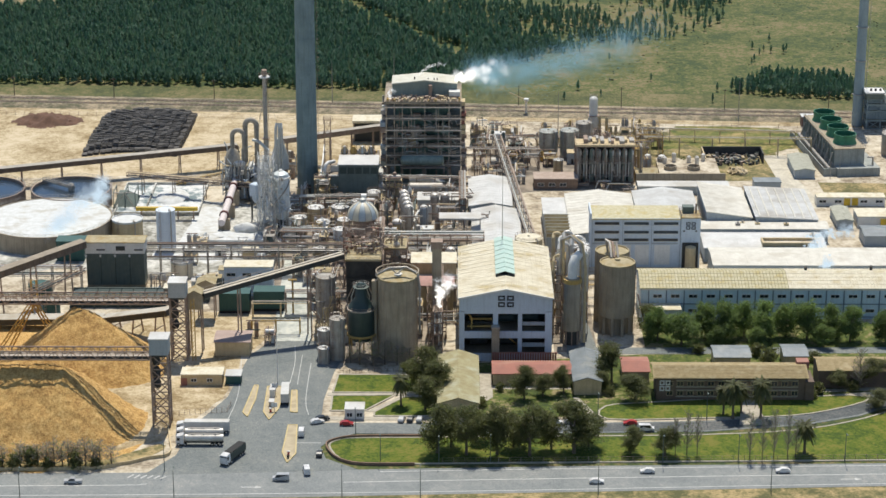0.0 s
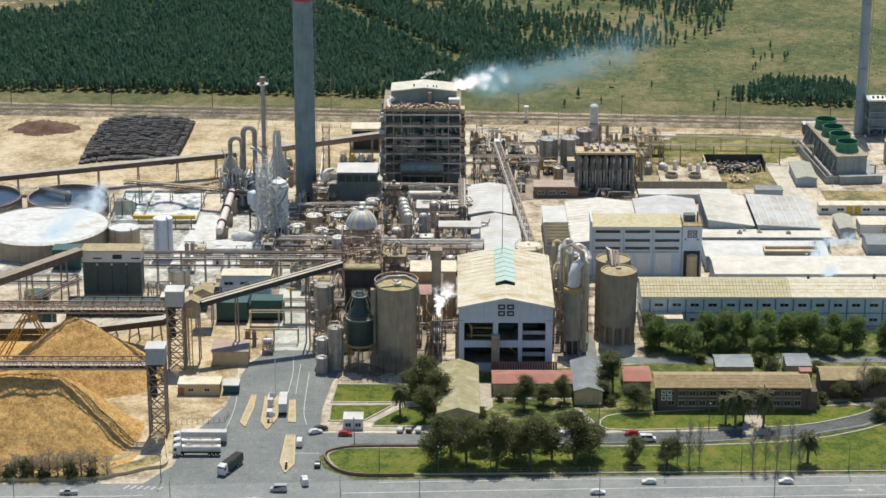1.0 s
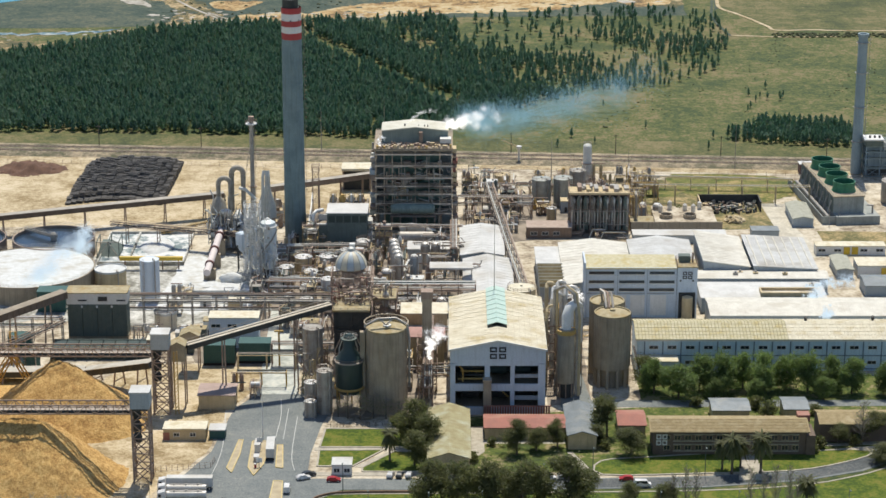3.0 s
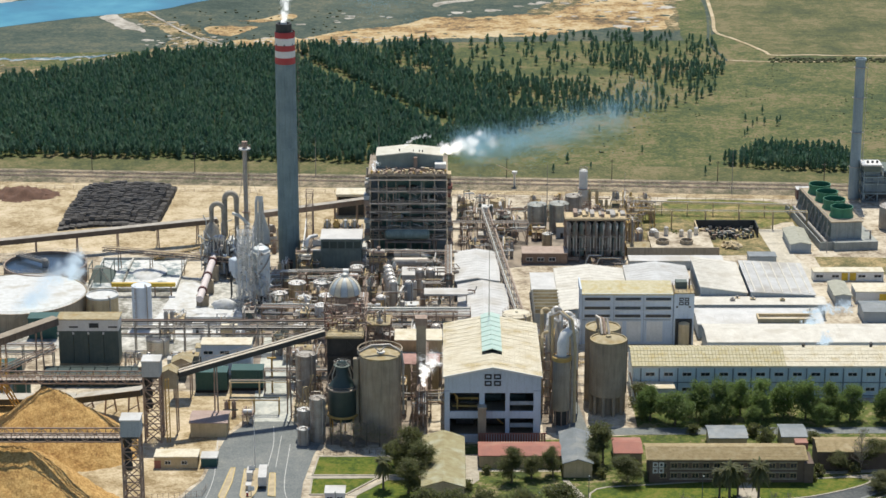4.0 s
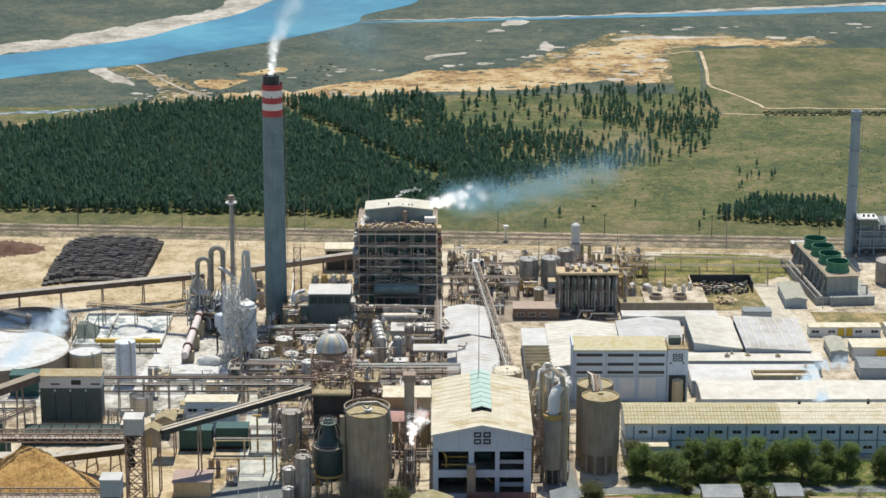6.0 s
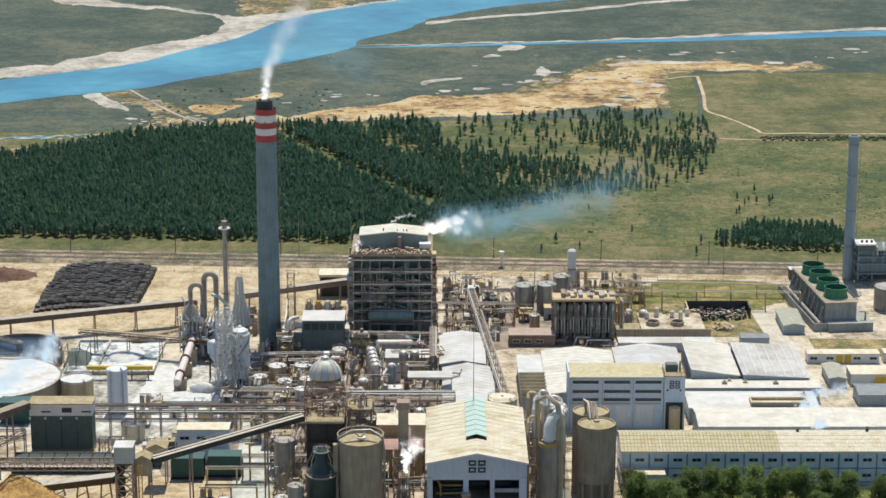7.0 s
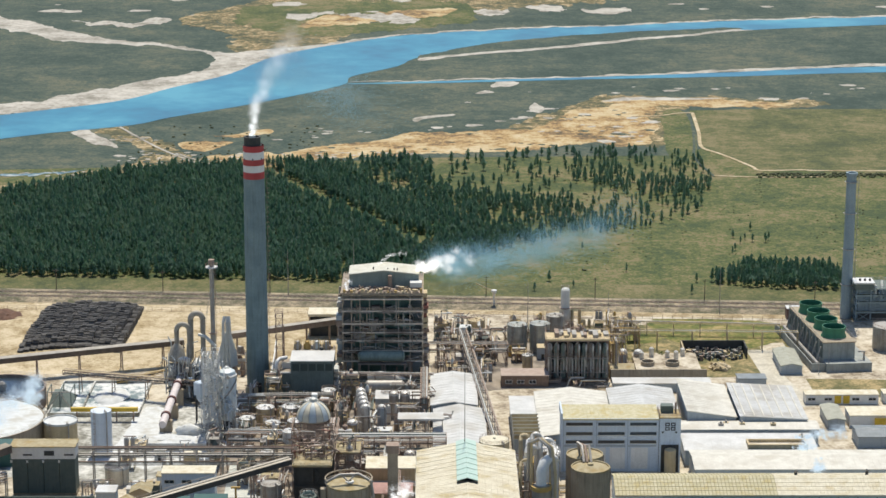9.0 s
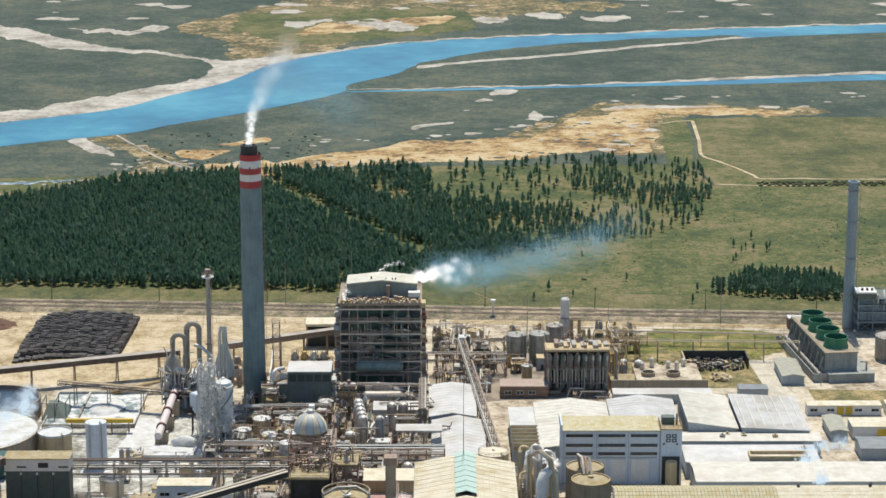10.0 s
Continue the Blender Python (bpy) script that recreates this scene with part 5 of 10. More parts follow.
part("red_gable", Shape().box(22.6, 8.0, 7.4, 26.6, 11.6, 9.6), ROOFRED, office)
part("door", Shape().box(-24.6, 2.0, 0, -24.32, 3.4, 2.4), DARK, office)
hall("office_wing", 165.5, 230, 670, 681, 6.0, 7.6, "x", OFFICEROOF, BRICK, "low brown office wing with tan roof", ribs=1.4)
# ---- small buildings at the front ----
hall("lunch_shed", 46.6, 58.8, 645, 684, 5.2, 7.0, "y", mat("mossy_tan_roof", (0.38, 0.35, 0.20), (0.31, 0.265, 0.135), 0.85, size=2.4, fine=0.4, dirt=(0.46, 0.47, 0.36), dirt_amount=0.6), CREAM, "mossy tan roofed shed among the trees", ribs=1.2)
hall("red_roof_office", 63.6, 88, 671.5, 682, 4.0, 4.9, "x", ROOFRED, CREAM, "low office with faded red roof", ribs=1.2)
r2 = thing("red_fence", 74, 688.5, 0, 0, "faded red slatted screen before the hall", "screen")
for i in range(26):
    part("slat", Shape().box(-10.4 + i * 0.8, 0, 0, -9.8 + i * 0.8, 0.12, 4.2), ROOFRED, r2)
part("top_rail", Shape().box(-10.6, -0.08, 4.2, 10.6, 0.2, 4.5), ROOFRED, r2)
hall("grey_roof_store", 88.6, 97.2, 664, 689, 4.6, 5.9, "y", ROOFGREY, CREAM, "small store with grey sheet roof", ribs=1.0)
hall("red_roof_hut", 104.6, 112.8, 674, 686, 3.8, 4.8, "x", ROOFRED, CREAM, "small hut with faded red roof", ribs=1.0)
hall("grey_roof_hut", 134.6, 146, 685, 695, 4.3, 5.1, "x", ROOFGREY, CREAM, "hut with blue grey sheet roof", ribs=1.0)
hall("grey_roof_hut", 157, 164.4, 686, 696, 4.3, 5.1, "x", ROOFGREY, CREAM, "hut with blue grey sheet roof", ribs=1.0)
hut = hall("pump_house", -26.3, -15, 696, 706, 4.8, 5.6, "x", mat("pinkish_sheet_roof", (0.40, 0.30, 0.26), (0.34, 0.25, 0.21), 0.7, size=3, fine=0.4), CREAM, "cream pump house with pinkish sheet roof", ribs=1.0)
cabin = hall("weighbridge_cabin", -34.5, -21.5, 671, 677, 3.6, 3.6, "x", ROOFPALE, CREAM, "long cream weighbridge cabin with flat roof")
part("red_door", Shape().box(-6.6, -3.2, 0, -4.6, -3.02, 2.6), ROOFRED, cabin)
windows(cabin, [-2.5, 2.5], 1.4, -3.0, 1.6, 1.0)
hall("white_store_cabin", -20.6, -15.8, 672, 677, 2.8, 2.8, "x", ROOFWHITE, TEAL, "small green cabin with white roof")
kiosk = hall("gate_kiosk", 18.3, 24, 644.5, 650, 3.2, 3.2, "x", ROOFWHITE, WHITE, "white gatehouse kiosk with flat roof")
windows(kiosk, [-1.5, 1.5], 1.0, -2.75, 1.6, 1.2)
# ---- tall banded chimney ----
chimney = thing("tall_chimney", -7.0, 872, 0, 0, "tall grey concrete chimney with red and white bands", "chimney")


def flue(z):
    return 4.15 - 0.4 * z / 94


part("shaft", Shape().lathe(0, 0, [(flue(z), z) for z in (0, 10, 20, 30, 40, 50, 60, 70, 80.3)], 36, top=False), CONCGREY, chimney)
for k, (z0, z1, m) in enumerate(((80.3, 82.8, REDBAND), (82.8, 85.3, WHITE), (85.3, 87.5, REDBAND), (87.5, 90.2, WHITE), (90.2, 92.4, REDBAND))):
    part("band", Shape().lathe(0, 0, [(flue(z0) + 0.03, z0), (flue(z1) + 0.03, z1)], 36, top=False), m, chimney, "red painted band" if k % 2 == 0 else "white painted band")
part("rim", Shape().lathe(-0.35, 0, [(3.4, 92.35), (3.0, 92.5), (3.0, 95.5), (2.4, 95.5), (2.3, 93)], 32), DARK, chimney, "black sooty flue top")
for i in range(14):
    z = 6 + i * 5.2
    part("hoop", Shape().lathe(0, 0, [(flue(z) + 0.02, z - 0.1), (flue(z) + 0.09, z), (flue(z) + 0.02, z + 0.1)], 36, top=False), CONCGREY, chimney)
part("flue_liner", Shape().lathe(-0.35, 0, [(1.2, 93), (1.2, 95.9), (0.95, 95.9), (0.9, 93)], 20), WHITE, chimney, "pale inner flue")
for i in range(3):
    a = -math.pi * (0.22 + 0.56 * i / 2)
    part("opening", Shape().box(3.74 * math.cos(a) - 0.22, 3.74 * math.sin(a) - 0.12, 87.3, 3.74 * math.cos(a) + 0.22, 3.74 * math.sin(a) + 0.2, 88.1), DARK, chimney)
t = Shape()
ladder(t, 4.5, 0, 0, 92, 1, 0)
part("ladder", t, RUST, chimney)
part("base_door", Shape().box(-1.5, -4.4, 0, 1.5, -3.9, 4.0), DARK, chimney)
lift = thing("ladder_tower", 1.2, 871, 0, 0, "rusty lattice ladder tower beside the chimney", "ladder tower")
steel_frame(lift, (-1.2, 1.2), (-1, 1), (0.1, 4, 8, 12, 16, 20, 24, 28, 30), w=0.18)

flare = thing("vent_mast", -23.2, 872, 0, 0, "slender steel vent stack with railed top platform", "stack")
part("shaft", Shape().lathe(0, 0, [(1.0, 0), (1.0, 22), (0.85, 22.5), (0.85, 48)], 16), STEEL, flare)
part("platform", Shape().lathe(0, 0, [(1.0, 46.6), (2.3, 46.8), (2.3, 47.2), (1.0, 47.2)], 16), WHITE, flare)
t = Shape()
ring_rail(t, 2.2, 47.2, 12)
part("handrail", t, RUST, flare)
part("cap", Shape().lathe(0, 0, [(1.1, 48), (1.1, 49.8)], 12), RUST, flare)
for k in range(3):
    a = 2.1 * k
    part("guy_rope", Shape().bar((0.8 * math.cos(a), 0.8 * math.sin(a), 40), (14 * math.cos(a), 14 * math.sin(a), 0), 0.08), STEEL, flare)
t = Shape()
ladder(t, 1.2, 0, 0, 47, 1, 0)
part("ladder", t, RUST, flare)
part("collar", Shape().lathe(0, 0, [(1.0, 21.6), (1.7, 21.8), (1.7, 22.1), (0.9, 22.1)], 14), RUST, flare)

# ---- recovery boiler ----
boiler = thing("recovery_boiler", 38.6, 884, 0, 0, "dark open steel boiler house with many railed floors", "boiler house")
BOILERSTEEL = mat("weathered_tan_steel", (0.60, 0.50, 0.37), (0.40, 0.32, 0.24), 0.7, 0.05, size=1.6, fine=0.4, streak=0.4)
BOILERDARK = mat("green_grey_casing", (0.29, 0.36, 0.31), (0.20, 0.255, 0.225), 0.6, size=2, fine=0.4, streak=0.35)
FURNACE = mat("dark_green_furnace_casing", (0.17, 0.29, 0.24), (0.10, 0.18, 0.15), 0.6, size=2, fine=0.4, streak=0.5)
BOILERDECK = mat("grated_grey_deck", (0.26, 0.27, 0.24), (0.19, 0.20, 0.18), 0.8, 0.1, size=2, fine=0.4)
GREENGREY = mat("green_grey_cladding", (0.27, 0.325, 0.295), (0.235, 0.285, 0.26), 0.7, size=4, fine=0.5, streak=0.25)
xs = (-14.6, -11.4, -8.2, 0.8, 10.4, 15)
steel_frame(boiler, xs, (0, 9, 18, 28), (0.2, 7.3, 11.3, 15.2, 18.4, 21.8, 26.7, 31.3, 33.0), BOILERSTEEL, w=0.34, deck=BOILERDECK, brace=False, rail_w=0.1)
part("furnace", Shape().box(-11, 5, 1, 10.6, 26, 33), FURNACE, boiler, "dark furnace casing")
t = Shape()
for i in range(30):
    x = -10.9 + i * 0.73
    t.bar((x, 4.9, 1.5), (x, 4.9, 32.5), 0.22)
tagged(part("furnace_rib", t, FURNACE, boiler), kind="stuff")
part("top_deck", Shape().box(-15.4, -0.5, 33.3, 15.4, 28.5, 33.8), GRIMESHADE, boiler, "grimy top deck")
t = Shape()
rng = random.Random(11)
for i in range(84):
    x, y = rng.uniform(-14.5, 14), rng.uniform(-0.2, 5)
    if i % 3 == 0:
        part("deck_machine", Shape().box(x, y, 33.8, x + rng.uniform(0.6, 2.2), y + 1.2, 33.8 + rng.uniform(0.4, 1.3)), rng.choice((RUST, CREAM, CREAM, RUST, STEEL)), boiler)
    else:
        t.tube([(x, y, 33.8), (x, y, 33.8 + rng.uniform(0.6, 1.8))], rng.uniform(0.12, 0.3), 6)
tagged(part("deck_vent", t, RUST, boiler), kind="stuff")
pent = part("penthouse", Shape().box(-12.4, 9, 33.8, 13.6, 21, 38.6), GREENGREY, boiler, "green grey clad penthouse")
t = Shape()
t.add([(-12.6, 8.6, 38.4), (0.6, 8.6, 39.8), (13.8, 8.6, 38.4), (-12.6, 21.4, 38.4), (0.6, 21.4, 39.8), (13.8, 21.4, 38.4), (-12.6, 8.6, 38.8), (0.6, 8.6, 40.2), (13.8, 8.6, 38.8), (-12.6, 21.4, 38.8), (0.6, 21.4, 40.2), (13.8, 21.4, 38.8)],
      [(6, 7, 10, 9), (7, 8, 11, 10), (0, 1, 7, 6), (1, 2, 8, 7), (3, 9, 10, 4), (4, 10, 11, 5), (0, 6, 9, 3), (2, 5, 11, 8), (0, 3, 4, 1), (1, 4, 5, 2)])
part("penthouse_roof", t, mat("grey_cream_sheet", (0.60, 0.585, 0.50), (0.52, 0.51, 0.43), 0.7, size=2, fine=0.4, dirt=(0.42, 0.38, 0.26), dirt_amount=0.4), pent, "cream sheet roof")
part("penthouse_gable", Shape().add([(-12.4, 8.9, 38.5), (13.6, 8.9, 38.5), (0.6, 8.9, 39.9)], [(0, 1, 2)]).add([(-12.4, 9.0, 38.5), (13.6, 9.0, 38.5), (0.6, 9.0, 39.9)], [(2, 1, 0)]), GREENGREY, pent)
part("roof_vent", Shape().lathe(-3.4, 12, [(0.28, 39.3), (0.28, 40.7)], 8), DARK, pent)
for x in (2.0, 4.4, 5.6):
    part("roof_vent", Shape().lathe(x, 11, [(0.2, 39.4), (0.2, 40.5)], 8), DARK, pent)
part("side_box", Shape().box(10.4, 4.6, 34.6, 14.8, 8.6, 36.4), WHITE, boiler, "white instrument cabin")
part("stair_column", Shape().box(2.2, 6.6, 33.8, 3.6, 8.9, 38.5), RUST, boiler)
drum = part("steam_drum", Shape().tube([(-8, -1.6, 9.8), (7.4, -1.6, 9.8)], 1.9, 18), BOILERDARK, boiler, "dark grey lagged steam drum")
for x in (-8.3, 7.7):
    part("drum_end", Shape().blob(x, -1.6, 9.8, 0.8, 1.8, 1.8, 0.02, 14), BOILERDARK, drum)
part("front_platform", Shape().box(-9, -3.6, 6.9, 8.8, 0, 7.3), RUST, boiler)
for x in (-8.6, 0, 8.4):
    part("platform_leg", Shape().bar((x, -3.2, 0), (x, -3.2, 7), 0.5), RUST, boiler)
for k in range(12):
    x = rng.uniform(-14, 14)
    z = rng.uniform(3, 30)
    part("downcomer", Shape().tube([(x, 1.0, z), (x, 1.0, max(0.5, z - rng.uniform(5, 14)))], rng.uniform(0.2, 0.5), 8), rng.choice((STEEL, RUST, GREYWALL)), boiler)
for k in range(26):
    x, z = rng.uniform(-14, 11), rng.choice((7.6, 11.6, 15.5, 18.7, 22.1, 27.0))
    part("floor_machine", Shape().box(x, rng.uniform(0.6, 1.5), z, x + rng.uniform(1.0, 3.5), 3.2, z + rng.uniform(0.8, 2.4)), rng.choice((RUST, STEEL, DARK, FURNACE, CREAM, RUST)), boiler)
for k in range(9):
    z = 1 + k * 3.6
    part("stair_flight", Shape().bar((16.2, 3 if k % 2 else 11, z), (16.2, 11 if k % 2 else 3, z + 3.4), 1.0, 0.2), RUST, boiler)
for k in range(8):
    part("side_duct", Shape().tube([(-16.2, 6 + k * 2.4, 3 + k % 3), (-16.2, 6 + k * 2.4, 26 + (k * 5) % 7)], 0.45), RUST if k % 2 else STEEL, boiler)
for k in range(60):
    x, z = rng.uniform(-14, 12), rng.choice((7.3, 11.3, 15.2, 18.4, 21.8, 26.7))
    part("hanging_pipe", Shape().tube([(x, -0.7, z - 0.4), (x + rng.uniform(1.5, 6), -0.7, z - 0.4), (x + rng.uniform(1, 5), -0.6, z - rng.uniform(1.4, 3.2))], rng.uniform(0.09, 0.22), 6), rng.choice((RUST, BEAM, STEEL, BOILERDARK)), boiler)
for k in range(16):
    z = 3 + 1.9 * k
    part("side_machine", Shape().box(15.4, rng.uniform(-0.8, 2), z, 15.9 + rng.uniform(0.6, 1.9), rng.uniform(3, 7), z + rng.uniform(0.8, 1.8)), rng.choice((RUST, RUST, mat("red_oxide", (0.28, 0.11, 0.08), rough=0.8), CREAM, STEEL)), boiler)
for k in range(12):
    z = 4 + 2.4 * k
    part("side_machine", Shape().box(-16.2 - rng.uniform(0, 1), rng.uniform(-0.6, 2), z, -15.0, rng.uniform(3, 6), z + rng.uniform(0.9, 2.2)), rng.choice((GREYWALL, STEEL, IVORY, RUST)), boiler)
for k in range(40):
    x, z = rng.uniform(-14, 13), rng.choice((7.4, 11.4, 15.3, 18.5, 21.9, 26.8))
    part("floor_pipe", Shape().tube([(x, 0.4, z + rng.uniform(0.4, 2.2)), (x + rng.uniform(1, 5), 0.4, z + rng.uniform(0.4, 2.2))], rng.uniform(0.1, 0.26), 6), rng.choice((BOILERSTEEL, SILVER, STEEL, RUST, GREENGREY)), boiler)
for k in range(4):
    z = 9.4 + k * 6.2
    part("front_rail", Shape().bar((-14.8, -0.25, z), (15.2, -0.25, z), 0.16), BOILERSTEEL, boiler)
# pale edge beams: the light along each floor is put into their colour
for z in (7.3, 11.3, 15.2, 18.4, 21.8, 26.7, 31.3):
    part("floor_edge", Shape().box(-14.9, -0.62, z - 0.1, 15.3, -0.3, z + 0.42), mat("lit_edge_beam", (0.78, 0.68, 0.54), (0.62, 0.53, 0.42), 0.8, size=1.2, fine=0.4, streak=0.3), boiler, "floor edge beam painted pale as if lit")
for x in (-4.6, 6.2):
    part("hanger", Shape().bar((x, -0.2, 7.3), (x, -0.2, 31.3), 0.17), BOILERSTEEL, boiler)
for k in range(18):
    x, z = rng.uniform(-13.5, 9.5), rng.choice((7.3, 11.3, 15.2, 18.4, 21.8, 26.7, 31.3))
    w = rng.uniform(2.5, 5)
    t = Shape().box(x, -1.3, z, x + w, -0.1, z + 0.16)
    handrail(t, [(x, -1.3, z + 0.1), (x + w, -1.3, z + 0.1)])
    part("outer_walk", t, rng.choice((BOILERSTEEL, RUST, BOILERSTEEL)), boiler, "short railed walkway")
for k in range(14):
    x, z = rng.uniform(-13.5, 12), rng.uniform(6, 24)
    part("front_riser", Shape().tube([(x, -0.55, z), (x, -0.55, z + rng.uniform(4, 9))], rng.uniform(0.1, 0.2), 6), rng.choice((BOILERSTEEL, RUST, STEEL)), boiler)
for k in range(22):
    x = -14.4 + k * 1.36
    part("deck_box", Shape().box(x, -0.3, 33.8, x + rng.uniform(0.5, 1.1), 0.8, 33.8 + rng.uniform(0.5, 1.5)), rng.choice((CREAM, YELLOWSTEEL, RUST, CREAM, BOILERSTEEL)), boiler)
flueduct = thing("flue_duct", 40, 872, 0, 0, "fat pale lagged flue duct before the boiler house", "duct")
part("shell", Shape().tube([(-6.5, 0, 4.6), (-2, 0, 5.2), (3, 0, 4.4), (6.6, 0, 2.6)], 2.0, 18), SILVER, flueduct)
for x, z in ((-4, 3), (3, 2.6)):
    part("stand", Shape().box(x - 0.5, -0.5, 0, x + 0.5, 0.5, z), CONC, flueduct)
# green-banded hall beside the boiler
FANCLAD = mat("dark_teal_cladding", (0.15, 0.20, 0.19), (0.11, 0.155, 0.15), 0.6, size=2, fine=0.4, streak=0.35)
fan = thing("fan_house", 11, 857, 0, 0, "dark green clad fan house with white roof and ochre roof fans", "building")
walls(fan, -4.9, 10.4, 0, 20, 15.4, FANCLAD)
wing = part("low_wing", Shape().box(-12, 0.4, 0, -5.0, 18, 10.9), FANCLAD, fan, "dark lower wing")
part("coping", Shape().box(-12.3, 0.1, 10.9, -4.95, 0.7, 11.4), WHITE, wing, "white parapet coping")
part("coping", Shape().box(-12.3, 0.7, 10.9, -11.7, 18, 11.4), WHITE, wing, "white parapet coping")
part("wing_roof", Shape().box(-11.7, 0.7, 10.5, -4.95, 18, 11.0), GRIMESHADE, wing)
part("mid_coping", Shape().box(-8.4, 6.4, 11.0, -4.95, 6.9, 13.2), WHITE, wing)
for i in range(5):
    part("wall_panel", Shape().box(-4.4 + i * 3.0, -0.14, 12.0, -1.9 + i * 3.0, -0.02, 14.6), DARKGREEN, fan, "dark green cladding panel")
t = Shape()
for i in range(16):
    t.bar((-4.8 + i, -0.08, 0.2), (-4.8 + i, -0.08, 15.2), 0.1)
tagged(part("clad_rib", t, FANCLAD, fan), kind="stuff")
roof_flat(fan, -5.0, 10.5, -0.4, 12.4, 15.6, ROOFWHITE, ribs=1.4)
part("back_roof", Shape().box(-4.8, 12.6, 15.2, 10.4, 19.8, 15.7), GRIMESHADE, fan, "grimy flat back roof")
part("elbow_duct", Shape().tube([(-10.4, 2.4, 11), (-10.4, 2.4, 13.4), (-10.1, 3.0, 14.6), (-9.2, 4.4, 15.2), (-7.0, 8, 14.6)], 0.7, 12), WHITE, fan, "white elbow duct")
part("slope_wall", Shape().bar((-11.8, 8, 12), (-11.8, 26, 15.6), 0.5, 1.4), WHITE, fan)
rng = random.Random(29)
for k in range(4):
    cx = -3.2 + k * 3.5
    fb = part("roof_fan", Shape().lathe(cx, 15.6, [(1.3, 15.7), (1.3, 17.2), (0.9, 17.8), (0.9, 18.6)], 12), (STEEL, YELLOWSTEEL, IVORY, STEEL)[k], fan, "ochre and grey roof fan")
    q = Shape()
    for a in range(6):
        q.bar((cx + 1.5 * math.cos(a * 1.047), 15.6 + 1.5 * math.sin(a * 1.047), 15.7), (cx + 1.1 * math.cos(a * 1.047), 15.6 + 1.1 * math.sin(a * 1.047), 19.2), 0.16)
    tagged(part("cage", q, YELLOWSTEEL, fb, "ochre guard cage"), kind="stuff")
for k in range(14):
    x, y = rng.uniform(-4.4, 9.6), rng.uniform(13.0, 18.6)
    part("roof_machine", Shape().box(x, y, 15.7, x + rng.uniform(0.5, 1.6), y + 1, 15.7 + rng.uniform(0.5, 1.8)), rng.choice((RUST, STEEL, YELLOWSTEEL, DARK, CREAM)), fan)
for k in range(10):
    z = rng.uniform(1, 12)
    part("side_box", Shape().box(10.6, rng.uniform(0, 6), z, 11.4 + rng.uniform(0.2, 1.0), rng.uniform(7, 12), z + rng.uniform(0.6, 1.6)), rng.choice((IVORY, STEEL, RUST, WHITE)), fan)
gate = thing("bark_hopper_house", 14, 941, 0, 0, "dark open hopper house with pale flat roof", "building")
part("roof", Shape().box(-6.2, -1, 8.6, 6.2, 9, 9.6), ROOFPALE, gate)
for x in (-5.6, 5.6):
    for y in (0, 8):
        part("post", Shape().bar((x, y, 0), (x, y, 8.6), 0.6), RUST, gate)
# solid dark box that stands for the shade inside the open house
part("body", Shape().box(-5.4, 1, 0, 5.4, 8, 7.6), DARK, gate)
part("head_beam", Shape().box(-6.0, -0.8, 5.6, 6.0, -0.4, 6.4), ROOFPALE, gate)

# ---- lime kilns and their tower ----
for k, (xa, ya, xb, yb) in enumerate(((-35.9, 816.5, -34.6, 862),)):
    kiln = thing("lime_kiln", xa, ya, 0, 0, "long pinkish white rotary kiln with dark riding rings", "kiln")
    d = Vector((xb - xa, yb - ya, 3.0))
    part("shell", Shape().tube([(0, 0, 5.2), (d.x, d.y, 8.2)], 1.3, 20), mat("pinkish_lagging", (0.72, 0.65, 0.63), (0.64, 0.57, 0.55), 0.7, size=2, streak=0.3), kiln)
    for f in (0.18, 0.5, 0.82):
        c, e = Vector((d.x * f, d.y * f, 5.2 + 3 * f)), d.normalized() * 0.5
        part("riding_ring", Shape().tube([c - e, c + e], 1.75, 20), mat("dark_red_iron", (0.17, 0.07, 0.06), (0.12, 0.055, 0.05), 0.7, size=1), kiln, "dark red riding ring")
        part("pier", Shape().box(c.x - 2.2, c.y - 1.2, 0, c.x + 2.2, c.y + 1.2, c.z - 1.6), CONC, kiln)
feed = thing("kiln_feed_house", -34.5, 862, 0, 0, "dark blue kiln feed house under looping ducts", "building")
BLUECLAD = mat("dusty_blue_grey_cladding", (0.19, 0.235, 0.29), (0.40, 0.42, 0.43), 0.7, size=2.0, fine=0.4, streak=0.3)
part("body", Shape().box(-4.4, 0, 0, 4.4, 12, 13.4), BLUECLAD, feed)
part("side_body", Shape().box(4.5, 1, 0, 12.8, 11, 11.6), BLUECLAD, feed, "lower blue grey side block")
part("side_roof", Shape().box(4.4, 0.6, 11.6, 13, 11.2, 12.0), FOAM, feed, "lime whitened flat roof")
for k in range(5):
    part("wall_panel", Shape().box(-4.2 + k * 3.4, -0.1 if k < 3 else 0.9, 8.6 - (k % 2) * 3, -1.8 + k * 3.4, -0.02 if k < 3 else 0.98, 11.0 - (k % 2) * 2.4), (IVORY, WHITE, BLUEWALL)[k % 3], feed, "pale cladding panel")
part("hood", Shape().lathe(-1.4, 4, [(3.4, 13.6), (2.6, 17.5), (1.0, 19.6)], 16), SOOTY, feed)
roof_flat(feed, -4.4, 4.4, 0, 12, 13.4, CREAM)
part("white_hood", Shape().blob(1.6, -0.4, 14.6, 2.6, 1.6, 1.3, 0.1, 12), WHITE, feed)
rng = random.Random(61)
for k in range(18):
    x, z = rng.uniform(-4.2, 3.6), rng.uniform(2, 12)
    part("wall_machine", Shape().box(x, -rng.uniform(0.4, 1.4), z, x + rng.uniform(0.5, 1.6), -0.02, z + rng.uniform(0.5, 1.6)), rng.choice((IVORY, RUST, STEEL, WHITE, DARK)), feed)


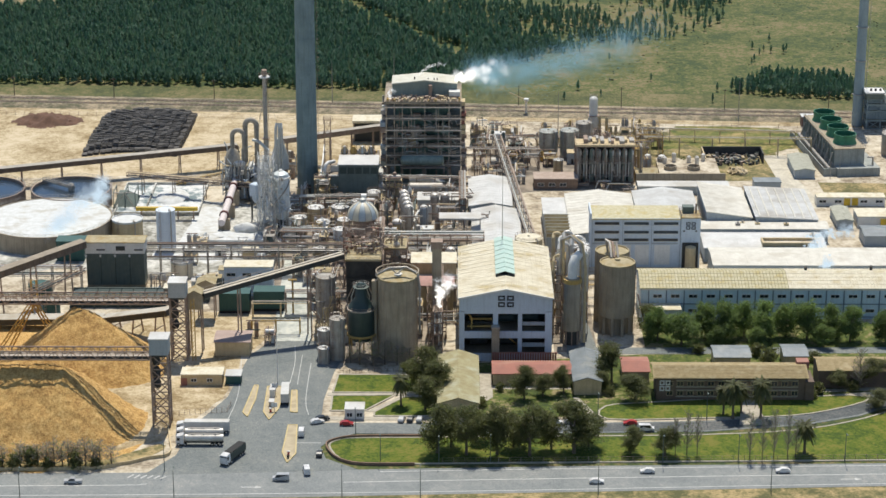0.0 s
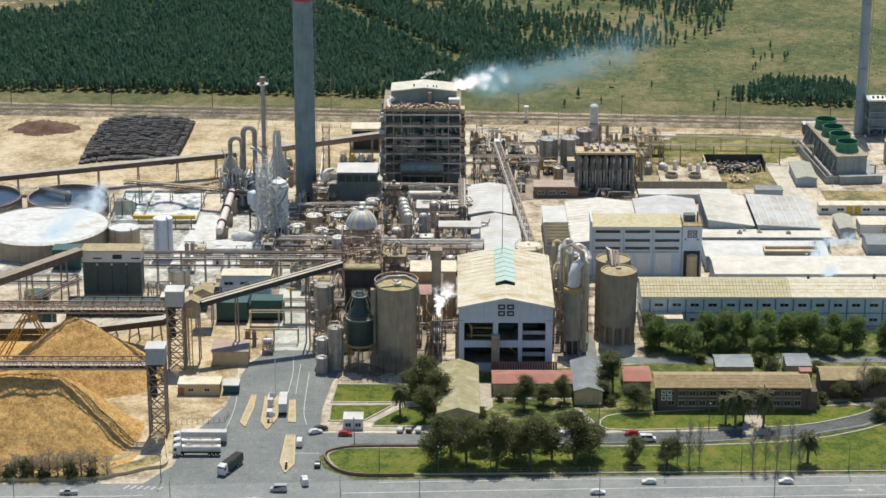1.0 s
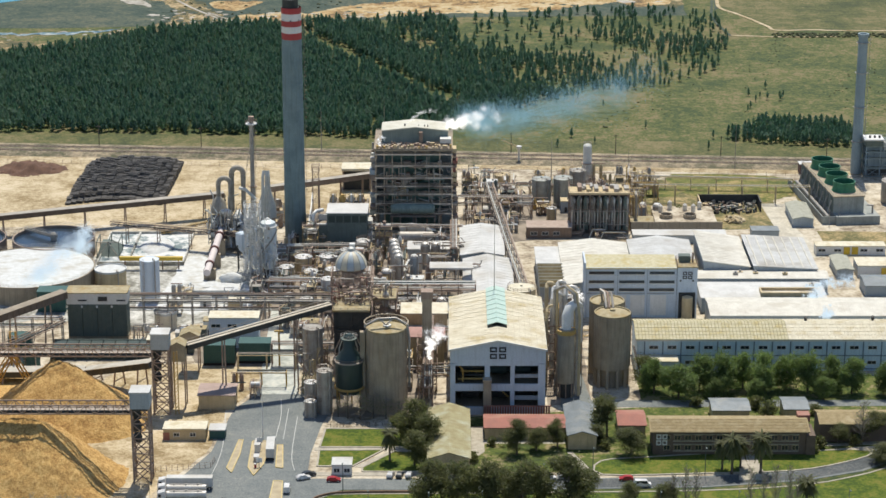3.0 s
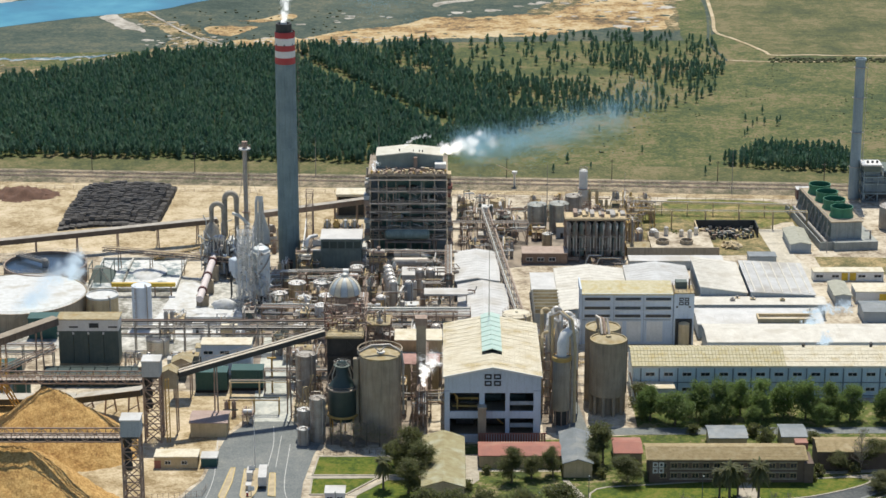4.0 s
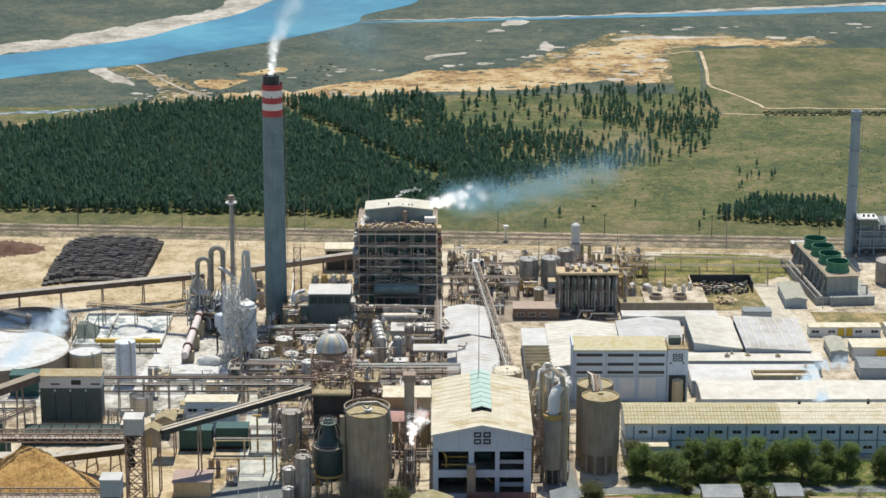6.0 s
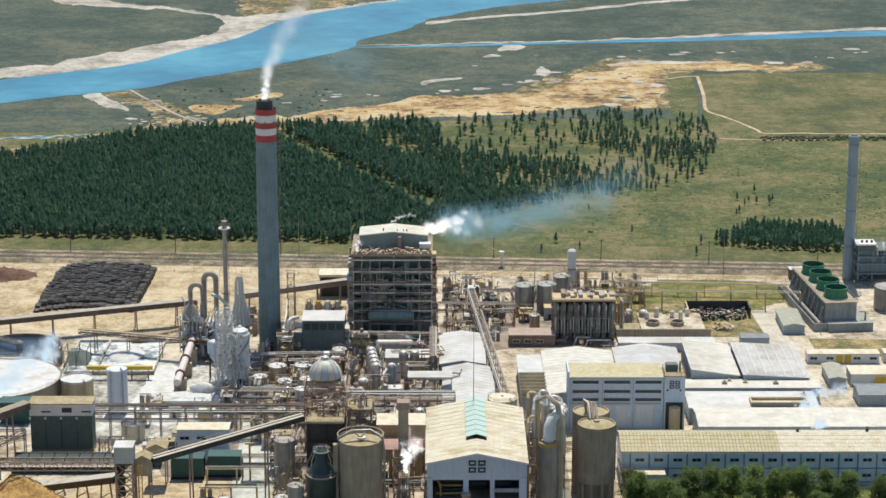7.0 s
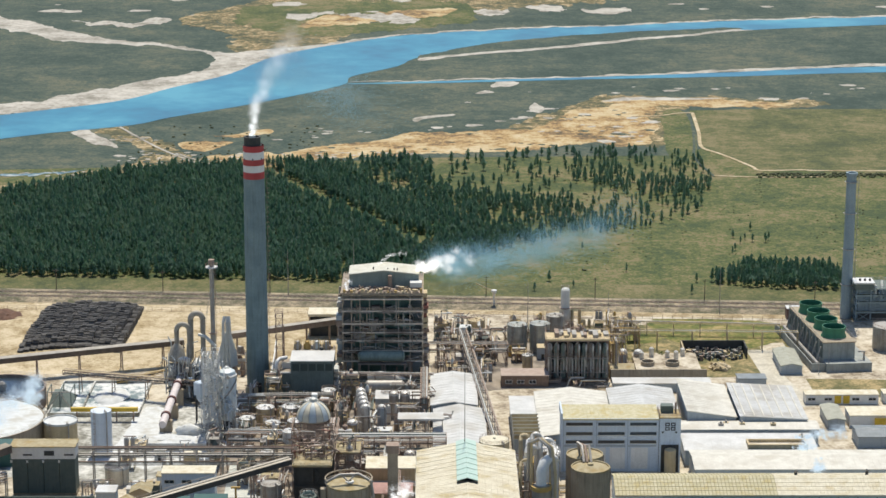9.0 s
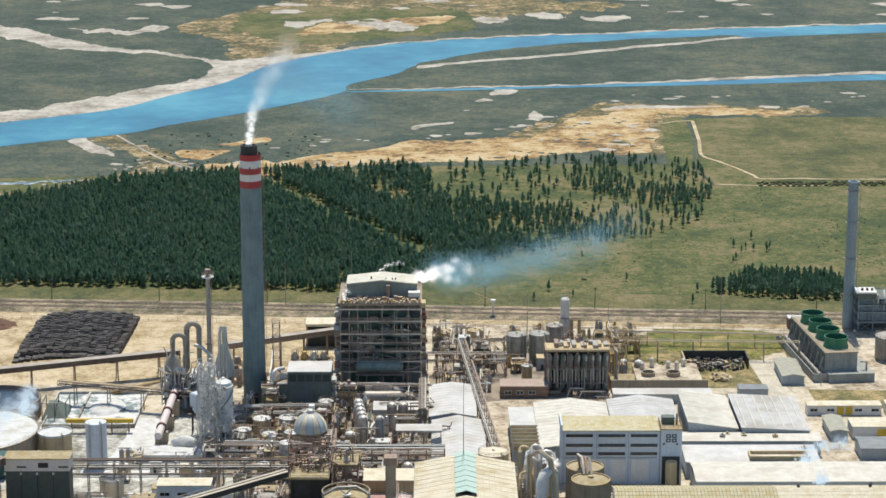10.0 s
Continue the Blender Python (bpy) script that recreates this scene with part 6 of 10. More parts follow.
for k in range(30):
    x, y, z = rng.uniform(-5.5, 5.5), rng.uniform(-4, -1.5), rng.uniform(0.2, 9)
    part("pipe", Shape().tube([(x, y, z), (x, y, z + rng.uniform(3, 10)), (x + rng.uniform(-2.5, 2.5), y + 1, z + rng.uniform(4, 11))], rng.uniform(0.1, 0.32), 7), rng.choice((SOOTY, IVORY, WHITE, SILVER, RUST, STEEL)), feed)
for k in range(12):
    x, z = rng.uniform(-4.5, 4), 13.8
    part("roof_pipe", Shape().tube([(x, rng.uniform(1, 9), z), (x, 5, z + rng.uniform(2, 7)), (x + rng.uniform(-2, 4), 6, z + rng.uniform(3, 8))], rng.uniform(0.12, 0.4), 7), rng.choice((SOOTY, SOOTY, IVORY, STEEL)), feed)


def loop(x, y, z, w, h, r, material, label):
    """An upside-down U of duct."""
    ob = thing("loop_duct", x, y, 0, 0, label, "duct", "loop ducts")
    pts = [(-w / 2, 0, z)] + [(-w / 2 * math.cos(a), 0, h - w / 2 + w / 2 * math.sin(a)) for a in (math.pi * i / 10 for i in range(11))] + [(w / 2, 0, z)]
    part("duct", Shape().tube(pts, r, 14), material, ob)
    for sx in (-1, 1):
        part("flange", Shape().lathe(sx * w / 2, 0, [(r + 0.25, z + 3), (r + 0.25, z + 3.4)], 14), RUST, ob)
        part("support", Shape().bar((sx * w / 2, 0, 0), (sx * w / 2, 0, z), 0.9), RUST, ob)
    return ob


rng = random.Random(88)
for k in range(90):
    x, y, z = rng.uniform(-5, 13.5), rng.uniform(-5.5, -0.5), rng.uniform(0.4, 15.5) * rng.uniform(0.5, 1)
    if k % 3:
        part("pipe", Shape().tube([(x, y, z), (x, y, z + rng.uniform(1.5, 6)), (x + rng.uniform(-2.5, 2.5), y + 0.6, z + rng.uniform(2, 6.5))], rng.uniform(0.1, 0.3), 6), rng.choice((IVORY, WHITE, SILVER, WHITE, BLUEWALL, STEEL, DARK)), feed)
    else:
        part("wall_machine", Shape().box(x, y, z, x + rng.uniform(0.6, 1.8), y + rng.uniform(0.6, 1.4), z + rng.uniform(0.4, 1.6)), rng.choice((WHITE, IVORY, FOAM, DARK, BLUEWALL, STEEL)), feed)
hop = thing("lime_hopper", -24.4, 835, 0, 0, "pale blue grey lime hopper on dark legs", "hopper")
part("bin", Shape().lathe(0, 0, [(0.7, 7.4), (2.4, 10.2), (2.4, 14.6), (1.9, 15.0)], 4), BLUEWALL, hop)
for sx in (-1.6, 1.6):
    for sy in (-1.6, 1.6):
        part("leg", Shape().bar((sx, sy, 0), (sx, sy, 10.4), 0.35), DARK, hop)
part("chute", Shape().bar((0.6, 0, 14.2), (6.6, -4, 18.6), 1.1), IVORY, hop)
loop(-33.6, 866, 10, 4.6, 27.0, 0.95, SOOTY, "grey looping gas duct above the kiln house")
loop(-28.7, 868, 10, 4.4, 30.6, 1.05, SOOTY, "tall grey looping gas duct above the kiln house")
sep = thing("gas_separator", -18.6, 861, 0, 0, "pale grey tapering gas separator with twin pipes", "separator")
part("cone", Shape().lathe(1.3, 4, [(3.6, 12.0), (3.4, 16.5), (1.2, 24)], 16), IVORY, sep)
part("support", Shape().lathe(1.3, 4, [(2.6, 0), (2.6, 12)], 12), RUST, sep)
for x, q in ((-0.2, 0.9), (1.5, 0.2), (2.9, -0.6)):
    part("riser", Shape().tube([(x, -1, 6), (x + q * 0.6, -1, 29.5), (x + q, 0, 31.3)], 0.55, 12), IVORY, sep, "pale riser pipe")
part("cross_duct", Shape().tube([(-9, 2, 24), (-6.5, 1, 23.5), (-2.6, 0, 20)], 0.6, 10), IVORY, sep)
tw = thing("scrubber_tower", -16, 815, 0, 0, "silvery scrubber vessel wrapped in lattice scaffold", "scrubber")
part("vessel", Shape().lathe(2.6, 3, [(1.6, 6.5), (3.3, 10), (3.3, 22.6), (2.8, 24.2), (1.2, 25.2)], 22), mat("pale_blue_vessel", (0.58, 0.65, 0.67), (0.66, 0.71, 0.72), 0.5, 0.1, size=3, streak=0.3), tw, "blue grey steel vessel")
part("skirt", Shape().lathe(2.6, 3, [(1.6, 0), (1.6, 6.6)], 18), DARK, tw)
part("spiral_stair", Shape().tube([(2.6 + 3.6 * math.cos(-2.8 + 0.28 * i), 3 + 3.6 * math.sin(-2.8 + 0.28 * i), 11 + 1.2 * i) for i in range(10)], 0.28, 6), STEEL, tw)
steel_frame(tw, (-5.4, -3.6, -1.8, 0), (-1, 1.5, 4), tuple(0.1 + 2.8 * i for i in range(12)), WHITE, w=0.24, deck=None)
for k in range(11):
    part("stair_flight", Shape().bar((-4.4 if k % 2 else 0, -1.4, 0.1 + 2.8 * k), (0 if k % 2 else -4.4, -1.4, 2.9 + 2.8 * k), 0.6, 0.12), IVORY, tw)
rng = random.Random(3)
for k in range(120):
    x, z = rng.uniform(-6.2, 6.4), rng.uniform(0.3, 11) if k % 3 else rng.uniform(9, 30)
    if z > 12:
        x = rng.uniform(-6.2, 3.4)
    y = rng.uniform(-3.4, -1.6)
    part("pipe", Shape().tube([(x, y, z), (x + rng.uniform(-0.4, 0.4), y, z + rng.uniform(1.5, 5)), (x + rng.uniform(-2.5, 2.5), y + rng.uniform(0, 2), z + rng.uniform(1.5, 5))], rng.uniform(0.08, 0.26), 6), rng.choice((SILVER, BLUEWALL, WHITE, IVORY, WHITE, WHITE)), tw)
for k in range(14):
    x, z = rng.uniform(-5, 6), rng.uniform(0.2, 7)
    part("platform", Shape().box(x - 1.2, -3.2, z, x + 1.2, -1.4, z + 0.15), rng.choice((IVORY, STEEL, RUST)), tw)
part("lid", Shape().lathe(2.6, 3, [(3.5, 22.4), (3.5, 22.9), (2.2, 24.0), (0.6, 25.8)], 20), FOAM, tw, "lime crusted vessel lid")
for k in range(26):
    a, z = rng.uniform(-3.0, 0.2), rng.uniform(8, 23)
    part("vessel_fitting", Shape().box(2.6 + 3.3 * math.cos(a) - 0.3, 3 + 3.3 * math.sin(a) - 0.3, z, 2.6 + 3.3 * math.cos(a) + 0.4, 3 + 3.3 * math.sin(a) + 0.3, z + rng.uniform(0.3, 1.3)), rng.choice((WHITE, IVORY, STEEL, BLUEWALL)), tw)
for k in range(60):
    x, y, z = rng.uniform(-7, 9), rng.uniform(-9, -2), rng.uniform(0.2, 7.5)
    if k % 2:
        part("ground_pipe", Shape().tube([(x, y, 0.2), (x, y, z), (x + rng.uniform(-3, 3), y + rng.uniform(-1, 1), z)], rng.uniform(0.1, 0.28), 6), rng.choice((WHITE, IVORY, SILVER, STEEL)), tw)
    else:
        part("ground_unit", Shape().box(x, y, 0, x + rng.uniform(0.8, 2.0), y + rng.uniform(0.8, 1.8), z * 0.5 + 0.4), rng.choice((WHITE, FOAM, IVORY, BLUEWALL, DARK)), tw)
for x, y, z, r in ((5.8, -3, 0.6, 2.6), (2.5, -5, 0.4, 2.0), (8.2, 2, 0.4, 2.2), (-6, -4, 0.4, 2.4)):
    solid("lime_spill", Shape().blob(-16 + x, 815 + y, z * 0.3, r * 1.5, r, z + 1.0, 0.2, 12, rng), FOAM, "low heap of spilt white lime", "lime heap")
LIMEWALL = mat("limed_wall", (0.50, 0.51, 0.50), (0.40, 0.42, 0.42), 0.9, size=2, streak=0.3)
lm = thing("lime_store", -30.4, 804, 0, 0, "low white lime dusted store roof", "store")
walls(lm, -10.4, 10.4, 0.4, 9, 2.2, LIMEWALL)
roof_flat(lm, -10.8, 10.8, 0, 9.4, 2.2, FOAM, thick=0.6)
for k in range(7):
    part("dust_mound", Shape().blob(-8.6 + k * 2.8, 3 + (k * 37 % 5), 2.75, 3.4, 2.6, 0.35 + 0.12 * (k % 3), 0.12, 12, random.Random(k)), FOAM, lm, "soft heap of lime dust")
part("dust_drift", Shape().blob(4, 10.4, 3.4, 5, 2.6, 2.6, 0.12, 14, random.Random(1)), FOAM, lm, "drift of white lime")
LIMED = land("limed_concrete", (18, 6, 1.8), (1.2, 1.1, 1.0), ((0.2, (0.15, 0.145, 0.12)), (0.8, (0.62, 0.61, 0.56)), (0.4, (0.28, 0.275, 0.24)), (0.54, (0.41, 0.405, 0.365))))
CRUST = land("crusted_lime_water", (11, 4, 1.4), (1.4, 1.2, 0.9), ((0.28, (0.16, 0.21, 0.22)), (0.75, (0.66, 0.67, 0.65)), (0.44, (0.33, 0.37, 0.37)), (0.52, (0.55, 0.565, 0.55))))
# slaker basin, white with lime, and the yellow pipe
bas = thing("settling_basin", -63.5, 849, 0, 0, "lime whitened concrete settling basin with dark partition", "basin")
part("floor", Shape().box(-16, -8, 0, 16, 30, 0.6), CRUST, bas)
for b in ((-16.4, -8.4, -16, 30), (16, -8.4, 16.4, 30), (-16, -8.4, 16, -8), (-16, 29.6, 16, 30), (-5, -8, -4.4, 30)):
    part("basin_wall", Shape().box(b[0], b[1], 0, b[2], b[3], 1.5), LIMED, bas)
part("lime_bank", Shape().blob(4, 13, 0.6, 6.5, 9, 1.6, 0.12, 16, random.Random(2)), FOAM, bas)
part("lime_bank", Shape().blob(0, -3, 0.6, 6, 4, 1.4, 0.2, 14, random.Random(4)), FOAM, bas)
part("dark_hopper", Shape().add([(-18, 0, 0), (-8.4, 0, 0), (-8.4, 16, 0), (-18, 16, 0), (-16.4, 5, 4.6), (-13.4, 5, 4.6), (-13.4, 10, 4.6), (-16.4, 10, 4.6)], [(3, 2, 1, 0), (4, 5, 6, 7), (0, 1, 5, 4), (1, 2, 6, 5), (2, 3, 7, 6), (3, 0, 4, 7)]), SLATE, bas, "dark grey sloping hopper")
for x in (-17.4, -13, -9):
    part("hopper_frame", Shape().bar((x, -0.6, 0), (x, -0.6, 7), 0.3).bar((x, -0.6, 6.8), (x, 9, 6.8), 0.3).bar((x, 9, 0.6), (x, 9, 7), 0.3), SLATE, bas)
part("hopper_beam", Shape().bar((-17.4, -0.6, 6.8), (-9, -0.6, 6.8), 0.3).bar((-17.4, -0.6, 0.4), (-13, -0.6, 6.6), 0.22).bar((-13, -0.6, 6.6), (-9, -0.6, 0.4), 0.22), STEEL, bas)
yp = thing("yellow_pipe", -70.5, 836, 0, 0, "thick yellow pipe on low stands", "pipe")
part("pipe", Shape().tube([(0, 0, 4.4), (23.6, 0, 4.4)], 0.9, 12), mat("yellow_pipe_paint", (0.70, 0.48, 0.05), rough=0.5), yp)
for x in (2, 9, 16, 22):
    part("stand", Shape().bar((x, 0, 0), (x, 0, 3.6), 0.5), RUST, yp)
sheet("lime_apron", [(-160, 780), (-90, 776), (-18, 780), (-14, 815), (-16, 850), (-44, 858), (-90, 852), (-160, 850)], 0.10, LIMED, "concrete ground whitened by lime dust", "yard", smooth_edge=3, ragged=0.6)
sheet("lime_apron", [(-58, 792), (-22, 790), (-20, 812), (-36, 822), (-38, 850), (-46, 850), (-50, 815)], 0.14, FOAM, "ground thick with white lime", "yard", smooth_edge=3, ragged=0.5)
# dirt and the shade below the pipe bridge, both in one dark sheet
sheet("dirty_apron", [(-32, 738), (8, 738), (10, 772), (-10, 778), (-30, 776)], 0.08, GRIMESHADE, "stained concrete apron with painted shade under the pipe bridge", "yard", smooth_edge=3)

# ---- effluent tanks ----
def clarifier(x, y, r, h, surface, label, bridge=True, foam=False):
    ob = thing("clarifier_tank", x, y, 0, 0, label, "clarifier", "clarifier tanks")
    part("wall", Shape().lathe(0, 0, [(r, 0), (r, h), (r - 0.5, h), (r - 0.5, h - 1.4)], 64, top=False), CONC if foam else RUST, ob)
    part("liquid", Shape().lathe(0, 0, [(r - 0.55, h - 1.6), (r - 0.55, h - (0.25 if foam else 1.2))], 64), surface, ob)
    if bridge:
        t = Shape()
        for k in (-0.7, 0.7):
            t.bar((-r, k, h + 0.3), (r * 0.1, k, h + 0.3), 0.25, 0.7)
            handrail(t, [(-r, k, h + 0.6), (r * 0.1, k, h + 0.6)])
        part("walkway", t, STEEL, ob)
        part("centre_drive", Shape().lathe(0, 0, [(1.2, h - 1.4), (1.2, h + 1.2), (0.5, h + 2)], 14), STEEL, ob)
        ob.rotation_euler = (0, 0, radians(-38))
    t = Shape()
    ring_rail(t, r + 0.1, h, 48)
    part("handrail", t, STEEL, ob)
    return ob


clarifier(-101, 818, 24, 7, FOAM, "large round clarifier brimming with white foam", False, True)
clarifier(-98, 854, 15.6, 7, BASIN, "round clarifier of dark blue water with walkway")
clarifier(-132, 853, 16, 7, BASIN, "round clarifier of dark blue water with walkway")
tank("brown_tank", -71, 816, 5.7, 6.8, CREAM, "rim", "squat cream brown tank with white top", "tank", roof_material=FOAM, rail=False)
tank("white_tank", -54.6, 801, 3.5, 15.6, mat("pale_blue_tank_paint", (0.64, 0.70, 0.76), (0.58, 0.64, 0.70), 0.6, size=3, streak=0.15), "flat", "tall pale blue white cylindrical tank", "tank", rail=False, roof_material=WHITE)
shedp = thing("sludge_press", -77, 793, 0, 0, "rusty sludge press under pipes", "machine")
rng = random.Random(8)
for k in range(8):
    x, y = rng.uniform(-4, 4), rng.uniform(-3, 3)
    part("casing", Shape().box(x, y, 0, x + rng.uniform(1, 3), y + rng.uniform(1, 2.5), rng.uniform(2, 6)), rng.choice((CREAM, RUST, YELLOWSTEEL, STEEL)), shedp)
# ---- dark digester block ----
dk = thing("chip_bin_block", -67.4, 760, 0, 0, "dark grey ribbed chip bins under a white clad top", "bin block")
for i in range(4):
    x0 = -10.2 + i * 5.1
    part("bin", Shape().box(x0 + 0.08, 0, 1.2, x0 + 5.02, 7, 12.8), SLATE, dk, "dark grey steel bin")
    part("lug", Shape().box(x0 - 0.3, -0.3, 11.6, x0 + 0.3, 0, 12.4), WHITE, dk)
t = Shape()
for i in range(40):
    t.bar((-10 + i * 0.51, -0.03, 1.3), (-10 + i * 0.51, -0.03, 12.6), 0.12)
tagged(part("bin_rib", t, SLATE, dk), kind="stuff")
part("base", Shape().box(-10.2, 0.5, 0, 10.2, 6.8, 1.2), CONC, dk)
walls(dk, -10.3, 10.3, -0.1, 7.1, 16.8, WHITE, z0=12.8)
roof_flat(dk, -10.4, 10.4, -0.3, 7.3, 16.8, ROOFTAN, ribs=1.7)
for x0, x1 in ((-6.4, -3.4), (0.4, 3.6), (6.8, 9.8)):
    part("louvre", Shape().box(x0, -0.22, 14.0, x1, -0.12, 14.5 if x0 != 0.4 else 15.6), DARK, dk)
t = Shape()
for i in range(9):
    t.box(-8 + i * 2, 1, 11.8, -7 + i * 2, 2, 12.7)
teal = thing("teal_shed", -88, 788, 0, 0, "dark teal ribbed shed beside the chip bins", "shed")
walls(teal, -5.0, 5.0, 0, 6.5, 7.4, TEAL)
roof_flat(teal, -5.0, 5.0, 0, 6.5, 7.4, TEAL, ribs=1.2)
# ---- evaporators and tall tanks behind ----
evap = thing("evaporator_block", 111.5, 881, 0, 0, "dark steel evaporator frame with rows of upright vessels", "evaporator")
steel_frame(evap, tuple(-11.4 + i * 3.8 for i in range(7)), (0, 7, 14), (0.2, 5, 10, 16.0), RUST, w=0.35, deck=None)
part("roof_deck", Shape().box(-12, -0.6, 16.2, 12, 8.6, 16.8), CREAM, evap, "ochre dusty top deck")
for i in range(9):
    x = -10.4 + i * 2.6
    part("vessel", Shape().lathe(x, 2.4, [(1.0, 1), (1.0, 13.2), (0.7, 14.2), (0.3, 14.6)], 14), BOILERDARK if i % 3 else STEEL, evap, "grey green upright vessel")
    part("bend", Shape().tube([(x + 0.5, 1.2, 13.2), (x + 0.5, 0.2, 14.5), (x + 0.5, -0.8, 14.2), (x + 0.5, -1.1, 13.0), (x + 0.5, -1.1, 3.4 + (i * 3) % 4)], 0.34, 8), SILVER if i > 3 else STEEL, evap)
for i in range(20):
    x = -10.8 + i * 1.12
    part("tube_drop", Shape().tube([(x, -1.2, 10.2 - (i * 5) % 3), (x, -1.2, 2.0 + (i * 7) % 4)], 0.17, 6), (SILVER, STEEL, IVORY)[i % 3], evap)
for z in (4.2, 9.6):
    part("front_walk", Shape().box(-11.6, -2.0, z, 11.6, -1.4, z + 0.15), BEAM, evap)
part("dark_core", Shape().box(-11, 4.5, 0.5, 11, 13, 14.8), DARK, evap)
rng = random.Random(21)
for i in range(16):
    x = rng.uniform(-10, 10)
    part("roof_machine", Shape().box(x, rng.uniform(1, 6), 16.8, x + rng.uniform(0.7, 2), 8, 16.8 + rng.uniform(0.6, 2)), rng.choice((RUST, STEEL, DARK, CREAM)), evap)
for x, h in ((90.4, 9.6), (99.2, 10.0)):
    tank("liquor_tank", x, 922, 3.9, h + 1.0, mat("streaked_steel_tank", (0.52, 0.53, 0.48), (0.36, 0.37, 0.33), 0.4, 0.25, size=2.2, streak=0.5), "cone", "tall grey steel liquor tank", "tank", "liquor tanks", rail=True)
tank("liquor_tank", 105.5, 930, 3.4, 12, STEEL, "cone", "tall grey steel liquor tank", "tank", "liquor tanks")
tank("small_tank", 93.4, 895, 2.0, 6.3, CREAM, "cone", "small ochre stained tank with white top", "tank", roof_material=WHITE)
bb = hall("brick_switch_house", 83, 100.4, 875, 884, 4.2, 4.2, "x", mat("pinkish_tan_felt", (0.44, 0.35, 0.29), (0.36, 0.28, 0.23), 0.9, size=2), mat("brown_render", (0.27, 0.19, 0.14), rough=0.9, size=2, streak=0.3), "brown switch house with pale flat roof")
windows(bb, [-6, -1.6, 2.8], 1.4, -4.5, 2.4, 1.2)
wt = thing("water_tower", 111, 955, 0, 0, "white upright tank on a grey drum base", "water tower")
part("drum", Shape().lathe(0, 0, [(2.4, 0), (2.4, 6.0), (1.6, 8)], 20), SILVER, wt)
part("vessel", Shape().lathe(0, 0, [(1.8, 8), (1.8, 15.6), (1.2, 16.2)], 20), WHITE, wt, "white upper tank")
t = Shape()
ring_rail(t, 1.7, 16, 12)
part("handrail", t, STEEL, wt)
part("walkway", Shape().lathe(0, 0, [(1.7, 7.8), (2.6, 8), (2.6, 8.2), (1.7, 8.2)], 20), RUST, wt)
# windsock-like pale post with arm beyond the fence
ws = thing("loading_spout", 83, 985, 0, 0, "cream spout post with slanting arm beside the railway", "spout")
part("post", Shape().lathe(0, 0, [(0.4, 0), (0.45, 5.5), (1.2, 6.4), (1.2, 7.2)], 10), WHITE, ws)
part("arm", Shape().bar((-1, 0, 7.0), (-7.5, 0, 10.0), 0.35), CREAM, ws)

# ---- warehouses with white roofs ----
ROOFW2 = mat("grey_white_sheet_roof", (0.56, 0.57, 0.56), (0.46, 0.46, 0.44), 0.6, size=5, fine=0.8, dirt=(0.32, 0.29, 0.24), dirt_amount=0.7)
ROOFW3 = mat("warm_white_sheet_roof", (0.65, 0.63, 0.555), (0.55, 0.525, 0.455), 0.6, size=3, fine=0.6, dirt=(0.40, 0.36, 0.28), dirt_amount=0.5)


def white_shed(x0, x1, y0, y1, eave, ridge, axis, label, m=None, ribs=2.2):
    return hall("warehouse", x0, x1, y0, y1, eave, ridge, axis, m or ROOFWHITE, GREYWALL, label, "warehouse", ribs, "white roofed warehouses")


white_shed(57, 73, 832, 868, 7, 8.2, "y", "grey-walled shed with white sheet roof", ribs=3)
white_shed(58, 75.5, 789, 830, 6.2, 8.0, "y", "grey-walled shed with white sheet roof", ribs=3)
white_shed(94, 119, 797, 846, 7.4, 9.0, "y", "large store with weathered white roof", ROOFW3, 3.2)
saw = thing("sawtooth_shed", 89.6, 797, 0, 0, "white shed with a stepped sawtooth rooflights", "warehouse")
walls(saw, -4.6, 4.3, 0, 46, 6.4, GREYWALL)
for i in range(7):
    y0 = i * 3.7
    tooth = part("sawtooth", Shape().add([(-4.8, y0, 8.2), (4.4, y0, 8.2), (4.4, y0 + 3.6, 6.4), (-4.8, y0 + 3.6, 6.4), (4.4, y0, 6.4), (-4.8, y0, 6.4)], [(0, 1, 2, 3), (1, 0, 5, 4), (1, 4, 2), (0, 3, 5)]), ROOFW3, saw, "pale sawtooth roof bay")
    part("rooflight", Shape().box(-4.6, y0 - 0.12, 6.7, 4.2, y0 - 0.02, 7.9), ROOFTAN, tooth, "tan upright rooflight")
roof_flat(saw, -4.8, 4.4, 25.5, 46, 6.6, ROOFWHITE)
white_shed(120.5, 143.5, 822, 854, 6.0, 7.6, "y", "store with weathered white roof", ROOFW2, 2.6)


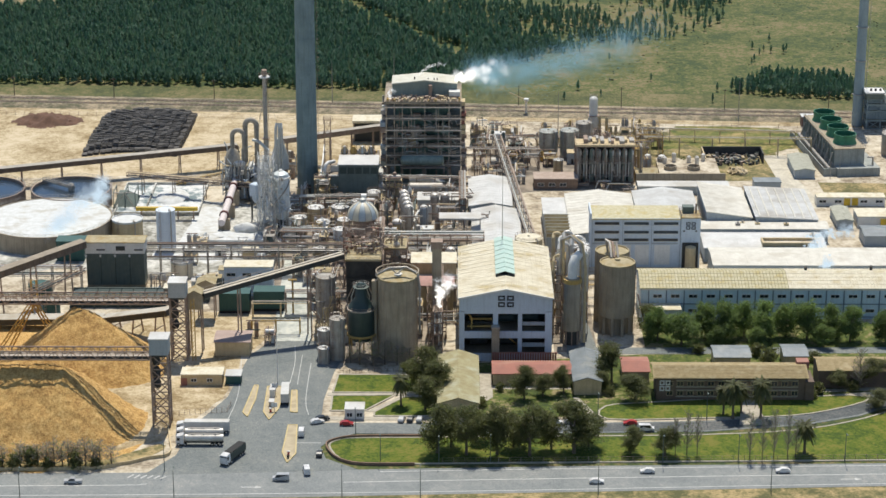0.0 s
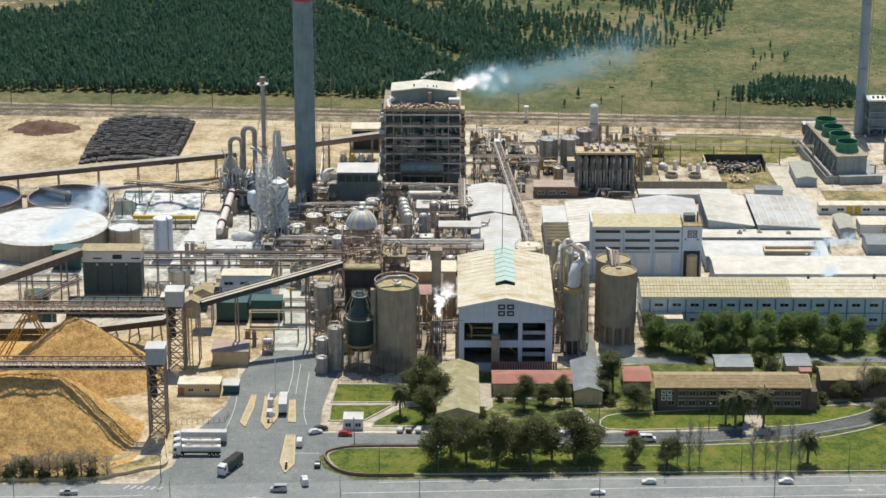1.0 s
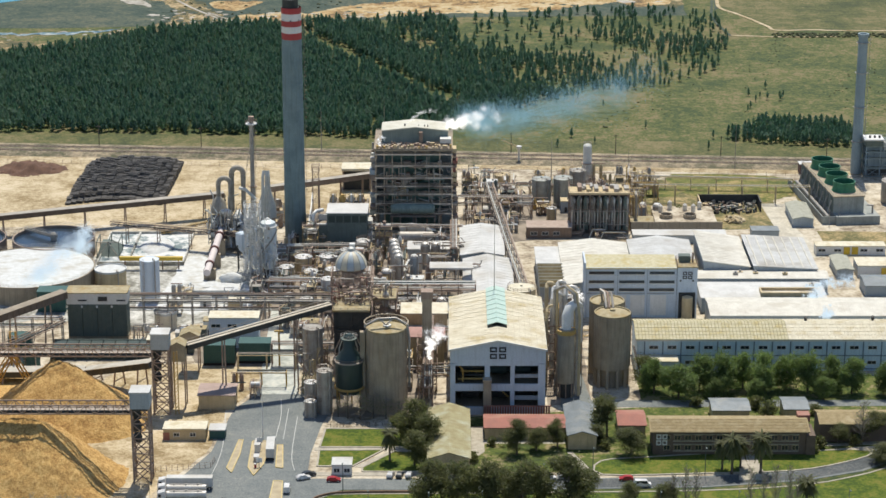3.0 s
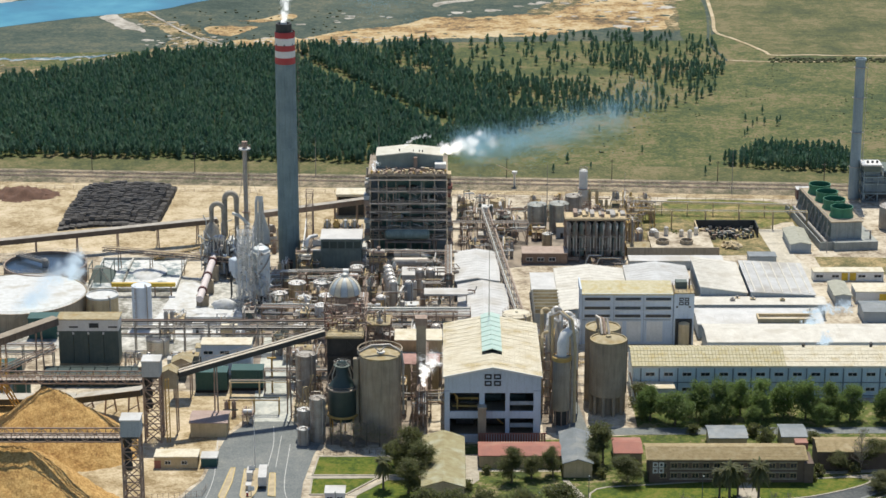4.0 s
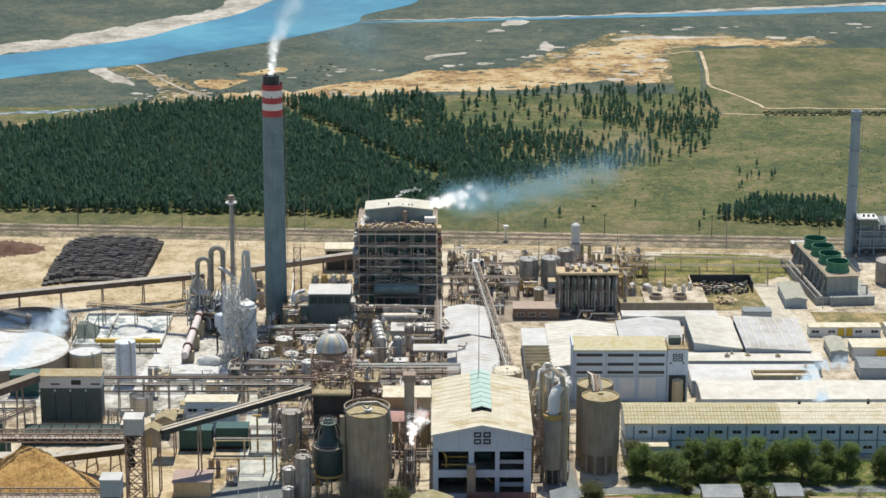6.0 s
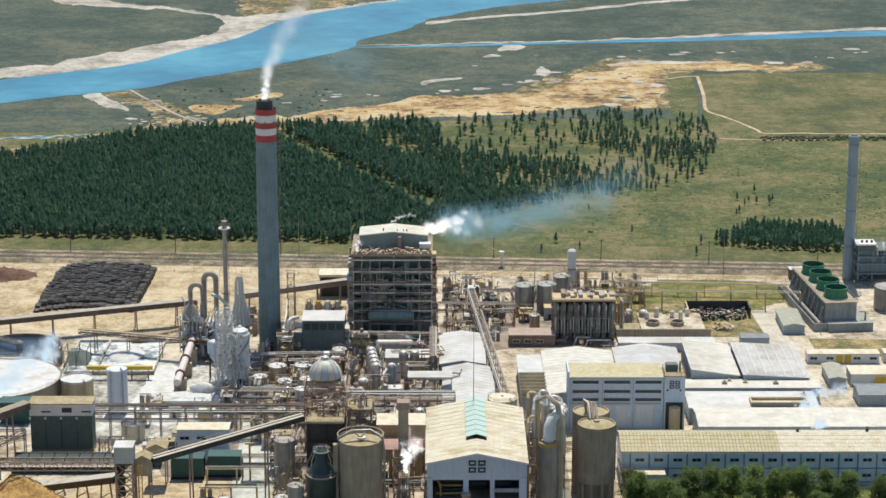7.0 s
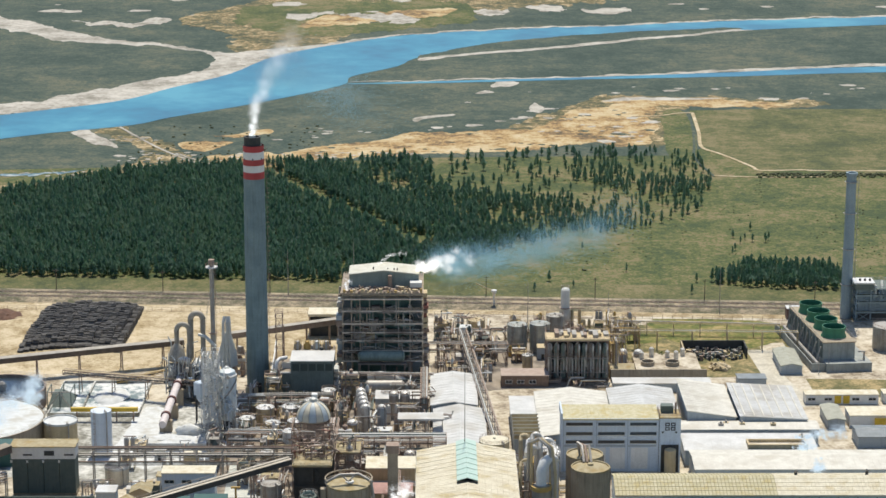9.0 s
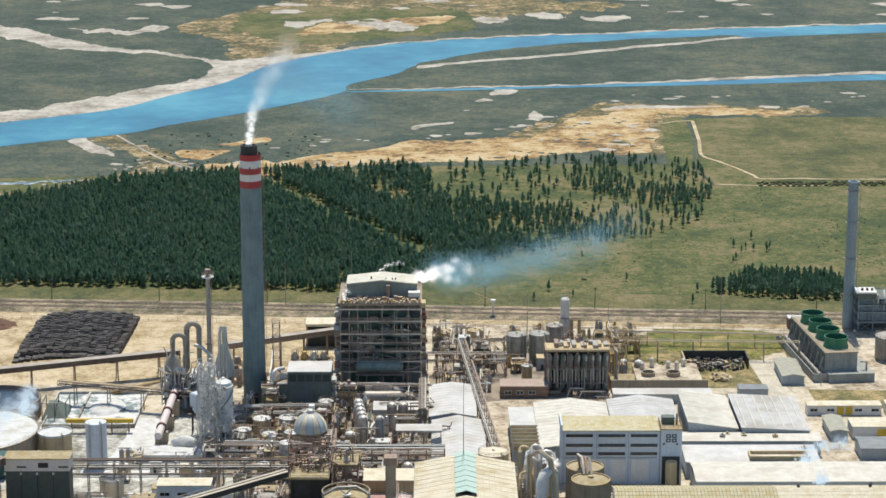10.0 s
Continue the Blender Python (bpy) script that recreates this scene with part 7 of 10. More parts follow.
def lean_shed(x0, x1, y0, y1, high, low, label, m):
    """A store under one slope that falls to the east."""
    ob = thing("warehouse", (x0 + x1) / 2, (y0 + y1) / 2, 0, 0, label, "warehouse", "white roofed warehouses")
    w, d = (x1 - x0) / 2, (y1 - y0) / 2
    for n, b in (("west", (-w, -d, -w + 0.3, d, high)), ("east", (w - 0.3, -d, w, d, low)), ("south", (-w + 0.3, -d, w - 0.3, -d + 0.3, low)), ("north", (-w + 0.3, d - 0.3, w - 0.3, d, low))):
        part("wall", Shape().box(b[0], b[1], 0, b[2], b[3], b[4]), GREYWALL, ob)
    for y in (-d, d):
        part("gable", Shape().add([(-w, y - 0.1, low), (w, y - 0.1, low), (-w, y - 0.1, high), (-w, y + 0.1, low), (w, y + 0.1, low), (-w, y + 0.1, high)], [(0, 1, 2), (5, 4, 3), (0, 2, 5, 3), (1, 4, 5, 2)]), GREYWALL, ob)
    a = [(-w - 0.4, -d - 0.4, high), (w + 0.4, -d - 0.4, low), (w + 0.4, d + 0.4, low), (-w - 0.4, d + 0.4, high)]
    roof = part("roof", Shape().add(a + [(x, y, z + 0.25) for x, y, z in a], [(3, 2, 1, 0), (4, 5, 6, 7), (0, 1, 5, 4), (1, 2, 6, 5), (2, 3, 7, 6), (3, 0, 4, 7)]), m, ob)
    t = Shape()
    for i in range(int(d)):
        y = -d + 2.0 * i
        t.bar((-w, y, high + 0.27), (w, y, low + 0.27), 0.14, 0.06)
    tagged(part("sheet_rib", t, m, roof), kind="stuff")
    return ob


lean_shed(146, 162.8, 819.5, 856, 9.0, 6.6, "store under one long white slope", ROOFW3)
rs = lean_shed(164, 187, 816.5, 854, 8.0, 6.8, "store with broadly ribbed white roof", ROOFW2)
for k in range(7):
    x = -10 + k * 3.3
    part("batten", Shape().bar((x, -18, 8.3 - (x + 11.5) * 1.2 / 23), (x, 18, 8.3 - (x + 11.5) * 1.2 / 23), 0.45, 0.3), ROOFW3, rs)
white_shed(143, 190, 810, 819, 5.4, 6.2, "x", "long low store with pale roof", ROOFW3, 3)
white_shed(142, 186, 789, 806, 5.2, 6.0, "x", "long low store with white roof", None, 3)
white_shed(143, 240, 767.5, 786, 6.2, 7.4, "x", "long low store with cream white roof", ROOFW3, 2.0)
white_shed(124, 160, 868.5, 875.5, 3.2, 3.2, "x", "low store with white flat roof", ribs=4)
gap = thing("roof_well", 173, 789.5, 5.6, 0, "sunken roof well with cream parapets", "roof well")
part("well_floor", Shape().box(-9.4, 0.6, 0, 9.4, 5.4, 0.5), YARD, gap)
for b in ((-10, 0, -9.4, 6), (9.4, 0, 10, 6), (-9.4, 0, 9.4, 0.6), (-9.4, 5.4, 9.4, 6)):
    part("parapet", Shape().box(b[0], b[1], 0, b[2], b[3], 1.5), CREAM, gap)
cp = hall("cooling_pump_house", 134, 158, 883.5, 906, 3.4, 3.4, "x", YARD, CREAM, "low building with white roof and round fans")
for x in (-7.4, 2.0):
    fan_ = part("fan_ring", Shape().lathe(x, -4, [(2.6, 3.6), (2.6, 5.2), (2.2, 5.2), (2.2, 3.9)], 22), CONC, cp, "round roof fan")
    part("fan_blades", Shape().box(x - 2.1, -4.2, 4.3, x + 2.1, -3.8, 4.4).box(x - 0.2, -6.1, 4.3, x + 0.2, -1.9, 4.4), DARK, fan_)
for x, y, h in ((-9, 4, 2.4), (-5, 7, 3.2), (1, 6, 2.2), (4, 3, 3.0), (7, 8, 2.6)):
    part("roof_tank", Shape().lathe(x, y, [(0.9, 3.7), (0.9, 3.7 + h), (0.3, 4.2 + h)], 12), SILVER, cp)
solid("screen_wall", Shape().box(124, 881.8, 0, 160, 882.4, 4.6), CONC, "long weathered concrete screen wall before the pump house", "wall")
hall("tan_hut", 124.5, 133, 886, 893, 3.4, 4.2, "x", ROOFTAN, mat("terracotta_render", (0.40, 0.24, 0.15), rough=0.9), "terracotta hut with tan roof")
bay = thing("scrap_bay", 167, 906, 0, 0, "walled scrap bay full of dark scrap", "scrap bay")
part("back_wall", Shape().box(-12.5, 15, 0, 12, 15.6, 4.2), DARK, bay)
part("side_wall", Shape().box(-12.9, -1, 0, -12.4, 15.6, 4.2), CREAM, bay)
part("side_wall", Shape().box(11.6, 5, 0, 12.1, 15.6, 4.2), DARK, bay)
rng = random.Random(31)
for i in range(150):
    x, y = rng.uniform(-11.5, 10), rng.uniform(1, 14)
    part("scrap_piece", Shape().box(x, y, 0.1, x + rng.uniform(0.4, 1.5), y + rng.uniform(0.4, 1.4), rng.uniform(0.5, 2.2)), rng.choice((DARK, DARK, SLATE, RUST, CREAM, STEEL)), bay)
sandh = solid("sand_mound", Shape().blob(166.7, 898, 0.1, 3.6, 4.4, 1.9, 0.3, 18, random.Random(5)), SAND, "small heap of ochre sand", "heap")
hall("blue_container_office", 170.5, 181, 873, 879, 3.6, 3.6, "x", ROOFGREY, GREYWALL, "grey blue container office")
hall("gate_hut", 189, 197, 890, 912, 3.4, 4.2, "y", mat("grey_green_sheet_roof", (0.44, 0.44, 0.36), (0.36, 0.36, 0.29), 0.8, size=2, fine=0.4), GREYWALL, "low shed with grey green roof beside the cooling tower", ribs=1.2)
for k, (x0, x1, y0) in enumerate(((192.5, 219, 854), (221, 248, 855))):
    p = hall("portable_offices", x0, x1, y0, y0 + 5.5, 3.5, 3.5, "x", ROOFPALE, WHITE, "row of white portable offices with yellow panels")
    windows(p, [-11, -5, 5, 11], 1.5, -2.75, 2.6, 1.0)
    for x in (-1.5, 1.6):
        part("yellow_panel", Shape().box(x - 1.2, -2.87, 0.3, x + 1.2, -2.77, 3.3), mat("yellow_panel_paint", (0.72, 0.48, 0.04), rough=0.6), p)
hall("portable_store", 196, 202, 826, 843, 3.4, 4.0, "y", mat("grey_green_sheet_roof", (0.44, 0.44, 0.36), (0.36, 0.36, 0.29), 0.8, size=2, fine=0.4), GREYWALL, "grey roofed store shed", ribs=1.3)
q = hall("portable_store", 204, 219, 828, 838, 4.2, 4.2, "x", ROOFPALE, WHITE, "white portable store with yellow panel")
part("yellow_panel", Shape().box(1, -6.12, 0.3, 5, -6.02, 3.8), mat("yellow_panel_paint", (0.72, 0.48, 0.04), rough=0.6), q)
hall("portable_store", 203, 232, 806, 818, 4.0, 5.0, "x", ROOFGREY, GREYWALL, "long grey roofed store shed", ribs=1.3)
# ---- cooling tower and far chimney ----
COOL = mat("grey_green_concrete", (0.37, 0.385, 0.36), (0.29, 0.31, 0.29), 0.9, size=3, fine=0.5, streak=0.4)
ct = thing("cooling_tower", 212.6, 893, 0, 6.0, "grey concrete cooling tower with green fan stacks", "cooling tower")
part("basin", Shape().box(-6.0, 0, 0, 11.6, 58, 3.4), COOL, ct, "low concrete basin")
part("casing", Shape().box(-6.2, 5.2, 3.4, 6.2, 55, 10.0), COOL, ct, "grey cooling cell casing")
part("top_deck", Shape().box(-6.5, 4.9, 10.0, 6.5, 55.3, 10.45), CONC, ct)
part("side_trench", Shape().box(-11.4, 2, 0, -11.0, 58, 3.2), COOL, ct, "low side wall of the cold water trench")
part("trench_floor", Shape().box(-11.0, 2, 0, -6.0, 58, 0.5), DARK, ct)
part("trench_end", Shape().box(-11.4, 1.6, 0, -6.0, 2.0, 3.2), COOL, ct)
for i in range(11):
    lv = part("louvre", Shape().box(-6.36, 5.8 + i * 4.45, 4.0, -6.22, 9.8 + i * 4.45, 9.5), SLATE, ct, "dark louvre bay")
    part("louvre_post", Shape().box(-6.7, 9.85 + i * 4.45, 3.4, -6.2, 10.2 + i * 4.45, 10.0), COOL, lv)
t = Shape()
handrail(t, [(-6.5, 4.9, 10.45), (6.5, 4.9, 10.45), (6.5, 55.3, 10.45), (-6.5, 55.3, 10.45), (-6.5, 4.9, 10.45)], 1.2, 2.0)
part("handrail", t, STEEL, ct)
for i in range(4):
    cy = 13.4 + i * 11.2
    fs = part("fan_cylinder", Shape().lathe(0, cy, [(4.9, 10.45), (4.3, 12.0), (4.5, 14.4), (4.2, 14.4), (4.0, 12.0), (4.4, 10.7)], 30, top=False), GREENFAN, ct, "green fan cylinder")
    part("fan_blade", Shape().box(-3.9, cy - 0.3, 12.0, 3.9, cy + 0.3, 12.15).box(-0.3, cy - 3.7, 12.0, 0.3, cy + 3.7, 12.15), DARK, fs)
    part("fan_floor", Shape().lathe(0, cy, [(3.9, 10.5), (3.9, 10.6)], 24), DARK, fs)
part("side_pipe", Shape().tube([(-8.6, 3, 2.6), (-8.6, 54, 2.6)], 0.7, 10), STEEL, ct)
for i in range(8):
    part("riser", Shape().tube([(-8.6, 6 + i * 6.4, 2.6), (-7.0, 6 + i * 6.4, 8.6)], 0.3, 8), STEEL, ct)
for x, y, h in ((-9.6, -2, 7), (-5.0, 1.0, 9)):
    part("lamp_post", Shape().lathe(x, y, [(0.15, 0), (0.1, h)], 8), STEEL, ct)
part("front_pipe", Shape().tube([(7.4, 5, 6.6), (9.6, 4.4, 6.6), (9.6, 4.4, 3.4)], 0.45, 8), STEEL, ct)
far = thing("far_chimney", 227, 968, 0, 0, "slender grey blue chimney with ladder", "chimney")
part("shaft", Shape().lathe(0, 0, [(2.35, 0), (2.1, 30), (1.95, 60.4)], 24, top=False), PALECONC, far)
part("rim", Shape().lathe(0, 0, [(2.35, 60.0), (2.35, 61), (1.7, 61), (1.7, 60)], 24), PALECONC, far)
for z in (14, 29, 44, 57):
    part("hoop", Shape().lathe(0, 0, [(2.5, z), (2.75, z + 0.2), (2.5, z + 0.4)], 24, top=False), STEEL, far)
t = Shape()
ladder(t, 2.9, -0.4, 0, 60, 1, 0)
part("ladder", t, STEEL, far)
pb = thing("power_boiler", 236, 962, 0, 0, "blue grey steel power boiler with white top cabin", "boiler house")
steel_frame(pb, (-6, 0, 8), (0, 7, 14), (0.2, 4, 8, 11, 13.6), PALECONC, w=0.5, deck=SLATE)
part("casing", Shape().box(-5, 1.2, 0.5, 7, 13, 13), PALECONC, pb, "blue grey casing")
for k in range(5):
    part("casing_column", Shape().box(-5 + k * 2.9, 0.7, 0, -3.9 + k * 2.9, 1.2, 11.5), PALECONC, pb)
# dark box before the casing, painted as the shade of an open base
part("base_recess", Shape().box(-5, 0.4, 0, 7, 0.68, 3.2), DARK, pb)
part("top_cabin", Shape().box(-6.6, -1.5, 13.8, 0.6, 5, 16.4), SLATE, pb)
part("cabin_roof", Shape().box(-7.4, -2.2, 16.4, 0.9, 6, 17.0), WHITE, pb, "white cabin roof")
for k in range(3):
    part("roof_vent", Shape().lathe(-4.6 + k * 2.0, 1.2, [(0.5, 17), (0.5, 17.9)], 8), DARK, pb)
rng = random.Random(31)
for k in range(26):
    x, z = rng.uniform(1, 9), rng.uniform(10, 15)
    part("duct", Shape().tube([(x, rng.uniform(-1, 5), z - 3), (x, rng.uniform(-1, 5), z), (x + rng.uniform(-2, 2), 5, z + 0.8)], rng.uniform(0.15, 0.5), 7), rng.choice((STEEL, IVORY, PALECONC, DARK)), pb)
tank("far_tank", 236, 925, 6, 9, STEEL, "cone", "grey steel storage tank", "tank")
hall("rail_signal_hut", 202.6, 209.6, 966, 971, 4.2, 4.2, "x", ROOFWHITE, mat("brown_cladding", (0.2, 0.12, 0.1), rough=0.8), "brown hut with white roof by the railway")
# ---- wood chip piles under the stackers ----
def pile(name, x0, x1, y0, y1, step, height, material, label, category="heap", keep=0.05):
    nx, ny = int((x1 - x0) / step), int((y1 - y0) / step)
    s = Shape()
    for j in range(ny + 1):
        for i in range(nx + 1):
            x, y = x0 + (x1 - x0) * i / nx, y0 + (y1 - y0) * j / ny
            s.v.append((x, y, height(x, y)))
    for j in range(ny):
        for i in range(nx):
            q = (j * (nx + 1) + i, j * (nx + 1) + i + 1, (j + 1) * (nx + 1) + i + 1, (j + 1) * (nx + 1) + i)
            if max(s.v[k][2] for k in q) > keep - 0.3:
                s.f.append(q)
    return solid(name, s, material, label, category, smooth=True)


def rough_noise(x, y, k):
    return noise.noise(Vector((x * k, y * k, 3.7)))


def chip_front(x, y):
    dx = max(0.0, x + 67 + 1.5 * rough_noise(0, y, 0.1))
    d = math.hypot(dx, y - 641)
    z = 19.0 + 0.8 * rough_noise(x, 0, 0.13) - 0.80 * math.sqrt(d * d + 2.2) + 1.2
    z += 0.9 * rough_noise(x, y, 0.16) + 0.45 * rough_noise(x, y, 0.55) + 0.25 * rough_noise(x, y, 1.1) + 0.12 * rough_noise(x, y, 2.3)
    return max(z, -0.3)


def chip_rear(x, y):
    # a crest that bows from the peak down to the hoist tower
    z = -1.0
    for i in range(13):
        f = i / 12
        cx, cy, top = -70.5 + 20.5 * f, 692 - 9 * f, 18.8 - 0.6 * f - 10.6 * f * f
        z = max(z, top - 0.80 * math.hypot(x - cx, y - cy))
    z += 0.7 * rough_noise(x, y, 0.2) + 0.45 * rough_noise(x, y, 0.55) + 0.25 * rough_noise(x, y, 1.1) + 0.12 * rough_noise(x, y, 2.3)
    low = 5.0 - 0.4 * abs(y - 690) + 2 * rough_noise(x, y, 0.12) if x < -72 else -1
    return max(z, low, -0.3)


pile("chip_mound", -150, -40, 612, 668, 0.6, chip_front, CHIPS, "long orange wood chip pile below the stacker bridge")
pile("chip_mound", -130, -41, 664, 720, 0.6, chip_rear, CHIPS, "orange wood chip pile with a bowed crest below the stacker")
sheet("chip_litter", [(-150, 608), (-60, 610), (-40, 624), (-38, 660), (-42, 700), (-60, 716), (-150, 720)], 0.06, CHIPS, "ground littered with orange chips", "yard", smooth_edge=3, ragged=0.8)
sheet("roadside_grass", [(-150, 607), (-62, 608), (-43, 613), (-34, 622), (-36, 626), (-46, 618), (-62, 613), (-150, 612)], 0.1, DRY, "dry grass below the chip pile", "grass", smooth_edge=2)
wall = Shape()
edge = curve_through([(-150, 607), (-62, 607.4), (-45, 611), (-38, 615), (-32, 618), (-33, 628), (-35, 640)], 5, closed=False)
for a, b in zip(edge, edge[1:]):
    wall.bar((*a, 0.5), (*b, 0.5), 0.35, 1.1)
solid("roadside_wall", wall, CREAM, "low cream wall round the chip yard", "wall", kind="structure")

# ---- stacker bridges with hoist houses ----
def stacker_bridge(x0, x1, y, z, label):
    """An open lattice bridge: two side trusses, a belt in the middle and a walkway along the back."""
    ob = thing("stacker_bridge", x0, y, 0, 0, label, "conveyor", "stacker bridges")
    n, l = int((x1 - x0) / 2.6), x1 - x0
    for sy in (-2.0, 2.0):
        chord = part("truss_chord", Shape().bar((0, sy, z), (l, sy, z), 0.34).bar((0, sy, z + 2.6), (l, sy, z + 2.6), 0.34), RUST, ob)
        t = Shape()
        for i in range(n):
            a, b = l * i / n, l * (i + 1) / n
            t.bar((a, sy, z), (a, sy, z + 2.6), 0.2).bar((a, sy, z + (2.6 if i % 2 else 0)), (b, sy, z + (0 if i % 2 else 2.6)), 0.18)
        tagged(part("lacing", t, RUST, chord), kind="stuff")
    belt = part("belt_deck", Shape().bar((0, -0.9, z + 0.35), (l, -0.9, z + 0.35), 1.9, 0.3), DARK, ob, "dark conveyor belt")
    part("belt_cover", Shape().bar((0, -0.9, z + 1.0), (l, -0.9, z + 1.0), 1.4, 0.12), BEAM, belt, "pale belt cover")
    part("walkway", Shape().bar((0, 3.0, z + 0.1), (l, 3.0, z + 0.1), 0.75, 0.14), BEAM, ob, "grated walkway")
    t = Shape()
    handrail(t, [(0, 3.3, z + 0.15), (l, 3.3, z + 0.15)], 1.1, 2.6, 0.1)
    part("handrail", t, YELLOWSTEEL, ob, "ochre handrail")
    t = Shape()
    for i in range(n + 1):
        t.bar((l * i / n, -2, z), (l * i / n, 3.2, z), 0.2)
    tagged(part("cross_beam", t, RUST, ob), kind="stuff")


stacker_bridge(-150, -39, 641, 21.6, "rusty lattice stacker bridge over the chip pile")
stacker_bridge(-150, -40, 694, 19.4, "ochre lattice stacker bridge over the chip pile")


def hoist_tower(x, y, top, house_h, label):
    ob = thing("hoist_tower", x, y, 0, 0, label, "hoist tower", "hoist towers")
    hh = part("hoist_house", Shape().box(-2.8, -2.9, top, 2.8, 2.9, top + house_h), GREYWALL, ob, "pale grey clad hoist house")
    part("roof", Shape().box(-3.0, -3.1, top + house_h, 3.0, 3.1, top + house_h + 0.35), ROOFWHITE, hh)
    part("dark_door", Shape().box(-2.4, -2.7, top - 0.6, 2.4, -2.5, top), DARK, hh)
    for sx in (-2.5, 2.5):
        for sy in (-2.5, 2.5):
            part("leg", Shape().bar((sx, sy, 0), (sx, sy, top), 0.5), RUST, ob)
    n = int(top / 4.2)
    for k in range(n):
        z0, z1 = top * k / n, top * (k + 1) / n
        t = Shape()
        for a, b in (((-2.5, -2.5), (2.5, -2.5)), ((2.5, -2.5), (2.5, 2.5)), ((2.5, 2.5), (-2.5, 2.5)), ((-2.5, 2.5), (-2.5, -2.5))):
            t.bar((*a, z0), (*b, z1), 0.26).bar((*b, z0), (*a, z1), 0.26).bar((*a, z1), (*b, z1), 0.3)
        tagged(part("bracing", t, RUST, ob), kind="stuff")
    for k in range(n - 1):
        part("chute", Shape().lathe(-1.2, 0, [(1.1, top - 4 - k * 3.6), (1.3, top - 2.4 - k * 3.6), (0.8, top - 1.2 - k * 3.6)], 10), DARK, ob) if k < 3 else None
    return ob


hoist_tower(-36.6, 641, 23.4, 4.9, "rusty lattice tower topped by a grey hoist house")
hoist_tower(-37.3, 694, 21.9, 4.9, "rusty lattice tower topped by a grey hoist house")
yl = thing("lift_column", -32.6, 692, 0, 0, "tall ochre steel lift column", "column")
for x in (-0.5, 0.5):
    part("post", Shape().bar((x, 0, 0), (x, 0, 21), 0.3), YELLOWSTEEL, yl)
t = Shape()
for i in range(16):
    t.bar((-0.5, 0, 0.6 + i * 1.3), (0.5, 0, 1.9 + i * 1.3), 0.14)
part("lacing", t, YELLOWSTEEL, yl)
frame_ = thing("stacker_trestle", -84, 694, 0, 0, "ochre lattice A-frame carrying the stacker bridge", "support frame")
for x0, x1, y in ((-97.5, -84.2, 699), (-94.2, -83.4, 702), (-75, -83.6, 699), (-78, -84.4, 703)):
    a, d = Vector((x0 + 84, y - 694, 0)), Vector((x1 - x0, 694 - y, 20.0))
    t = Shape()
    for o in (-0.55, 0.55):
        t.bar(a + Vector((o, 0, 0)), a + d + Vector((o, 0, 0)), 0.34)
    leg = part("leg", t, YELLOWSTEEL, frame_)
    t = Shape()
    for i in range(12):
        t.bar(a + d * (i / 12) + Vector((-0.55 if i % 2 else 0.55, 0, 0)), a + d * ((i + 1) / 12) + Vector((0.55 if i % 2 else -0.55, 0, 0)), 0.16)
    tagged(part("lacing", t, YELLOWSTEEL, leg), kind="stuff")
gantry("boom_conveyor", (-88, 698, 19.5), (-70, 712, 23.5), 1.8, 1.5, "short rising boom conveyor in rusty lattice", 0, 0.22, RUST)
cy = thing("ochre_column", -90.2, 728, 0, 0, "twin ochre columns below the feed conveyor", "column")
for x in (-0.9, 0.9):
    part("post", Shape().bar((x, 0, 0), (x, 0, 14.6), 0.6), YELLOWSTEEL, cy)
part("tie", Shape().bar((-0.9, 0, 8), (0.9, 0, 8), 0.4), YELLOWSTEEL, cy)


def gallery(name, points, width, height, label, roof, side, leg_every=12.0, category="conveyor"):
    """A closed conveyor gallery along points with a low roof and trestles."""
    ob = thing(name, points[0][0], points[0][1], 0, 0, label, category)
    o = Vector((points[0][0], points[0][1], 0))
    for p, q in zip(points, points[1:]):
        p, q = Vector(p) - o, Vector(q) - o
        d = q - p
        f = Vector((d.x, d.y, 0)).normalized()
        s = Vector((-f.y, f.x, 0)) * width / 2
        part("gallery_box", Shape().bar(p + Vector((0, 0, height / 2)), q + Vector((0, 0, height / 2)), width, height), side, ob)
        part("roof_sheet", Shape().bar(p + Vector((0, 0, height + 0.12)), q + Vector((0, 0, height + 0.12)), width * 1.15, 0.16), roof, ob)
        t = Shape()
        for i in range(int(d.length / 2.4) + 1):
            c = p + d * (i * 2.4 / d.length)
            for k in (1.03, -1.03):
                t.bar(c + s * k, c + s * k + Vector((0, 0, height)), 0.14)
        tagged(part("side_stiffener", t, side, ob), kind="stuff")
        n = int(d.length / leg_every)
        for i in range(n + 1):
            c = p + d * ((i + 0.5) / (n + 1))
            if c.z > 1.5:
                t = Shape()
                for k in (1, -1):
                    t.bar((c.x + s.x * k * 1.4, c.y + s.y * k * 1.4, 0), c + s * k * 0.9, 0.4)
                t.bar((c.x + s.x * 1.2, c.y + s.y * 1.2, c.z * 0.5), (c.x - s.x * 1.2, c.y - s.y * 1.2, c.z * 0.5), 0.25)
                part("trestle", t, RUST, ob)
    return ob


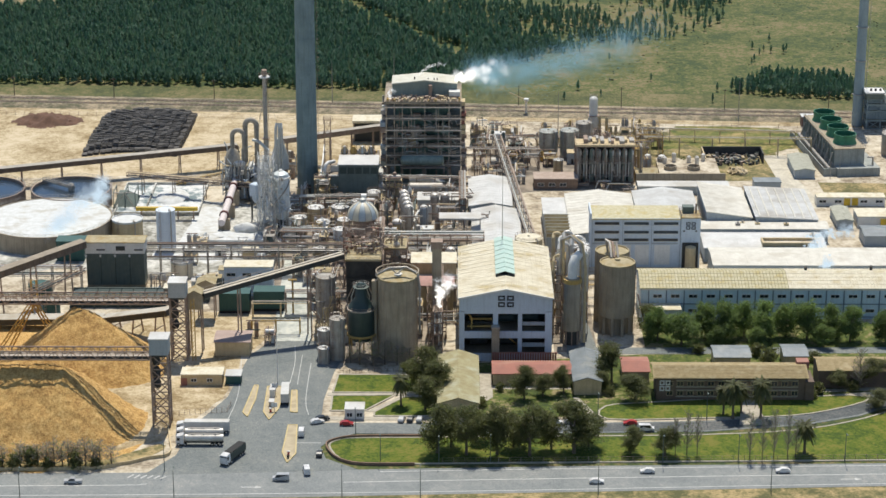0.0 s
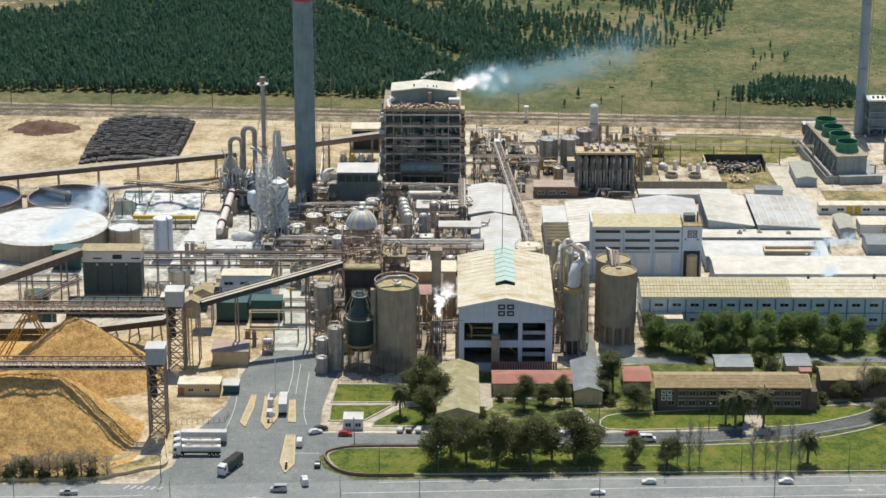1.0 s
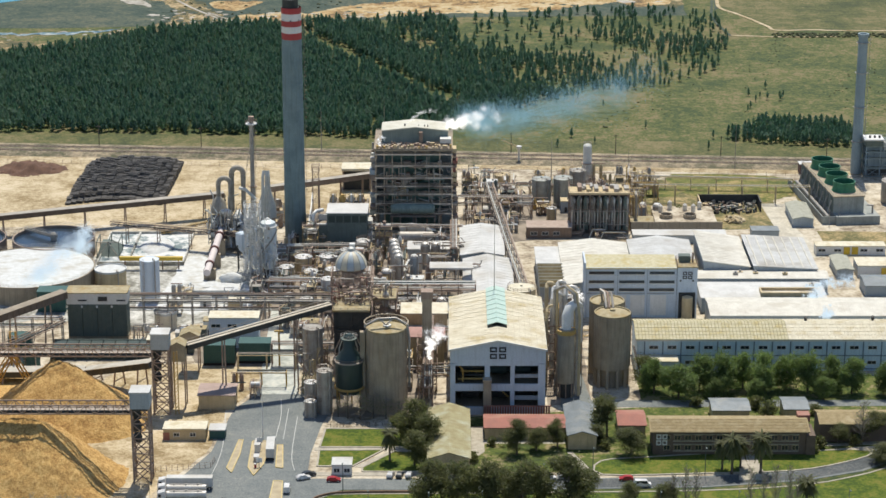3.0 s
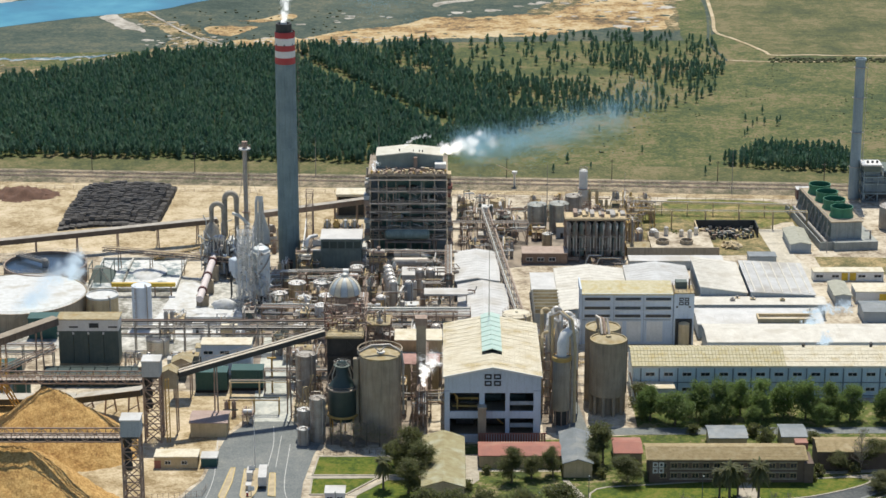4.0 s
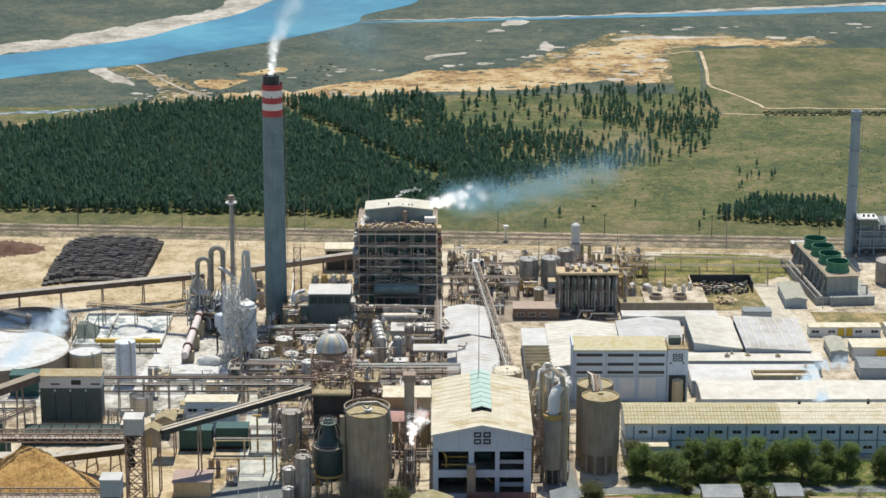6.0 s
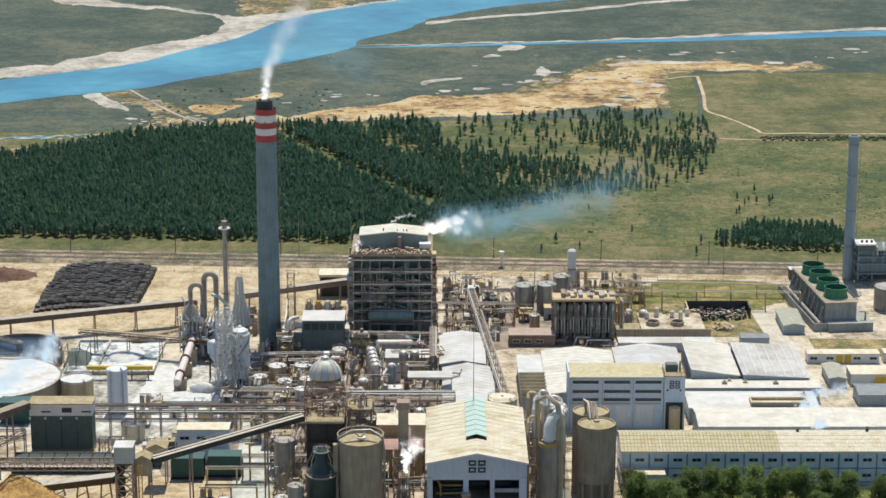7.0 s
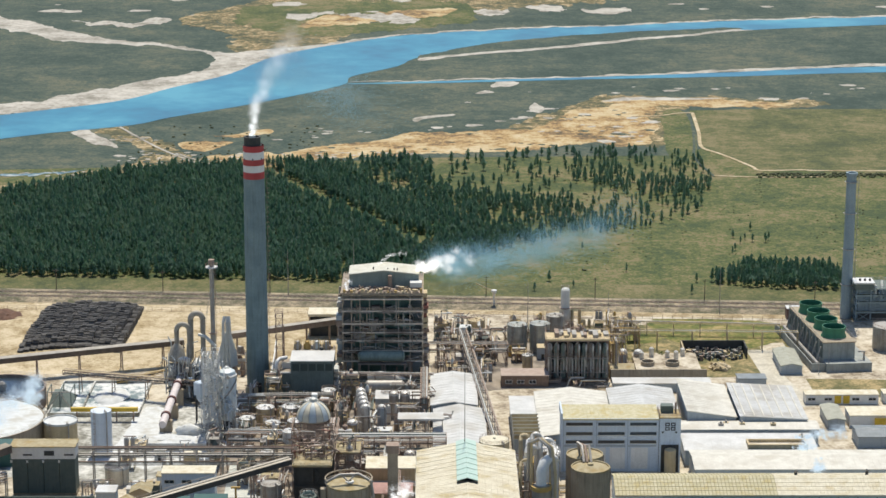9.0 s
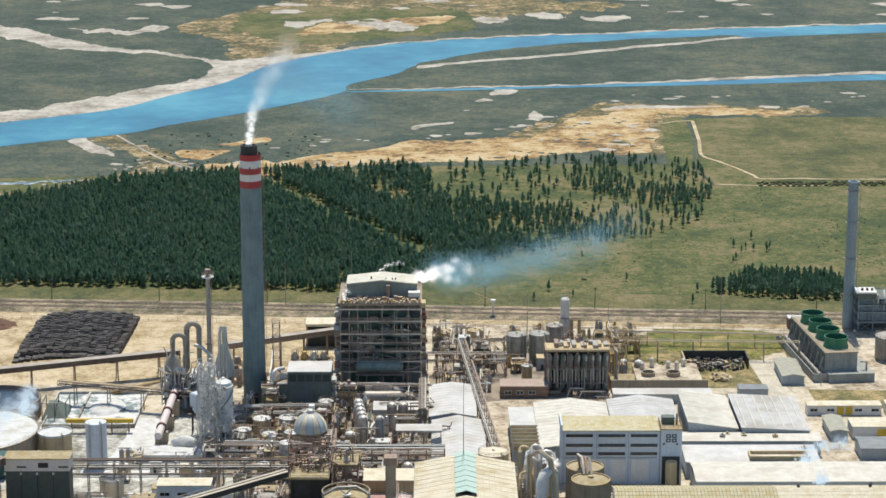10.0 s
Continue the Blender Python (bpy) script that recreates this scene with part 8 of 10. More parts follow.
# the cover's pale tone carries the sunlight on the conveyor top
feed = gallery("feed_gallery", [(-30, 700, 18.9), (14.5, 719, 25.9)], 2.7, 1.6, "long inclined chip conveyor with pale roof and dark sides", mat("lit_dusty_cover", (0.60, 0.54, 0.44), (0.48, 0.43, 0.34), 0.9, size=3, dirt=(0.3, 0.25, 0.18)), DARK, 30)
part("belt_slot", Shape().bar((0, 0, 20.76), (44.5, 19, 27.76), 0.5, 0.12), DARK, feed, "dark slot along the cover")
for k in (-1.6, 1.6):
    part("side_rail", Shape().bar((-k * 0.39, k * 0.92, 21.5), (44.5 - k * 0.39, 19 + k * 0.92, 28.5), 0.12), BEAM, feed)
gallery("feed_gallery", [(-118, 716, 13.0), (-78, 759, 15.6)], 3.2, 2.4, "inclined chip conveyor rising to the bins", mat("dusty_belt_cover", (0.34, 0.29, 0.22), (0.26, 0.22, 0.17), 0.9, size=3), mat("brown_sheet", (0.17, 0.14, 0.115), rough=0.7, size=2, streak=0.3), 16)
# low dark row: the shadow below the bins is put into its colours
shed = thing("reclaim_shed", -64, 743, 0, 0, "row of reclaim hoppers below the chip bins, darkened as shade", "shed")
part("back_wall", Shape().box(-16.8, 7.4, 0, 16.8, 7.8, 3.6), SLATE, shed)
for k in range(9):
    part("post", Shape().bar((-16.4 + k * 4.1, -3, 0), (-16.4 + k * 4.1, -3, 3.6), 0.5), SLATE, shed)
for k in range(8):
    part("hopper", Shape().box(-16.2 + k * 4.1, -2.6, 0, -12.4 + k * 4.1, 7, 3.4), DARKGREEN, shed, "hopper painted dark as shade")
gallery("low_gallery", [(-140, 722, 1.0), (-66, 721, 2.2), (-42, 709, 9.6)], 4.8, 2.0, "low pale roofed conveyor behind the chip pile", mat("dusty_pale_sheet", (0.50, 0.47, 0.40), (0.40, 0.37, 0.31), 0.85, size=2.5, fine=0.4, dirt=(0.3, 0.24, 0.15)), DARK, 12)
# bark gallery roofs are coloured lighter to hold the light on top
gallery("bark_gallery", [(-175, 860, 6.1), (-38, 905, 7.8)], 3.0, 1.9, "long bark conveyor with brown sides across the log yard", mat("lit_brown_grey_sheet", (0.42, 0.38, 0.32), rough=0.7, size=3), mat("brown_sheet_dark", (0.15, 0.115, 0.09), rough=0.7, size=2), 18)
gallery("bark_gallery", [(-22, 906, 9.6), (22, 914, 13.5)], 3.0, 2.0, "brown bark conveyor rising to the boiler", mat("lit_brown_grey_sheet", (0.42, 0.38, 0.32), rough=0.7, size=3), RUST, 10)
gantry("ash_conveyor", (-78, 868, 7.6), (-28, 856, 7.0), 2.2, 1.6, "flat ochre conveyor over the settling basin", 14, 0.25, RUST, CREAM)
gantry("thin_conveyor", (-60, 878, 1.0), (-32, 884, 5.5), 1.4, 1.0, "thin inclined ochre conveyor in the log yard", 9, 0.18, YELLOWSTEEL, CREAM)
TANCLAD = mat("dull_tan_cladding", (0.42, 0.36, 0.26), (0.35, 0.30, 0.21), 0.8, size=2, fine=0.4, streak=0.3)
chute = thing("transfer_house", -32.6, 700, 0, 0, "tan clad transfer house on stilts with gabled roof", "transfer house")
walls(chute, -2.3, 2.3, -2.6, 2.6, 20.8, TANCLAD, 22.0, "y", z0=15.6)
roof_pair(chute, -2.3, 2.3, -2.6, 2.6, 20.8, 22.0, "y", ROOFTAN, over=0.3)
for sx in (-2.0, 2.0):
    for sy in (-2.3, 2.3):
        part("stilt", Shape().bar((sx, sy, 0), (sx, sy, 15.6), 0.4), RUST, chute)
hut2 = thing("transfer_hut", -32.4, 731, 0, 0, "small tan gabled transfer hut on stilts", "transfer house")
walls(hut2, -3.1, 3.1, -3, 3, 13.0, TANCLAD, 14.5, "y", z0=8.6)
roof_pair(hut2, -3.1, 3.1, -3, 3, 13.0, 14.5, "y", ROOFTAN, over=0.3)
for sx in (-2.7, 2.7):
    for sy in (-2.6, 2.6):
        part("stilt", Shape().bar((sx, sy, 0), (sx, sy, 8.6), 0.4), RUST, hut2)
for x, y in ((-23.6, 738), (-12, 740)):
    bn = thing("chip_container", x, y, 0, 0, "dark teal steel container bin on rails", "container", "teal containers")
    part("body", Shape().box(-5.2, -3, 1.0, 5.2, 3, 7.0), TEAL, bn)
    t = Shape()
    for i in range(11):
        t.box(-5.2 + i * 1.02, -3.12, 1.2, -5.05 + i * 1.02, -3.0, 6.9)
    tagged(part("body_rib", t, TEAL, bn), kind="stuff")
    part("skid", Shape().box(-5.3, -3.1, 0, 5.3, 3.1, 1.0), BLACK, bn)
    part("lid", Shape().box(-5.3, -3.1, 7.0, 5.3, 3.1, 7.25), TEAL, bn)
for x in (-3.6,):
    yc = thing("ochre_column", x, 735, 0, 0, "ochre pipe bridge column", "column")
    part("post", Shape().bar((0, 0, 0), (0, 0, 12), 0.6), YELLOWSTEEL, yc)
    part("head", Shape().box(-1.5, -0.3, 12, 1.5, 0.3, 12.5), YELLOWSTEEL, yc)
# blue-white office with flat roof behind the incline
ob = hall("control_office", -28.6, -11.8, 752, 759, 10.6, 10.6, "x", ROOFPALE, BLUEWALL, "pale blue control office with flat roof")
windows(ob, [-6, -0.5, 5], 7.4, -3.5, 3.0, 1.1)
tank("squat_tank", -45.8, 773, 3.9, 5.4, mat("cream_tank_paint", (0.80, 0.73, 0.58), (0.72, 0.64, 0.48), 0.7, size=2, streak=0.25), "rim", "squat cream tank with white top", "tank", roof_material=FOAM)
# ---- log yard ----
stack_rng = random.Random(17)
lp = thing("log_stack", -84, 954, 0, 0, "long rows of dark stacked logs with sloping ends", "log stack")
bundles = []
for k in range(8):
    g, r = Shape(), random.Random(60 + k)
    for i in range(6):
        top = r.uniform(3.9, 5.4)
        z = 0.35
        while z < top:
            rr = r.uniform(0.26, 0.42)
            y = (i + 0.5) * 0.72 + r.uniform(-0.2, 0.2)
            g.tube([(r.uniform(-0.22, 0.12), y, z), (2.05 + r.uniform(-0.25, 0.15), y + r.uniform(-0.15, 0.15), z + r.uniform(-0.12, 0.12))], rr, 6)
            z += rr * 1.7
    bundles.append(mesh_of("log_tier", g, LOGS))
for row in range(17):
    for k in range(16):
        f = abs(k - 7.5) / 8.0
        h = (1 - f ** 4 * 0.9) * stack_rng.uniform(0.86, 1.16) * (0.7 if row in (0, 16) else 1)
        b = tagged(new("log_tier", bundles[stack_rng.randrange(8)]), kind="stuff")
        y = -31 + k * 3.95
        b.parent, b.scale = lp, (1, 0.93, h)
        b.location = (-18.6 + row * 2.36 - 0.0012 * (y - 31) ** 2 * 0.4 + stack_rng.uniform(-0.15, 0.15), y + 6 * math.sin(row / 16 * math.pi) - 4, 0)
pile("bark_mound", -146, -110, 952, 990, 1.0, lambda x, y: max(-0.3, 5.0 - 0.45 * math.hypot((x + 128) * 0.62, y - 972) + 1.2 * rough_noise(x, y, 0.3) + 0.9 * rough_noise(x, y, 0.9) - 0.6), BARK, "oblong heap of brown bark in the log yard")
# ---- front process tanks ----
gt = thing("blow_tank", 21.3, 697, 0, 0, "dark green blow tank with conical neck on ochre legs", "tank")
part("shell", Shape().lathe(0, 0, [(3.2, 5.6), (4.4, 7.8), (4.4, 16.2), (4.7, 16.4), (2.0, 20.2), (1.8, 24.0), (1.3, 24.6), (0.7, 25.2)], 28), DARKGREEN, gt)
part("ring_beam", Shape().lathe(0, 0, [(4.6, 7.2), (4.9, 7.4), (4.9, 7.9), (4.4, 8)], 28, top=False), YELLOWSTEEL, gt, "ochre ring beam")
for i in range(6):
    a = 1.05 * i + 0.4
    part("leg", Shape().bar((4.2 * math.cos(a), 4.2 * math.sin(a), 0), (4.2 * math.cos(a), 4.2 * math.sin(a), 7.4), 0.45), YELLOWSTEEL, gt)
t = Shape()
ring_rail(t, 4.8, 16.5, 18)
part("handrail", t, RUST, gt)
part("top_platform", Shape().lathe(0, 0, [(1.7, 23.6), (2.7, 23.7), (2.7, 23.9), (1.7, 23.9)], 16), SLATE, gt)
part("rim", Shape().lathe(0, 0, [(4.76, 16.3), (4.76, 16.7), (4.4, 16.75)], 28, top=False), BEAM, gt, "dusty grey rim")
t = Shape()
ring_rail(t, 2.6, 23.9, 12)
part("top_rail", t, STEEL, gt)
for k in range(7):
    a = 0.2 + k * 0.42
    part("side_pipe", Shape().tube([(2.2 * math.cos(a), 2.2 * math.sin(a), 24.6), (4.9 * math.cos(a), 4.9 * math.sin(a), 19.0), (5.1 * math.cos(a), 5.1 * math.sin(a), 6.0)], 0.2, 6), (RUST, STEEL, IVORY)[k % 3], gt)
tank("grey_tank", 13.6, 694, 2.5, 14.0, STEEL, "cone", "slim grey steel tank beside the blow tank", "tank")
tank("small_process_tank", 9.2, 696, 2.1, 9.4, STEEL, "cone", "small grey tank with pale top", "tank", roof_material=WHITE)
tank("small_process_tank", 9.3, 690.5, 1.9, 5.2, STEEL, "cone", "small grey tank with pale top", "tank", roof_material=WHITE)
tank("stock_tank", 8.4, 722, 3.3, 16.4, STEEL, "flat", "tall grey stained tank with pale top", "tank", legs=2.0, roof_material=IVORY)
st = thing("pipe_cluster", 12.6, 713, 0, 0, "tangle of rusty and pale pipes beside the tanks", "pipework")
rng = random.Random(64)
for k in range(44):
    x, y, z = rng.uniform(-7, 4), rng.uniform(-6, 8), rng.uniform(2, 14)
    part("pipe", Shape().tube([(x, y, 0.2), (x, y, z), (x + rng.uniform(-3, 3), y + rng.uniform(-1, 1), z), (x + rng.uniform(-3, 3), y, z * 0.4)], rng.uniform(0.09, 0.24), 6), rng.choice((RUST, RUST, STEEL, IVORY, CREAM, BEAM)), st)
dt = thing("digester_tower", 21.1, 720, 0, 0, "dark digester frame with ochre top deck", "digester tower")
steel_frame(dt, (-5.4, 0, 5.4), (0, 6, 12, 20), (0.2, 6, 12, 18, 24.3), DARK, w=0.5, deck=None)
part("top_deck", Shape().box(-6, -0.8, 24.5, 6, 21, 25.1), ROOFTAN, dt, "ochre dusty top deck")
part("dark_panel", Shape().box(-5.2, 0.6, 6, 5.2, 1.0, 24), DARK, dt)
part("vessel", Shape().lathe(0, 7, [(3.6, 0), (3.6, 23), (2, 24.4)], 20), DARKGREEN, dt)
rng = random.Random(41)
for i in range(26):
    x, y = rng.uniform(-5.4, 4.4), rng.uniform(5.5, 20)
    part("deck_machine", Shape().box(x, y, 25.1, x + rng.uniform(0.5, 1.8), y + rng.uniform(0.5, 1.8), 25.1 + rng.uniform(0.6, 2.6)), rng.choice((RUST, STEEL, RUST, CREAM, DARK, DARK)), dt)
for i in range(46):
    x, y, z = rng.uniform(-5.6, 5.6), rng.uniform(4, 20), 25.1 + rng.uniform(0.6, 4.6)
    part("deck_pipe", Shape().tube([(x, y, 25.1), (x, y, z), (x + rng.uniform(-5, 5), y + rng.uniform(-1, 1), z)] + ([(x + rng.uniform(-3, 3), y + 1, 25.2)] if i % 3 else []), rng.uniform(0.12, 0.3), 7), rng.choice((RUST, RUST, mat("oxide_red_pipe", (0.30, 0.14, 0.10), rough=0.75, size=1), BEAM, STEEL)), dt)
for k in range(3):
    t = Shape()
    z = 25.1 + 1.9 * k
    handrail(t, [(-5.9, 5 + 5 * k, z), (5.9, 5 + 5 * k, z), (5.9, 20.5, z)], 1.1, 1.6, 0.1)
    part("handrail", t, RUST, dt)
pp = thing("process_platform", 31.4, 735, 0, 0, "rusty steel tower with ochre platform", "platform")
steel_frame(pp, (-3.6, 0, 3.6), (0, 5, 10), (0.2, 6, 12, 18, 23.2), RUST, w=0.35, deck=None)
part("top_deck", Shape().box(-3.9, -0.4, 23.4, 3.9, 10.4, 23.8), ROOFTAN, pp, "ochre dusty deck")
part("vessel", Shape().lathe(0.4, 2, [(1.1, 20.5), (1.1, 24.6), (0.4, 25.4), (0.3, 28)], 14), STEEL, pp)
for i in range(16):
    x, y, z = rng.uniform(-3.6, 3.4), rng.uniform(1, 10), 23.8 + rng.uniform(0.6, 3)
    part("deck_pipe", Shape().tube([(x, y, 23.8), (x, y, z), (x + rng.uniform(-2.5, 2.5), y, z)], rng.uniform(0.12, 0.3), 7), rng.choice((RUST, RUST, CREAM, STEEL)), pp)
dm = thing("dome_tank", 19.4, 762, 0, 0, "ivory segmented dome tank above pipework", "tank")
part("shell", Shape().lathe(0, 0, [(3.4, 0), (3.4, 25.6)], 28, top=False), RUST, dm)
t = Shape()
for i in range(14):
    a, c = 2 * math.pi * i / 14, 2 * math.pi * (i + 1) / 14
    prof = [(5.45 * math.cos(k * math.pi / 14), 26.0 + 5.7 * math.sin(k * math.pi / 14)) for k in range(7)] + [(0.9, 31.7)]
    g = Shape()
    pts = [(r * math.cos(q), r * math.sin(q), z) for r, z in [(5.0, 25.6)] + prof for q in (a, (a + c) / 2, c)]
    g.add(pts, [(3 * j + h, 3 * j + h + 1, 3 * j + h + 4, 3 * j + h + 3) for j in range(len(prof)) for h in (0, 1)])
    part("dome_segment", g, mat("cream_dome_sheet", (0.76, 0.70, 0.54), (0.66, 0.60, 0.46), 0.5, size=2, fine=0.4, by_object=0.25) if i % 2 else mat("blue_grey_dome_sheet", (0.56, 0.62, 0.64), (0.46, 0.52, 0.54), 0.5, size=2, fine=0.4, by_object=0.25), dm)
    for (r, z), (r2, z2) in zip(prof, prof[1:]):
        t.bar((r * 1.005 * math.cos(a), r * 1.005 * math.sin(a), z), (r2 * 1.005 * math.cos(a), r2 * 1.005 * math.sin(a), z2), 0.14)
tagged(part("dome_seam", t, STEEL, dm), kind="stuff")
part("dome_cap", Shape().lathe(0, 0, [(1.3, 31.4), (1.1, 32.4), (0.5, 32.8)], 14), IVORY, dm)
part("cap_box", Shape().box(-0.6, 1, 31.8, 1.2, 3, 33.4), WHITE, dm, "white cap box")
fl = thing("dome_scaffold", 19.4, 762, 0, 0, "rusty railed scaffold below the dome", "scaffold")
steel_frame(fl, (-6.6, -2.2, 2.2, 6.6), (-6.6, 0, 6.6), (0.2, 5, 9, 13, 17, 20.5, 24), RUST, w=0.3, deck=None)
cs = thing("concrete_column", 45.6, 715, 0, 0, "tall square brown concrete column beside the hall", "column")
part("shaft", Shape().box(-1.55, -1.55, 0, 1.55, 1.55, 31), CONC, cs)
part("head", Shape().box(-1.9, -1.9, 31, 1.9, 1.9, 33.4), RUST, cs)
steel_frame(cs, (-3, 3), (-3, 3), (0.2, 4, 8, 12, 16), RUST, w=0.25)
bv = thing("bleach_tower", 89.9, 708, 0, 0, "slim stained bleach tower with ribbed shell", "tower vessel")
part("shell", Shape().lathe(0, 0, [(2.75, 5), (2.75, 22.4), (2.3, 23)], 24), CONC, bv)
part("skirt", Shape().lathe(0, 0, [(2.2, 0), (2.2, 5)], 16), DARK, bv)
part("collar", Shape().lathe(0, 0, [(2.8, 21.4), (3.1, 21.6), (3.1, 22.8), (2.7, 23)], 24, top=False), YELLOWSTEEL, bv)
for i in range(8):
    a = 2 * math.pi * i / 8
    part("leg", Shape().bar((2.6 * math.cos(a), 2.6 * math.sin(a), 0), (2.6 * math.cos(a), 2.6 * math.sin(a), 5), 0.35), RUST, bv)
part("white_elbow", Shape().tube([(0, 0, 22.6), (0, 0, 27), (0.6, 1, 29.2), (3.5, 3, 30.8)], 1.6, 14), WHITE, bv, "white steam elbow")
for k, x in enumerate((3.4, 4.2)):
    part("riser", Shape().tube([(x, 0.5, 0), (x, 0.5, 26), (x - 1, 2, 34), (x - 4, 4, 36), (x - 7, 6, 34), (x - 7, 6, 22)], 0.5, 10), (STEEL, CREAM)[k], bv)
bd = thing("ochre_duct", 85.4, 722, 0, 0, "ochre and white looping ducts beside the hall", "duct")
rng = random.Random(52)
for k in range(9):
    x, y, z = rng.uniform(-1.5, 7), rng.uniform(-4, 26), rng.uniform(20, 28)
    w = rng.uniform(2, 4.5)
    part("duct_loop", Shape().tube([(x, y, 0), (x, y, z)] + [(x + w / 2 - w / 2 * math.cos(a), y + 1, z + w / 2 * math.sin(a)) for a in (0.5, 1.0, 1.57, 2.1, 2.6)] + [(x + w, y + 2, z), (x + w, y + 2, rng.uniform(4, 14))], rng.uniform(0.4, 0.85), 10), rng.choice((CREAM, WHITE, STEEL, YELLOWSTEEL, SILVER)), bd)
steel_frame(bd, (-2, 2, 6), (-6, 2, 10, 18, 26), (0.2, 6, 12, 18), RUST, w=0.3, deck=None)
tank("pale_disc_tank", 77.5, 768.5, 4.9, 16, CREAM, "cone", "tall tank with broad pale flat top", "tank", roof_material=ROOFPALE)
# ---- pipe racks ----
pipe_rack("pipe_rack", (80, 786), (69, 925), 3.2, (5.5, 8.2), "long rusty pipe rack running to the railway", 8, 4, 1, BEAM, (STEEL, RUST, SLATE, BEAM, IVORY))
pipe_rack("pipe_rack", (-62, 775), (14, 775), 3.4, (6.0, 8.6, 11.0), "grey pipe bridge across the works", 8, 5, 2, STEEL)
pipe_rack("pipe_rack", (-150, 757), (-79, 757), 3.0, (6.0, 9.0), "grey pipe bridge across the works", 9, 4, 3, STEEL)
pipe_rack("pipe_rack", (56, 905), (86, 905), 4.0, (5.0, 8.0), "rusty cross pipe rack", 8, 5, 4)
pipe_rack("pipe_rack", (118, 925), (200, 922), 3.0, (7.5,), "pale pipe bridge over the rough grass", 12, 3, 6, CREAM, (CREAM, WHITE, STEEL))
pipe_rack("pipe_rack", (122, 946), (196, 940), 2.6, (5.0,), "pale pipe bridge over the rough grass", 10, 3, 7, CREAM, (CREAM, WHITE, STEEL))
pipe_rack("pipe_rack", (60, 938), (130, 934), 3.0, (4.0,), "low pipe rack near the railway", 8, 4, 8)
pipe_rack("pipe_rack", (28, 745), (62, 745), 4.0, (6, 9.5), "rusty pipe rack behind the hall", 7, 6, 9)
pipe_rack("pipe_rack", (-6, 735), (18, 735), 3.0, (5, 8), "rusty pipe rack by the loading lane", 7, 5, 10)
pipe_rack("pipe_rack", (26, 790), (62, 790), 5.0, (5.0, 8.0, 10.4), "dense rusty pipe rack in the core", 6, 7, 11)
pipe_rack("pipe_rack", (-12, 802), (30, 800), 4.0, (4.5, 7.5), "rusty pipe rack in the core", 7, 6, 12)
pipe_rack("pipe_rack", (24, 776), (24, 812), 3.0, (6.5, 9.0), "rusty pipe rack in the core", 8, 6, 13)
pipe_rack("pipe_rack", (54.4, 836), (54.4, 872), 2.6, (6.0, 8.4), "rusty pipe rack along the sheds", 8, 5, 14)
pipe_rack("pipe_rack", (-16, 843), (22, 845), 4.0, (4.5, 7.0), "rusty pipe rack under the chimney", 7, 6, 16)
pipe_rack("pipe_rack", (22, 870), (58, 868), 4.0, (4.0, 7.0), "rusty pipe rack before the boiler", 7, 6, 17)
pipe_rack("pipe_rack", (46, 700), (46, 745), 3.0, (6, 10, 14), "rusty pipe rack beside the hall", 6, 4, 18)
pipe_rack("pipe_rack", (-16, 716), (0, 716), 2.4, (5.2,), "low ochre pipe bridge over the lane", 7, 3, 19, YELLOWSTEEL)
pipe_rack("pipe_rack", (-17, 731), (2, 731), 2.4, (5.6,), "low pale pipe bridge over the lane", 7, 3, 20, CREAM)
# ---- named vessels of the core ----
for x, y, r, h, m, rm, roof in ((-6.8, 819, 2.7, 6.8, CREAM, WHITE, "cone"), (2.3, 813, 2.7, 7.2, STEEL, WHITE, "cone"), (10.7, 808, 2.8, 9.6, CREAM, WHITE, "cone"), (-1.5, 832, 3.2, 6.5, CREAM, WHITE, "cone"), (8, 830, 3.4, 7.5, STEEL, WHITE, "cone"),
                               (16.5, 822, 3.2, 9.0, WHITE, WHITE, "cone"), (10, 790, 2.6, 12.0, WHITE, WHITE, "cone"), (39.8, 822, 1.6, 9.5, GREYWALL, WHITE, "dome"), (43.7, 841, 1.8, 8.0, STEEL, SILVER, "dome"), (47.6, 841, 1.8, 8.0, STEEL, SILVER, "dome"),
                               (-13, 828, 2.2, 7.0, STEEL, WHITE, "cone"), (30, 812, 2.0, 7.0, CREAM, WHITE, "dome"), (3, 780, 2.4, 8.0, CREAM, WHITE, "cone"), (-4, 790, 2.2, 6.0, STEEL, WHITE, "cone"), (35, 757, 2.4, 13, RUST, STEEL, "cone"), (29, 735, 2.0, 16, RUST, CREAM, "cone"),
                               (50, 775, 1.8, 9, SILVER, SILVER, "dome"), (57, 775, 1.6, 8, STEEL, WHITE, "dome"), (-14, 795, 1.8, 5, CREAM, WHITE, "cone"), (20, 850, 2.6, 7, STEEL, WHITE, "cone"), (14, 842, 2.4, 6, WHITE, WHITE, "cone"), (36, 700, 1.6, 9, STEEL, STEEL, "dome"),
                               (62, 945, 3, 5, CREAM, CREAM, "cone"), (75, 948, 3.4, 5, CREAM, CREAM, "cone"), (118, 900, 1.6, 5, SILVER, SILVER, "dome"), (130, 900, 1.6, 6, GREYWALL, WHITE, "dome"), (136, 902, 1.8, 5, STEEL, WHITE, "dome"), (-86, 735, 3, 5, TEAL, TEAL, "flat"), (-92, 748, 4, 6, TEAL, TEAL, "flat")):
    tank("process_tank", x, y, r, h, m, roof, {CREAM: "ochre stained process tank with railed top", WHITE: "white process tank with railed top", STEEL: "grey steel process tank with railed top", RUST: "rusty process tank with railed top", SILVER: "silver lagged process tank with railed top"}.get(m, "painted process tank with railed top"), "tank", "process tanks", roof_material=rm, n=20)
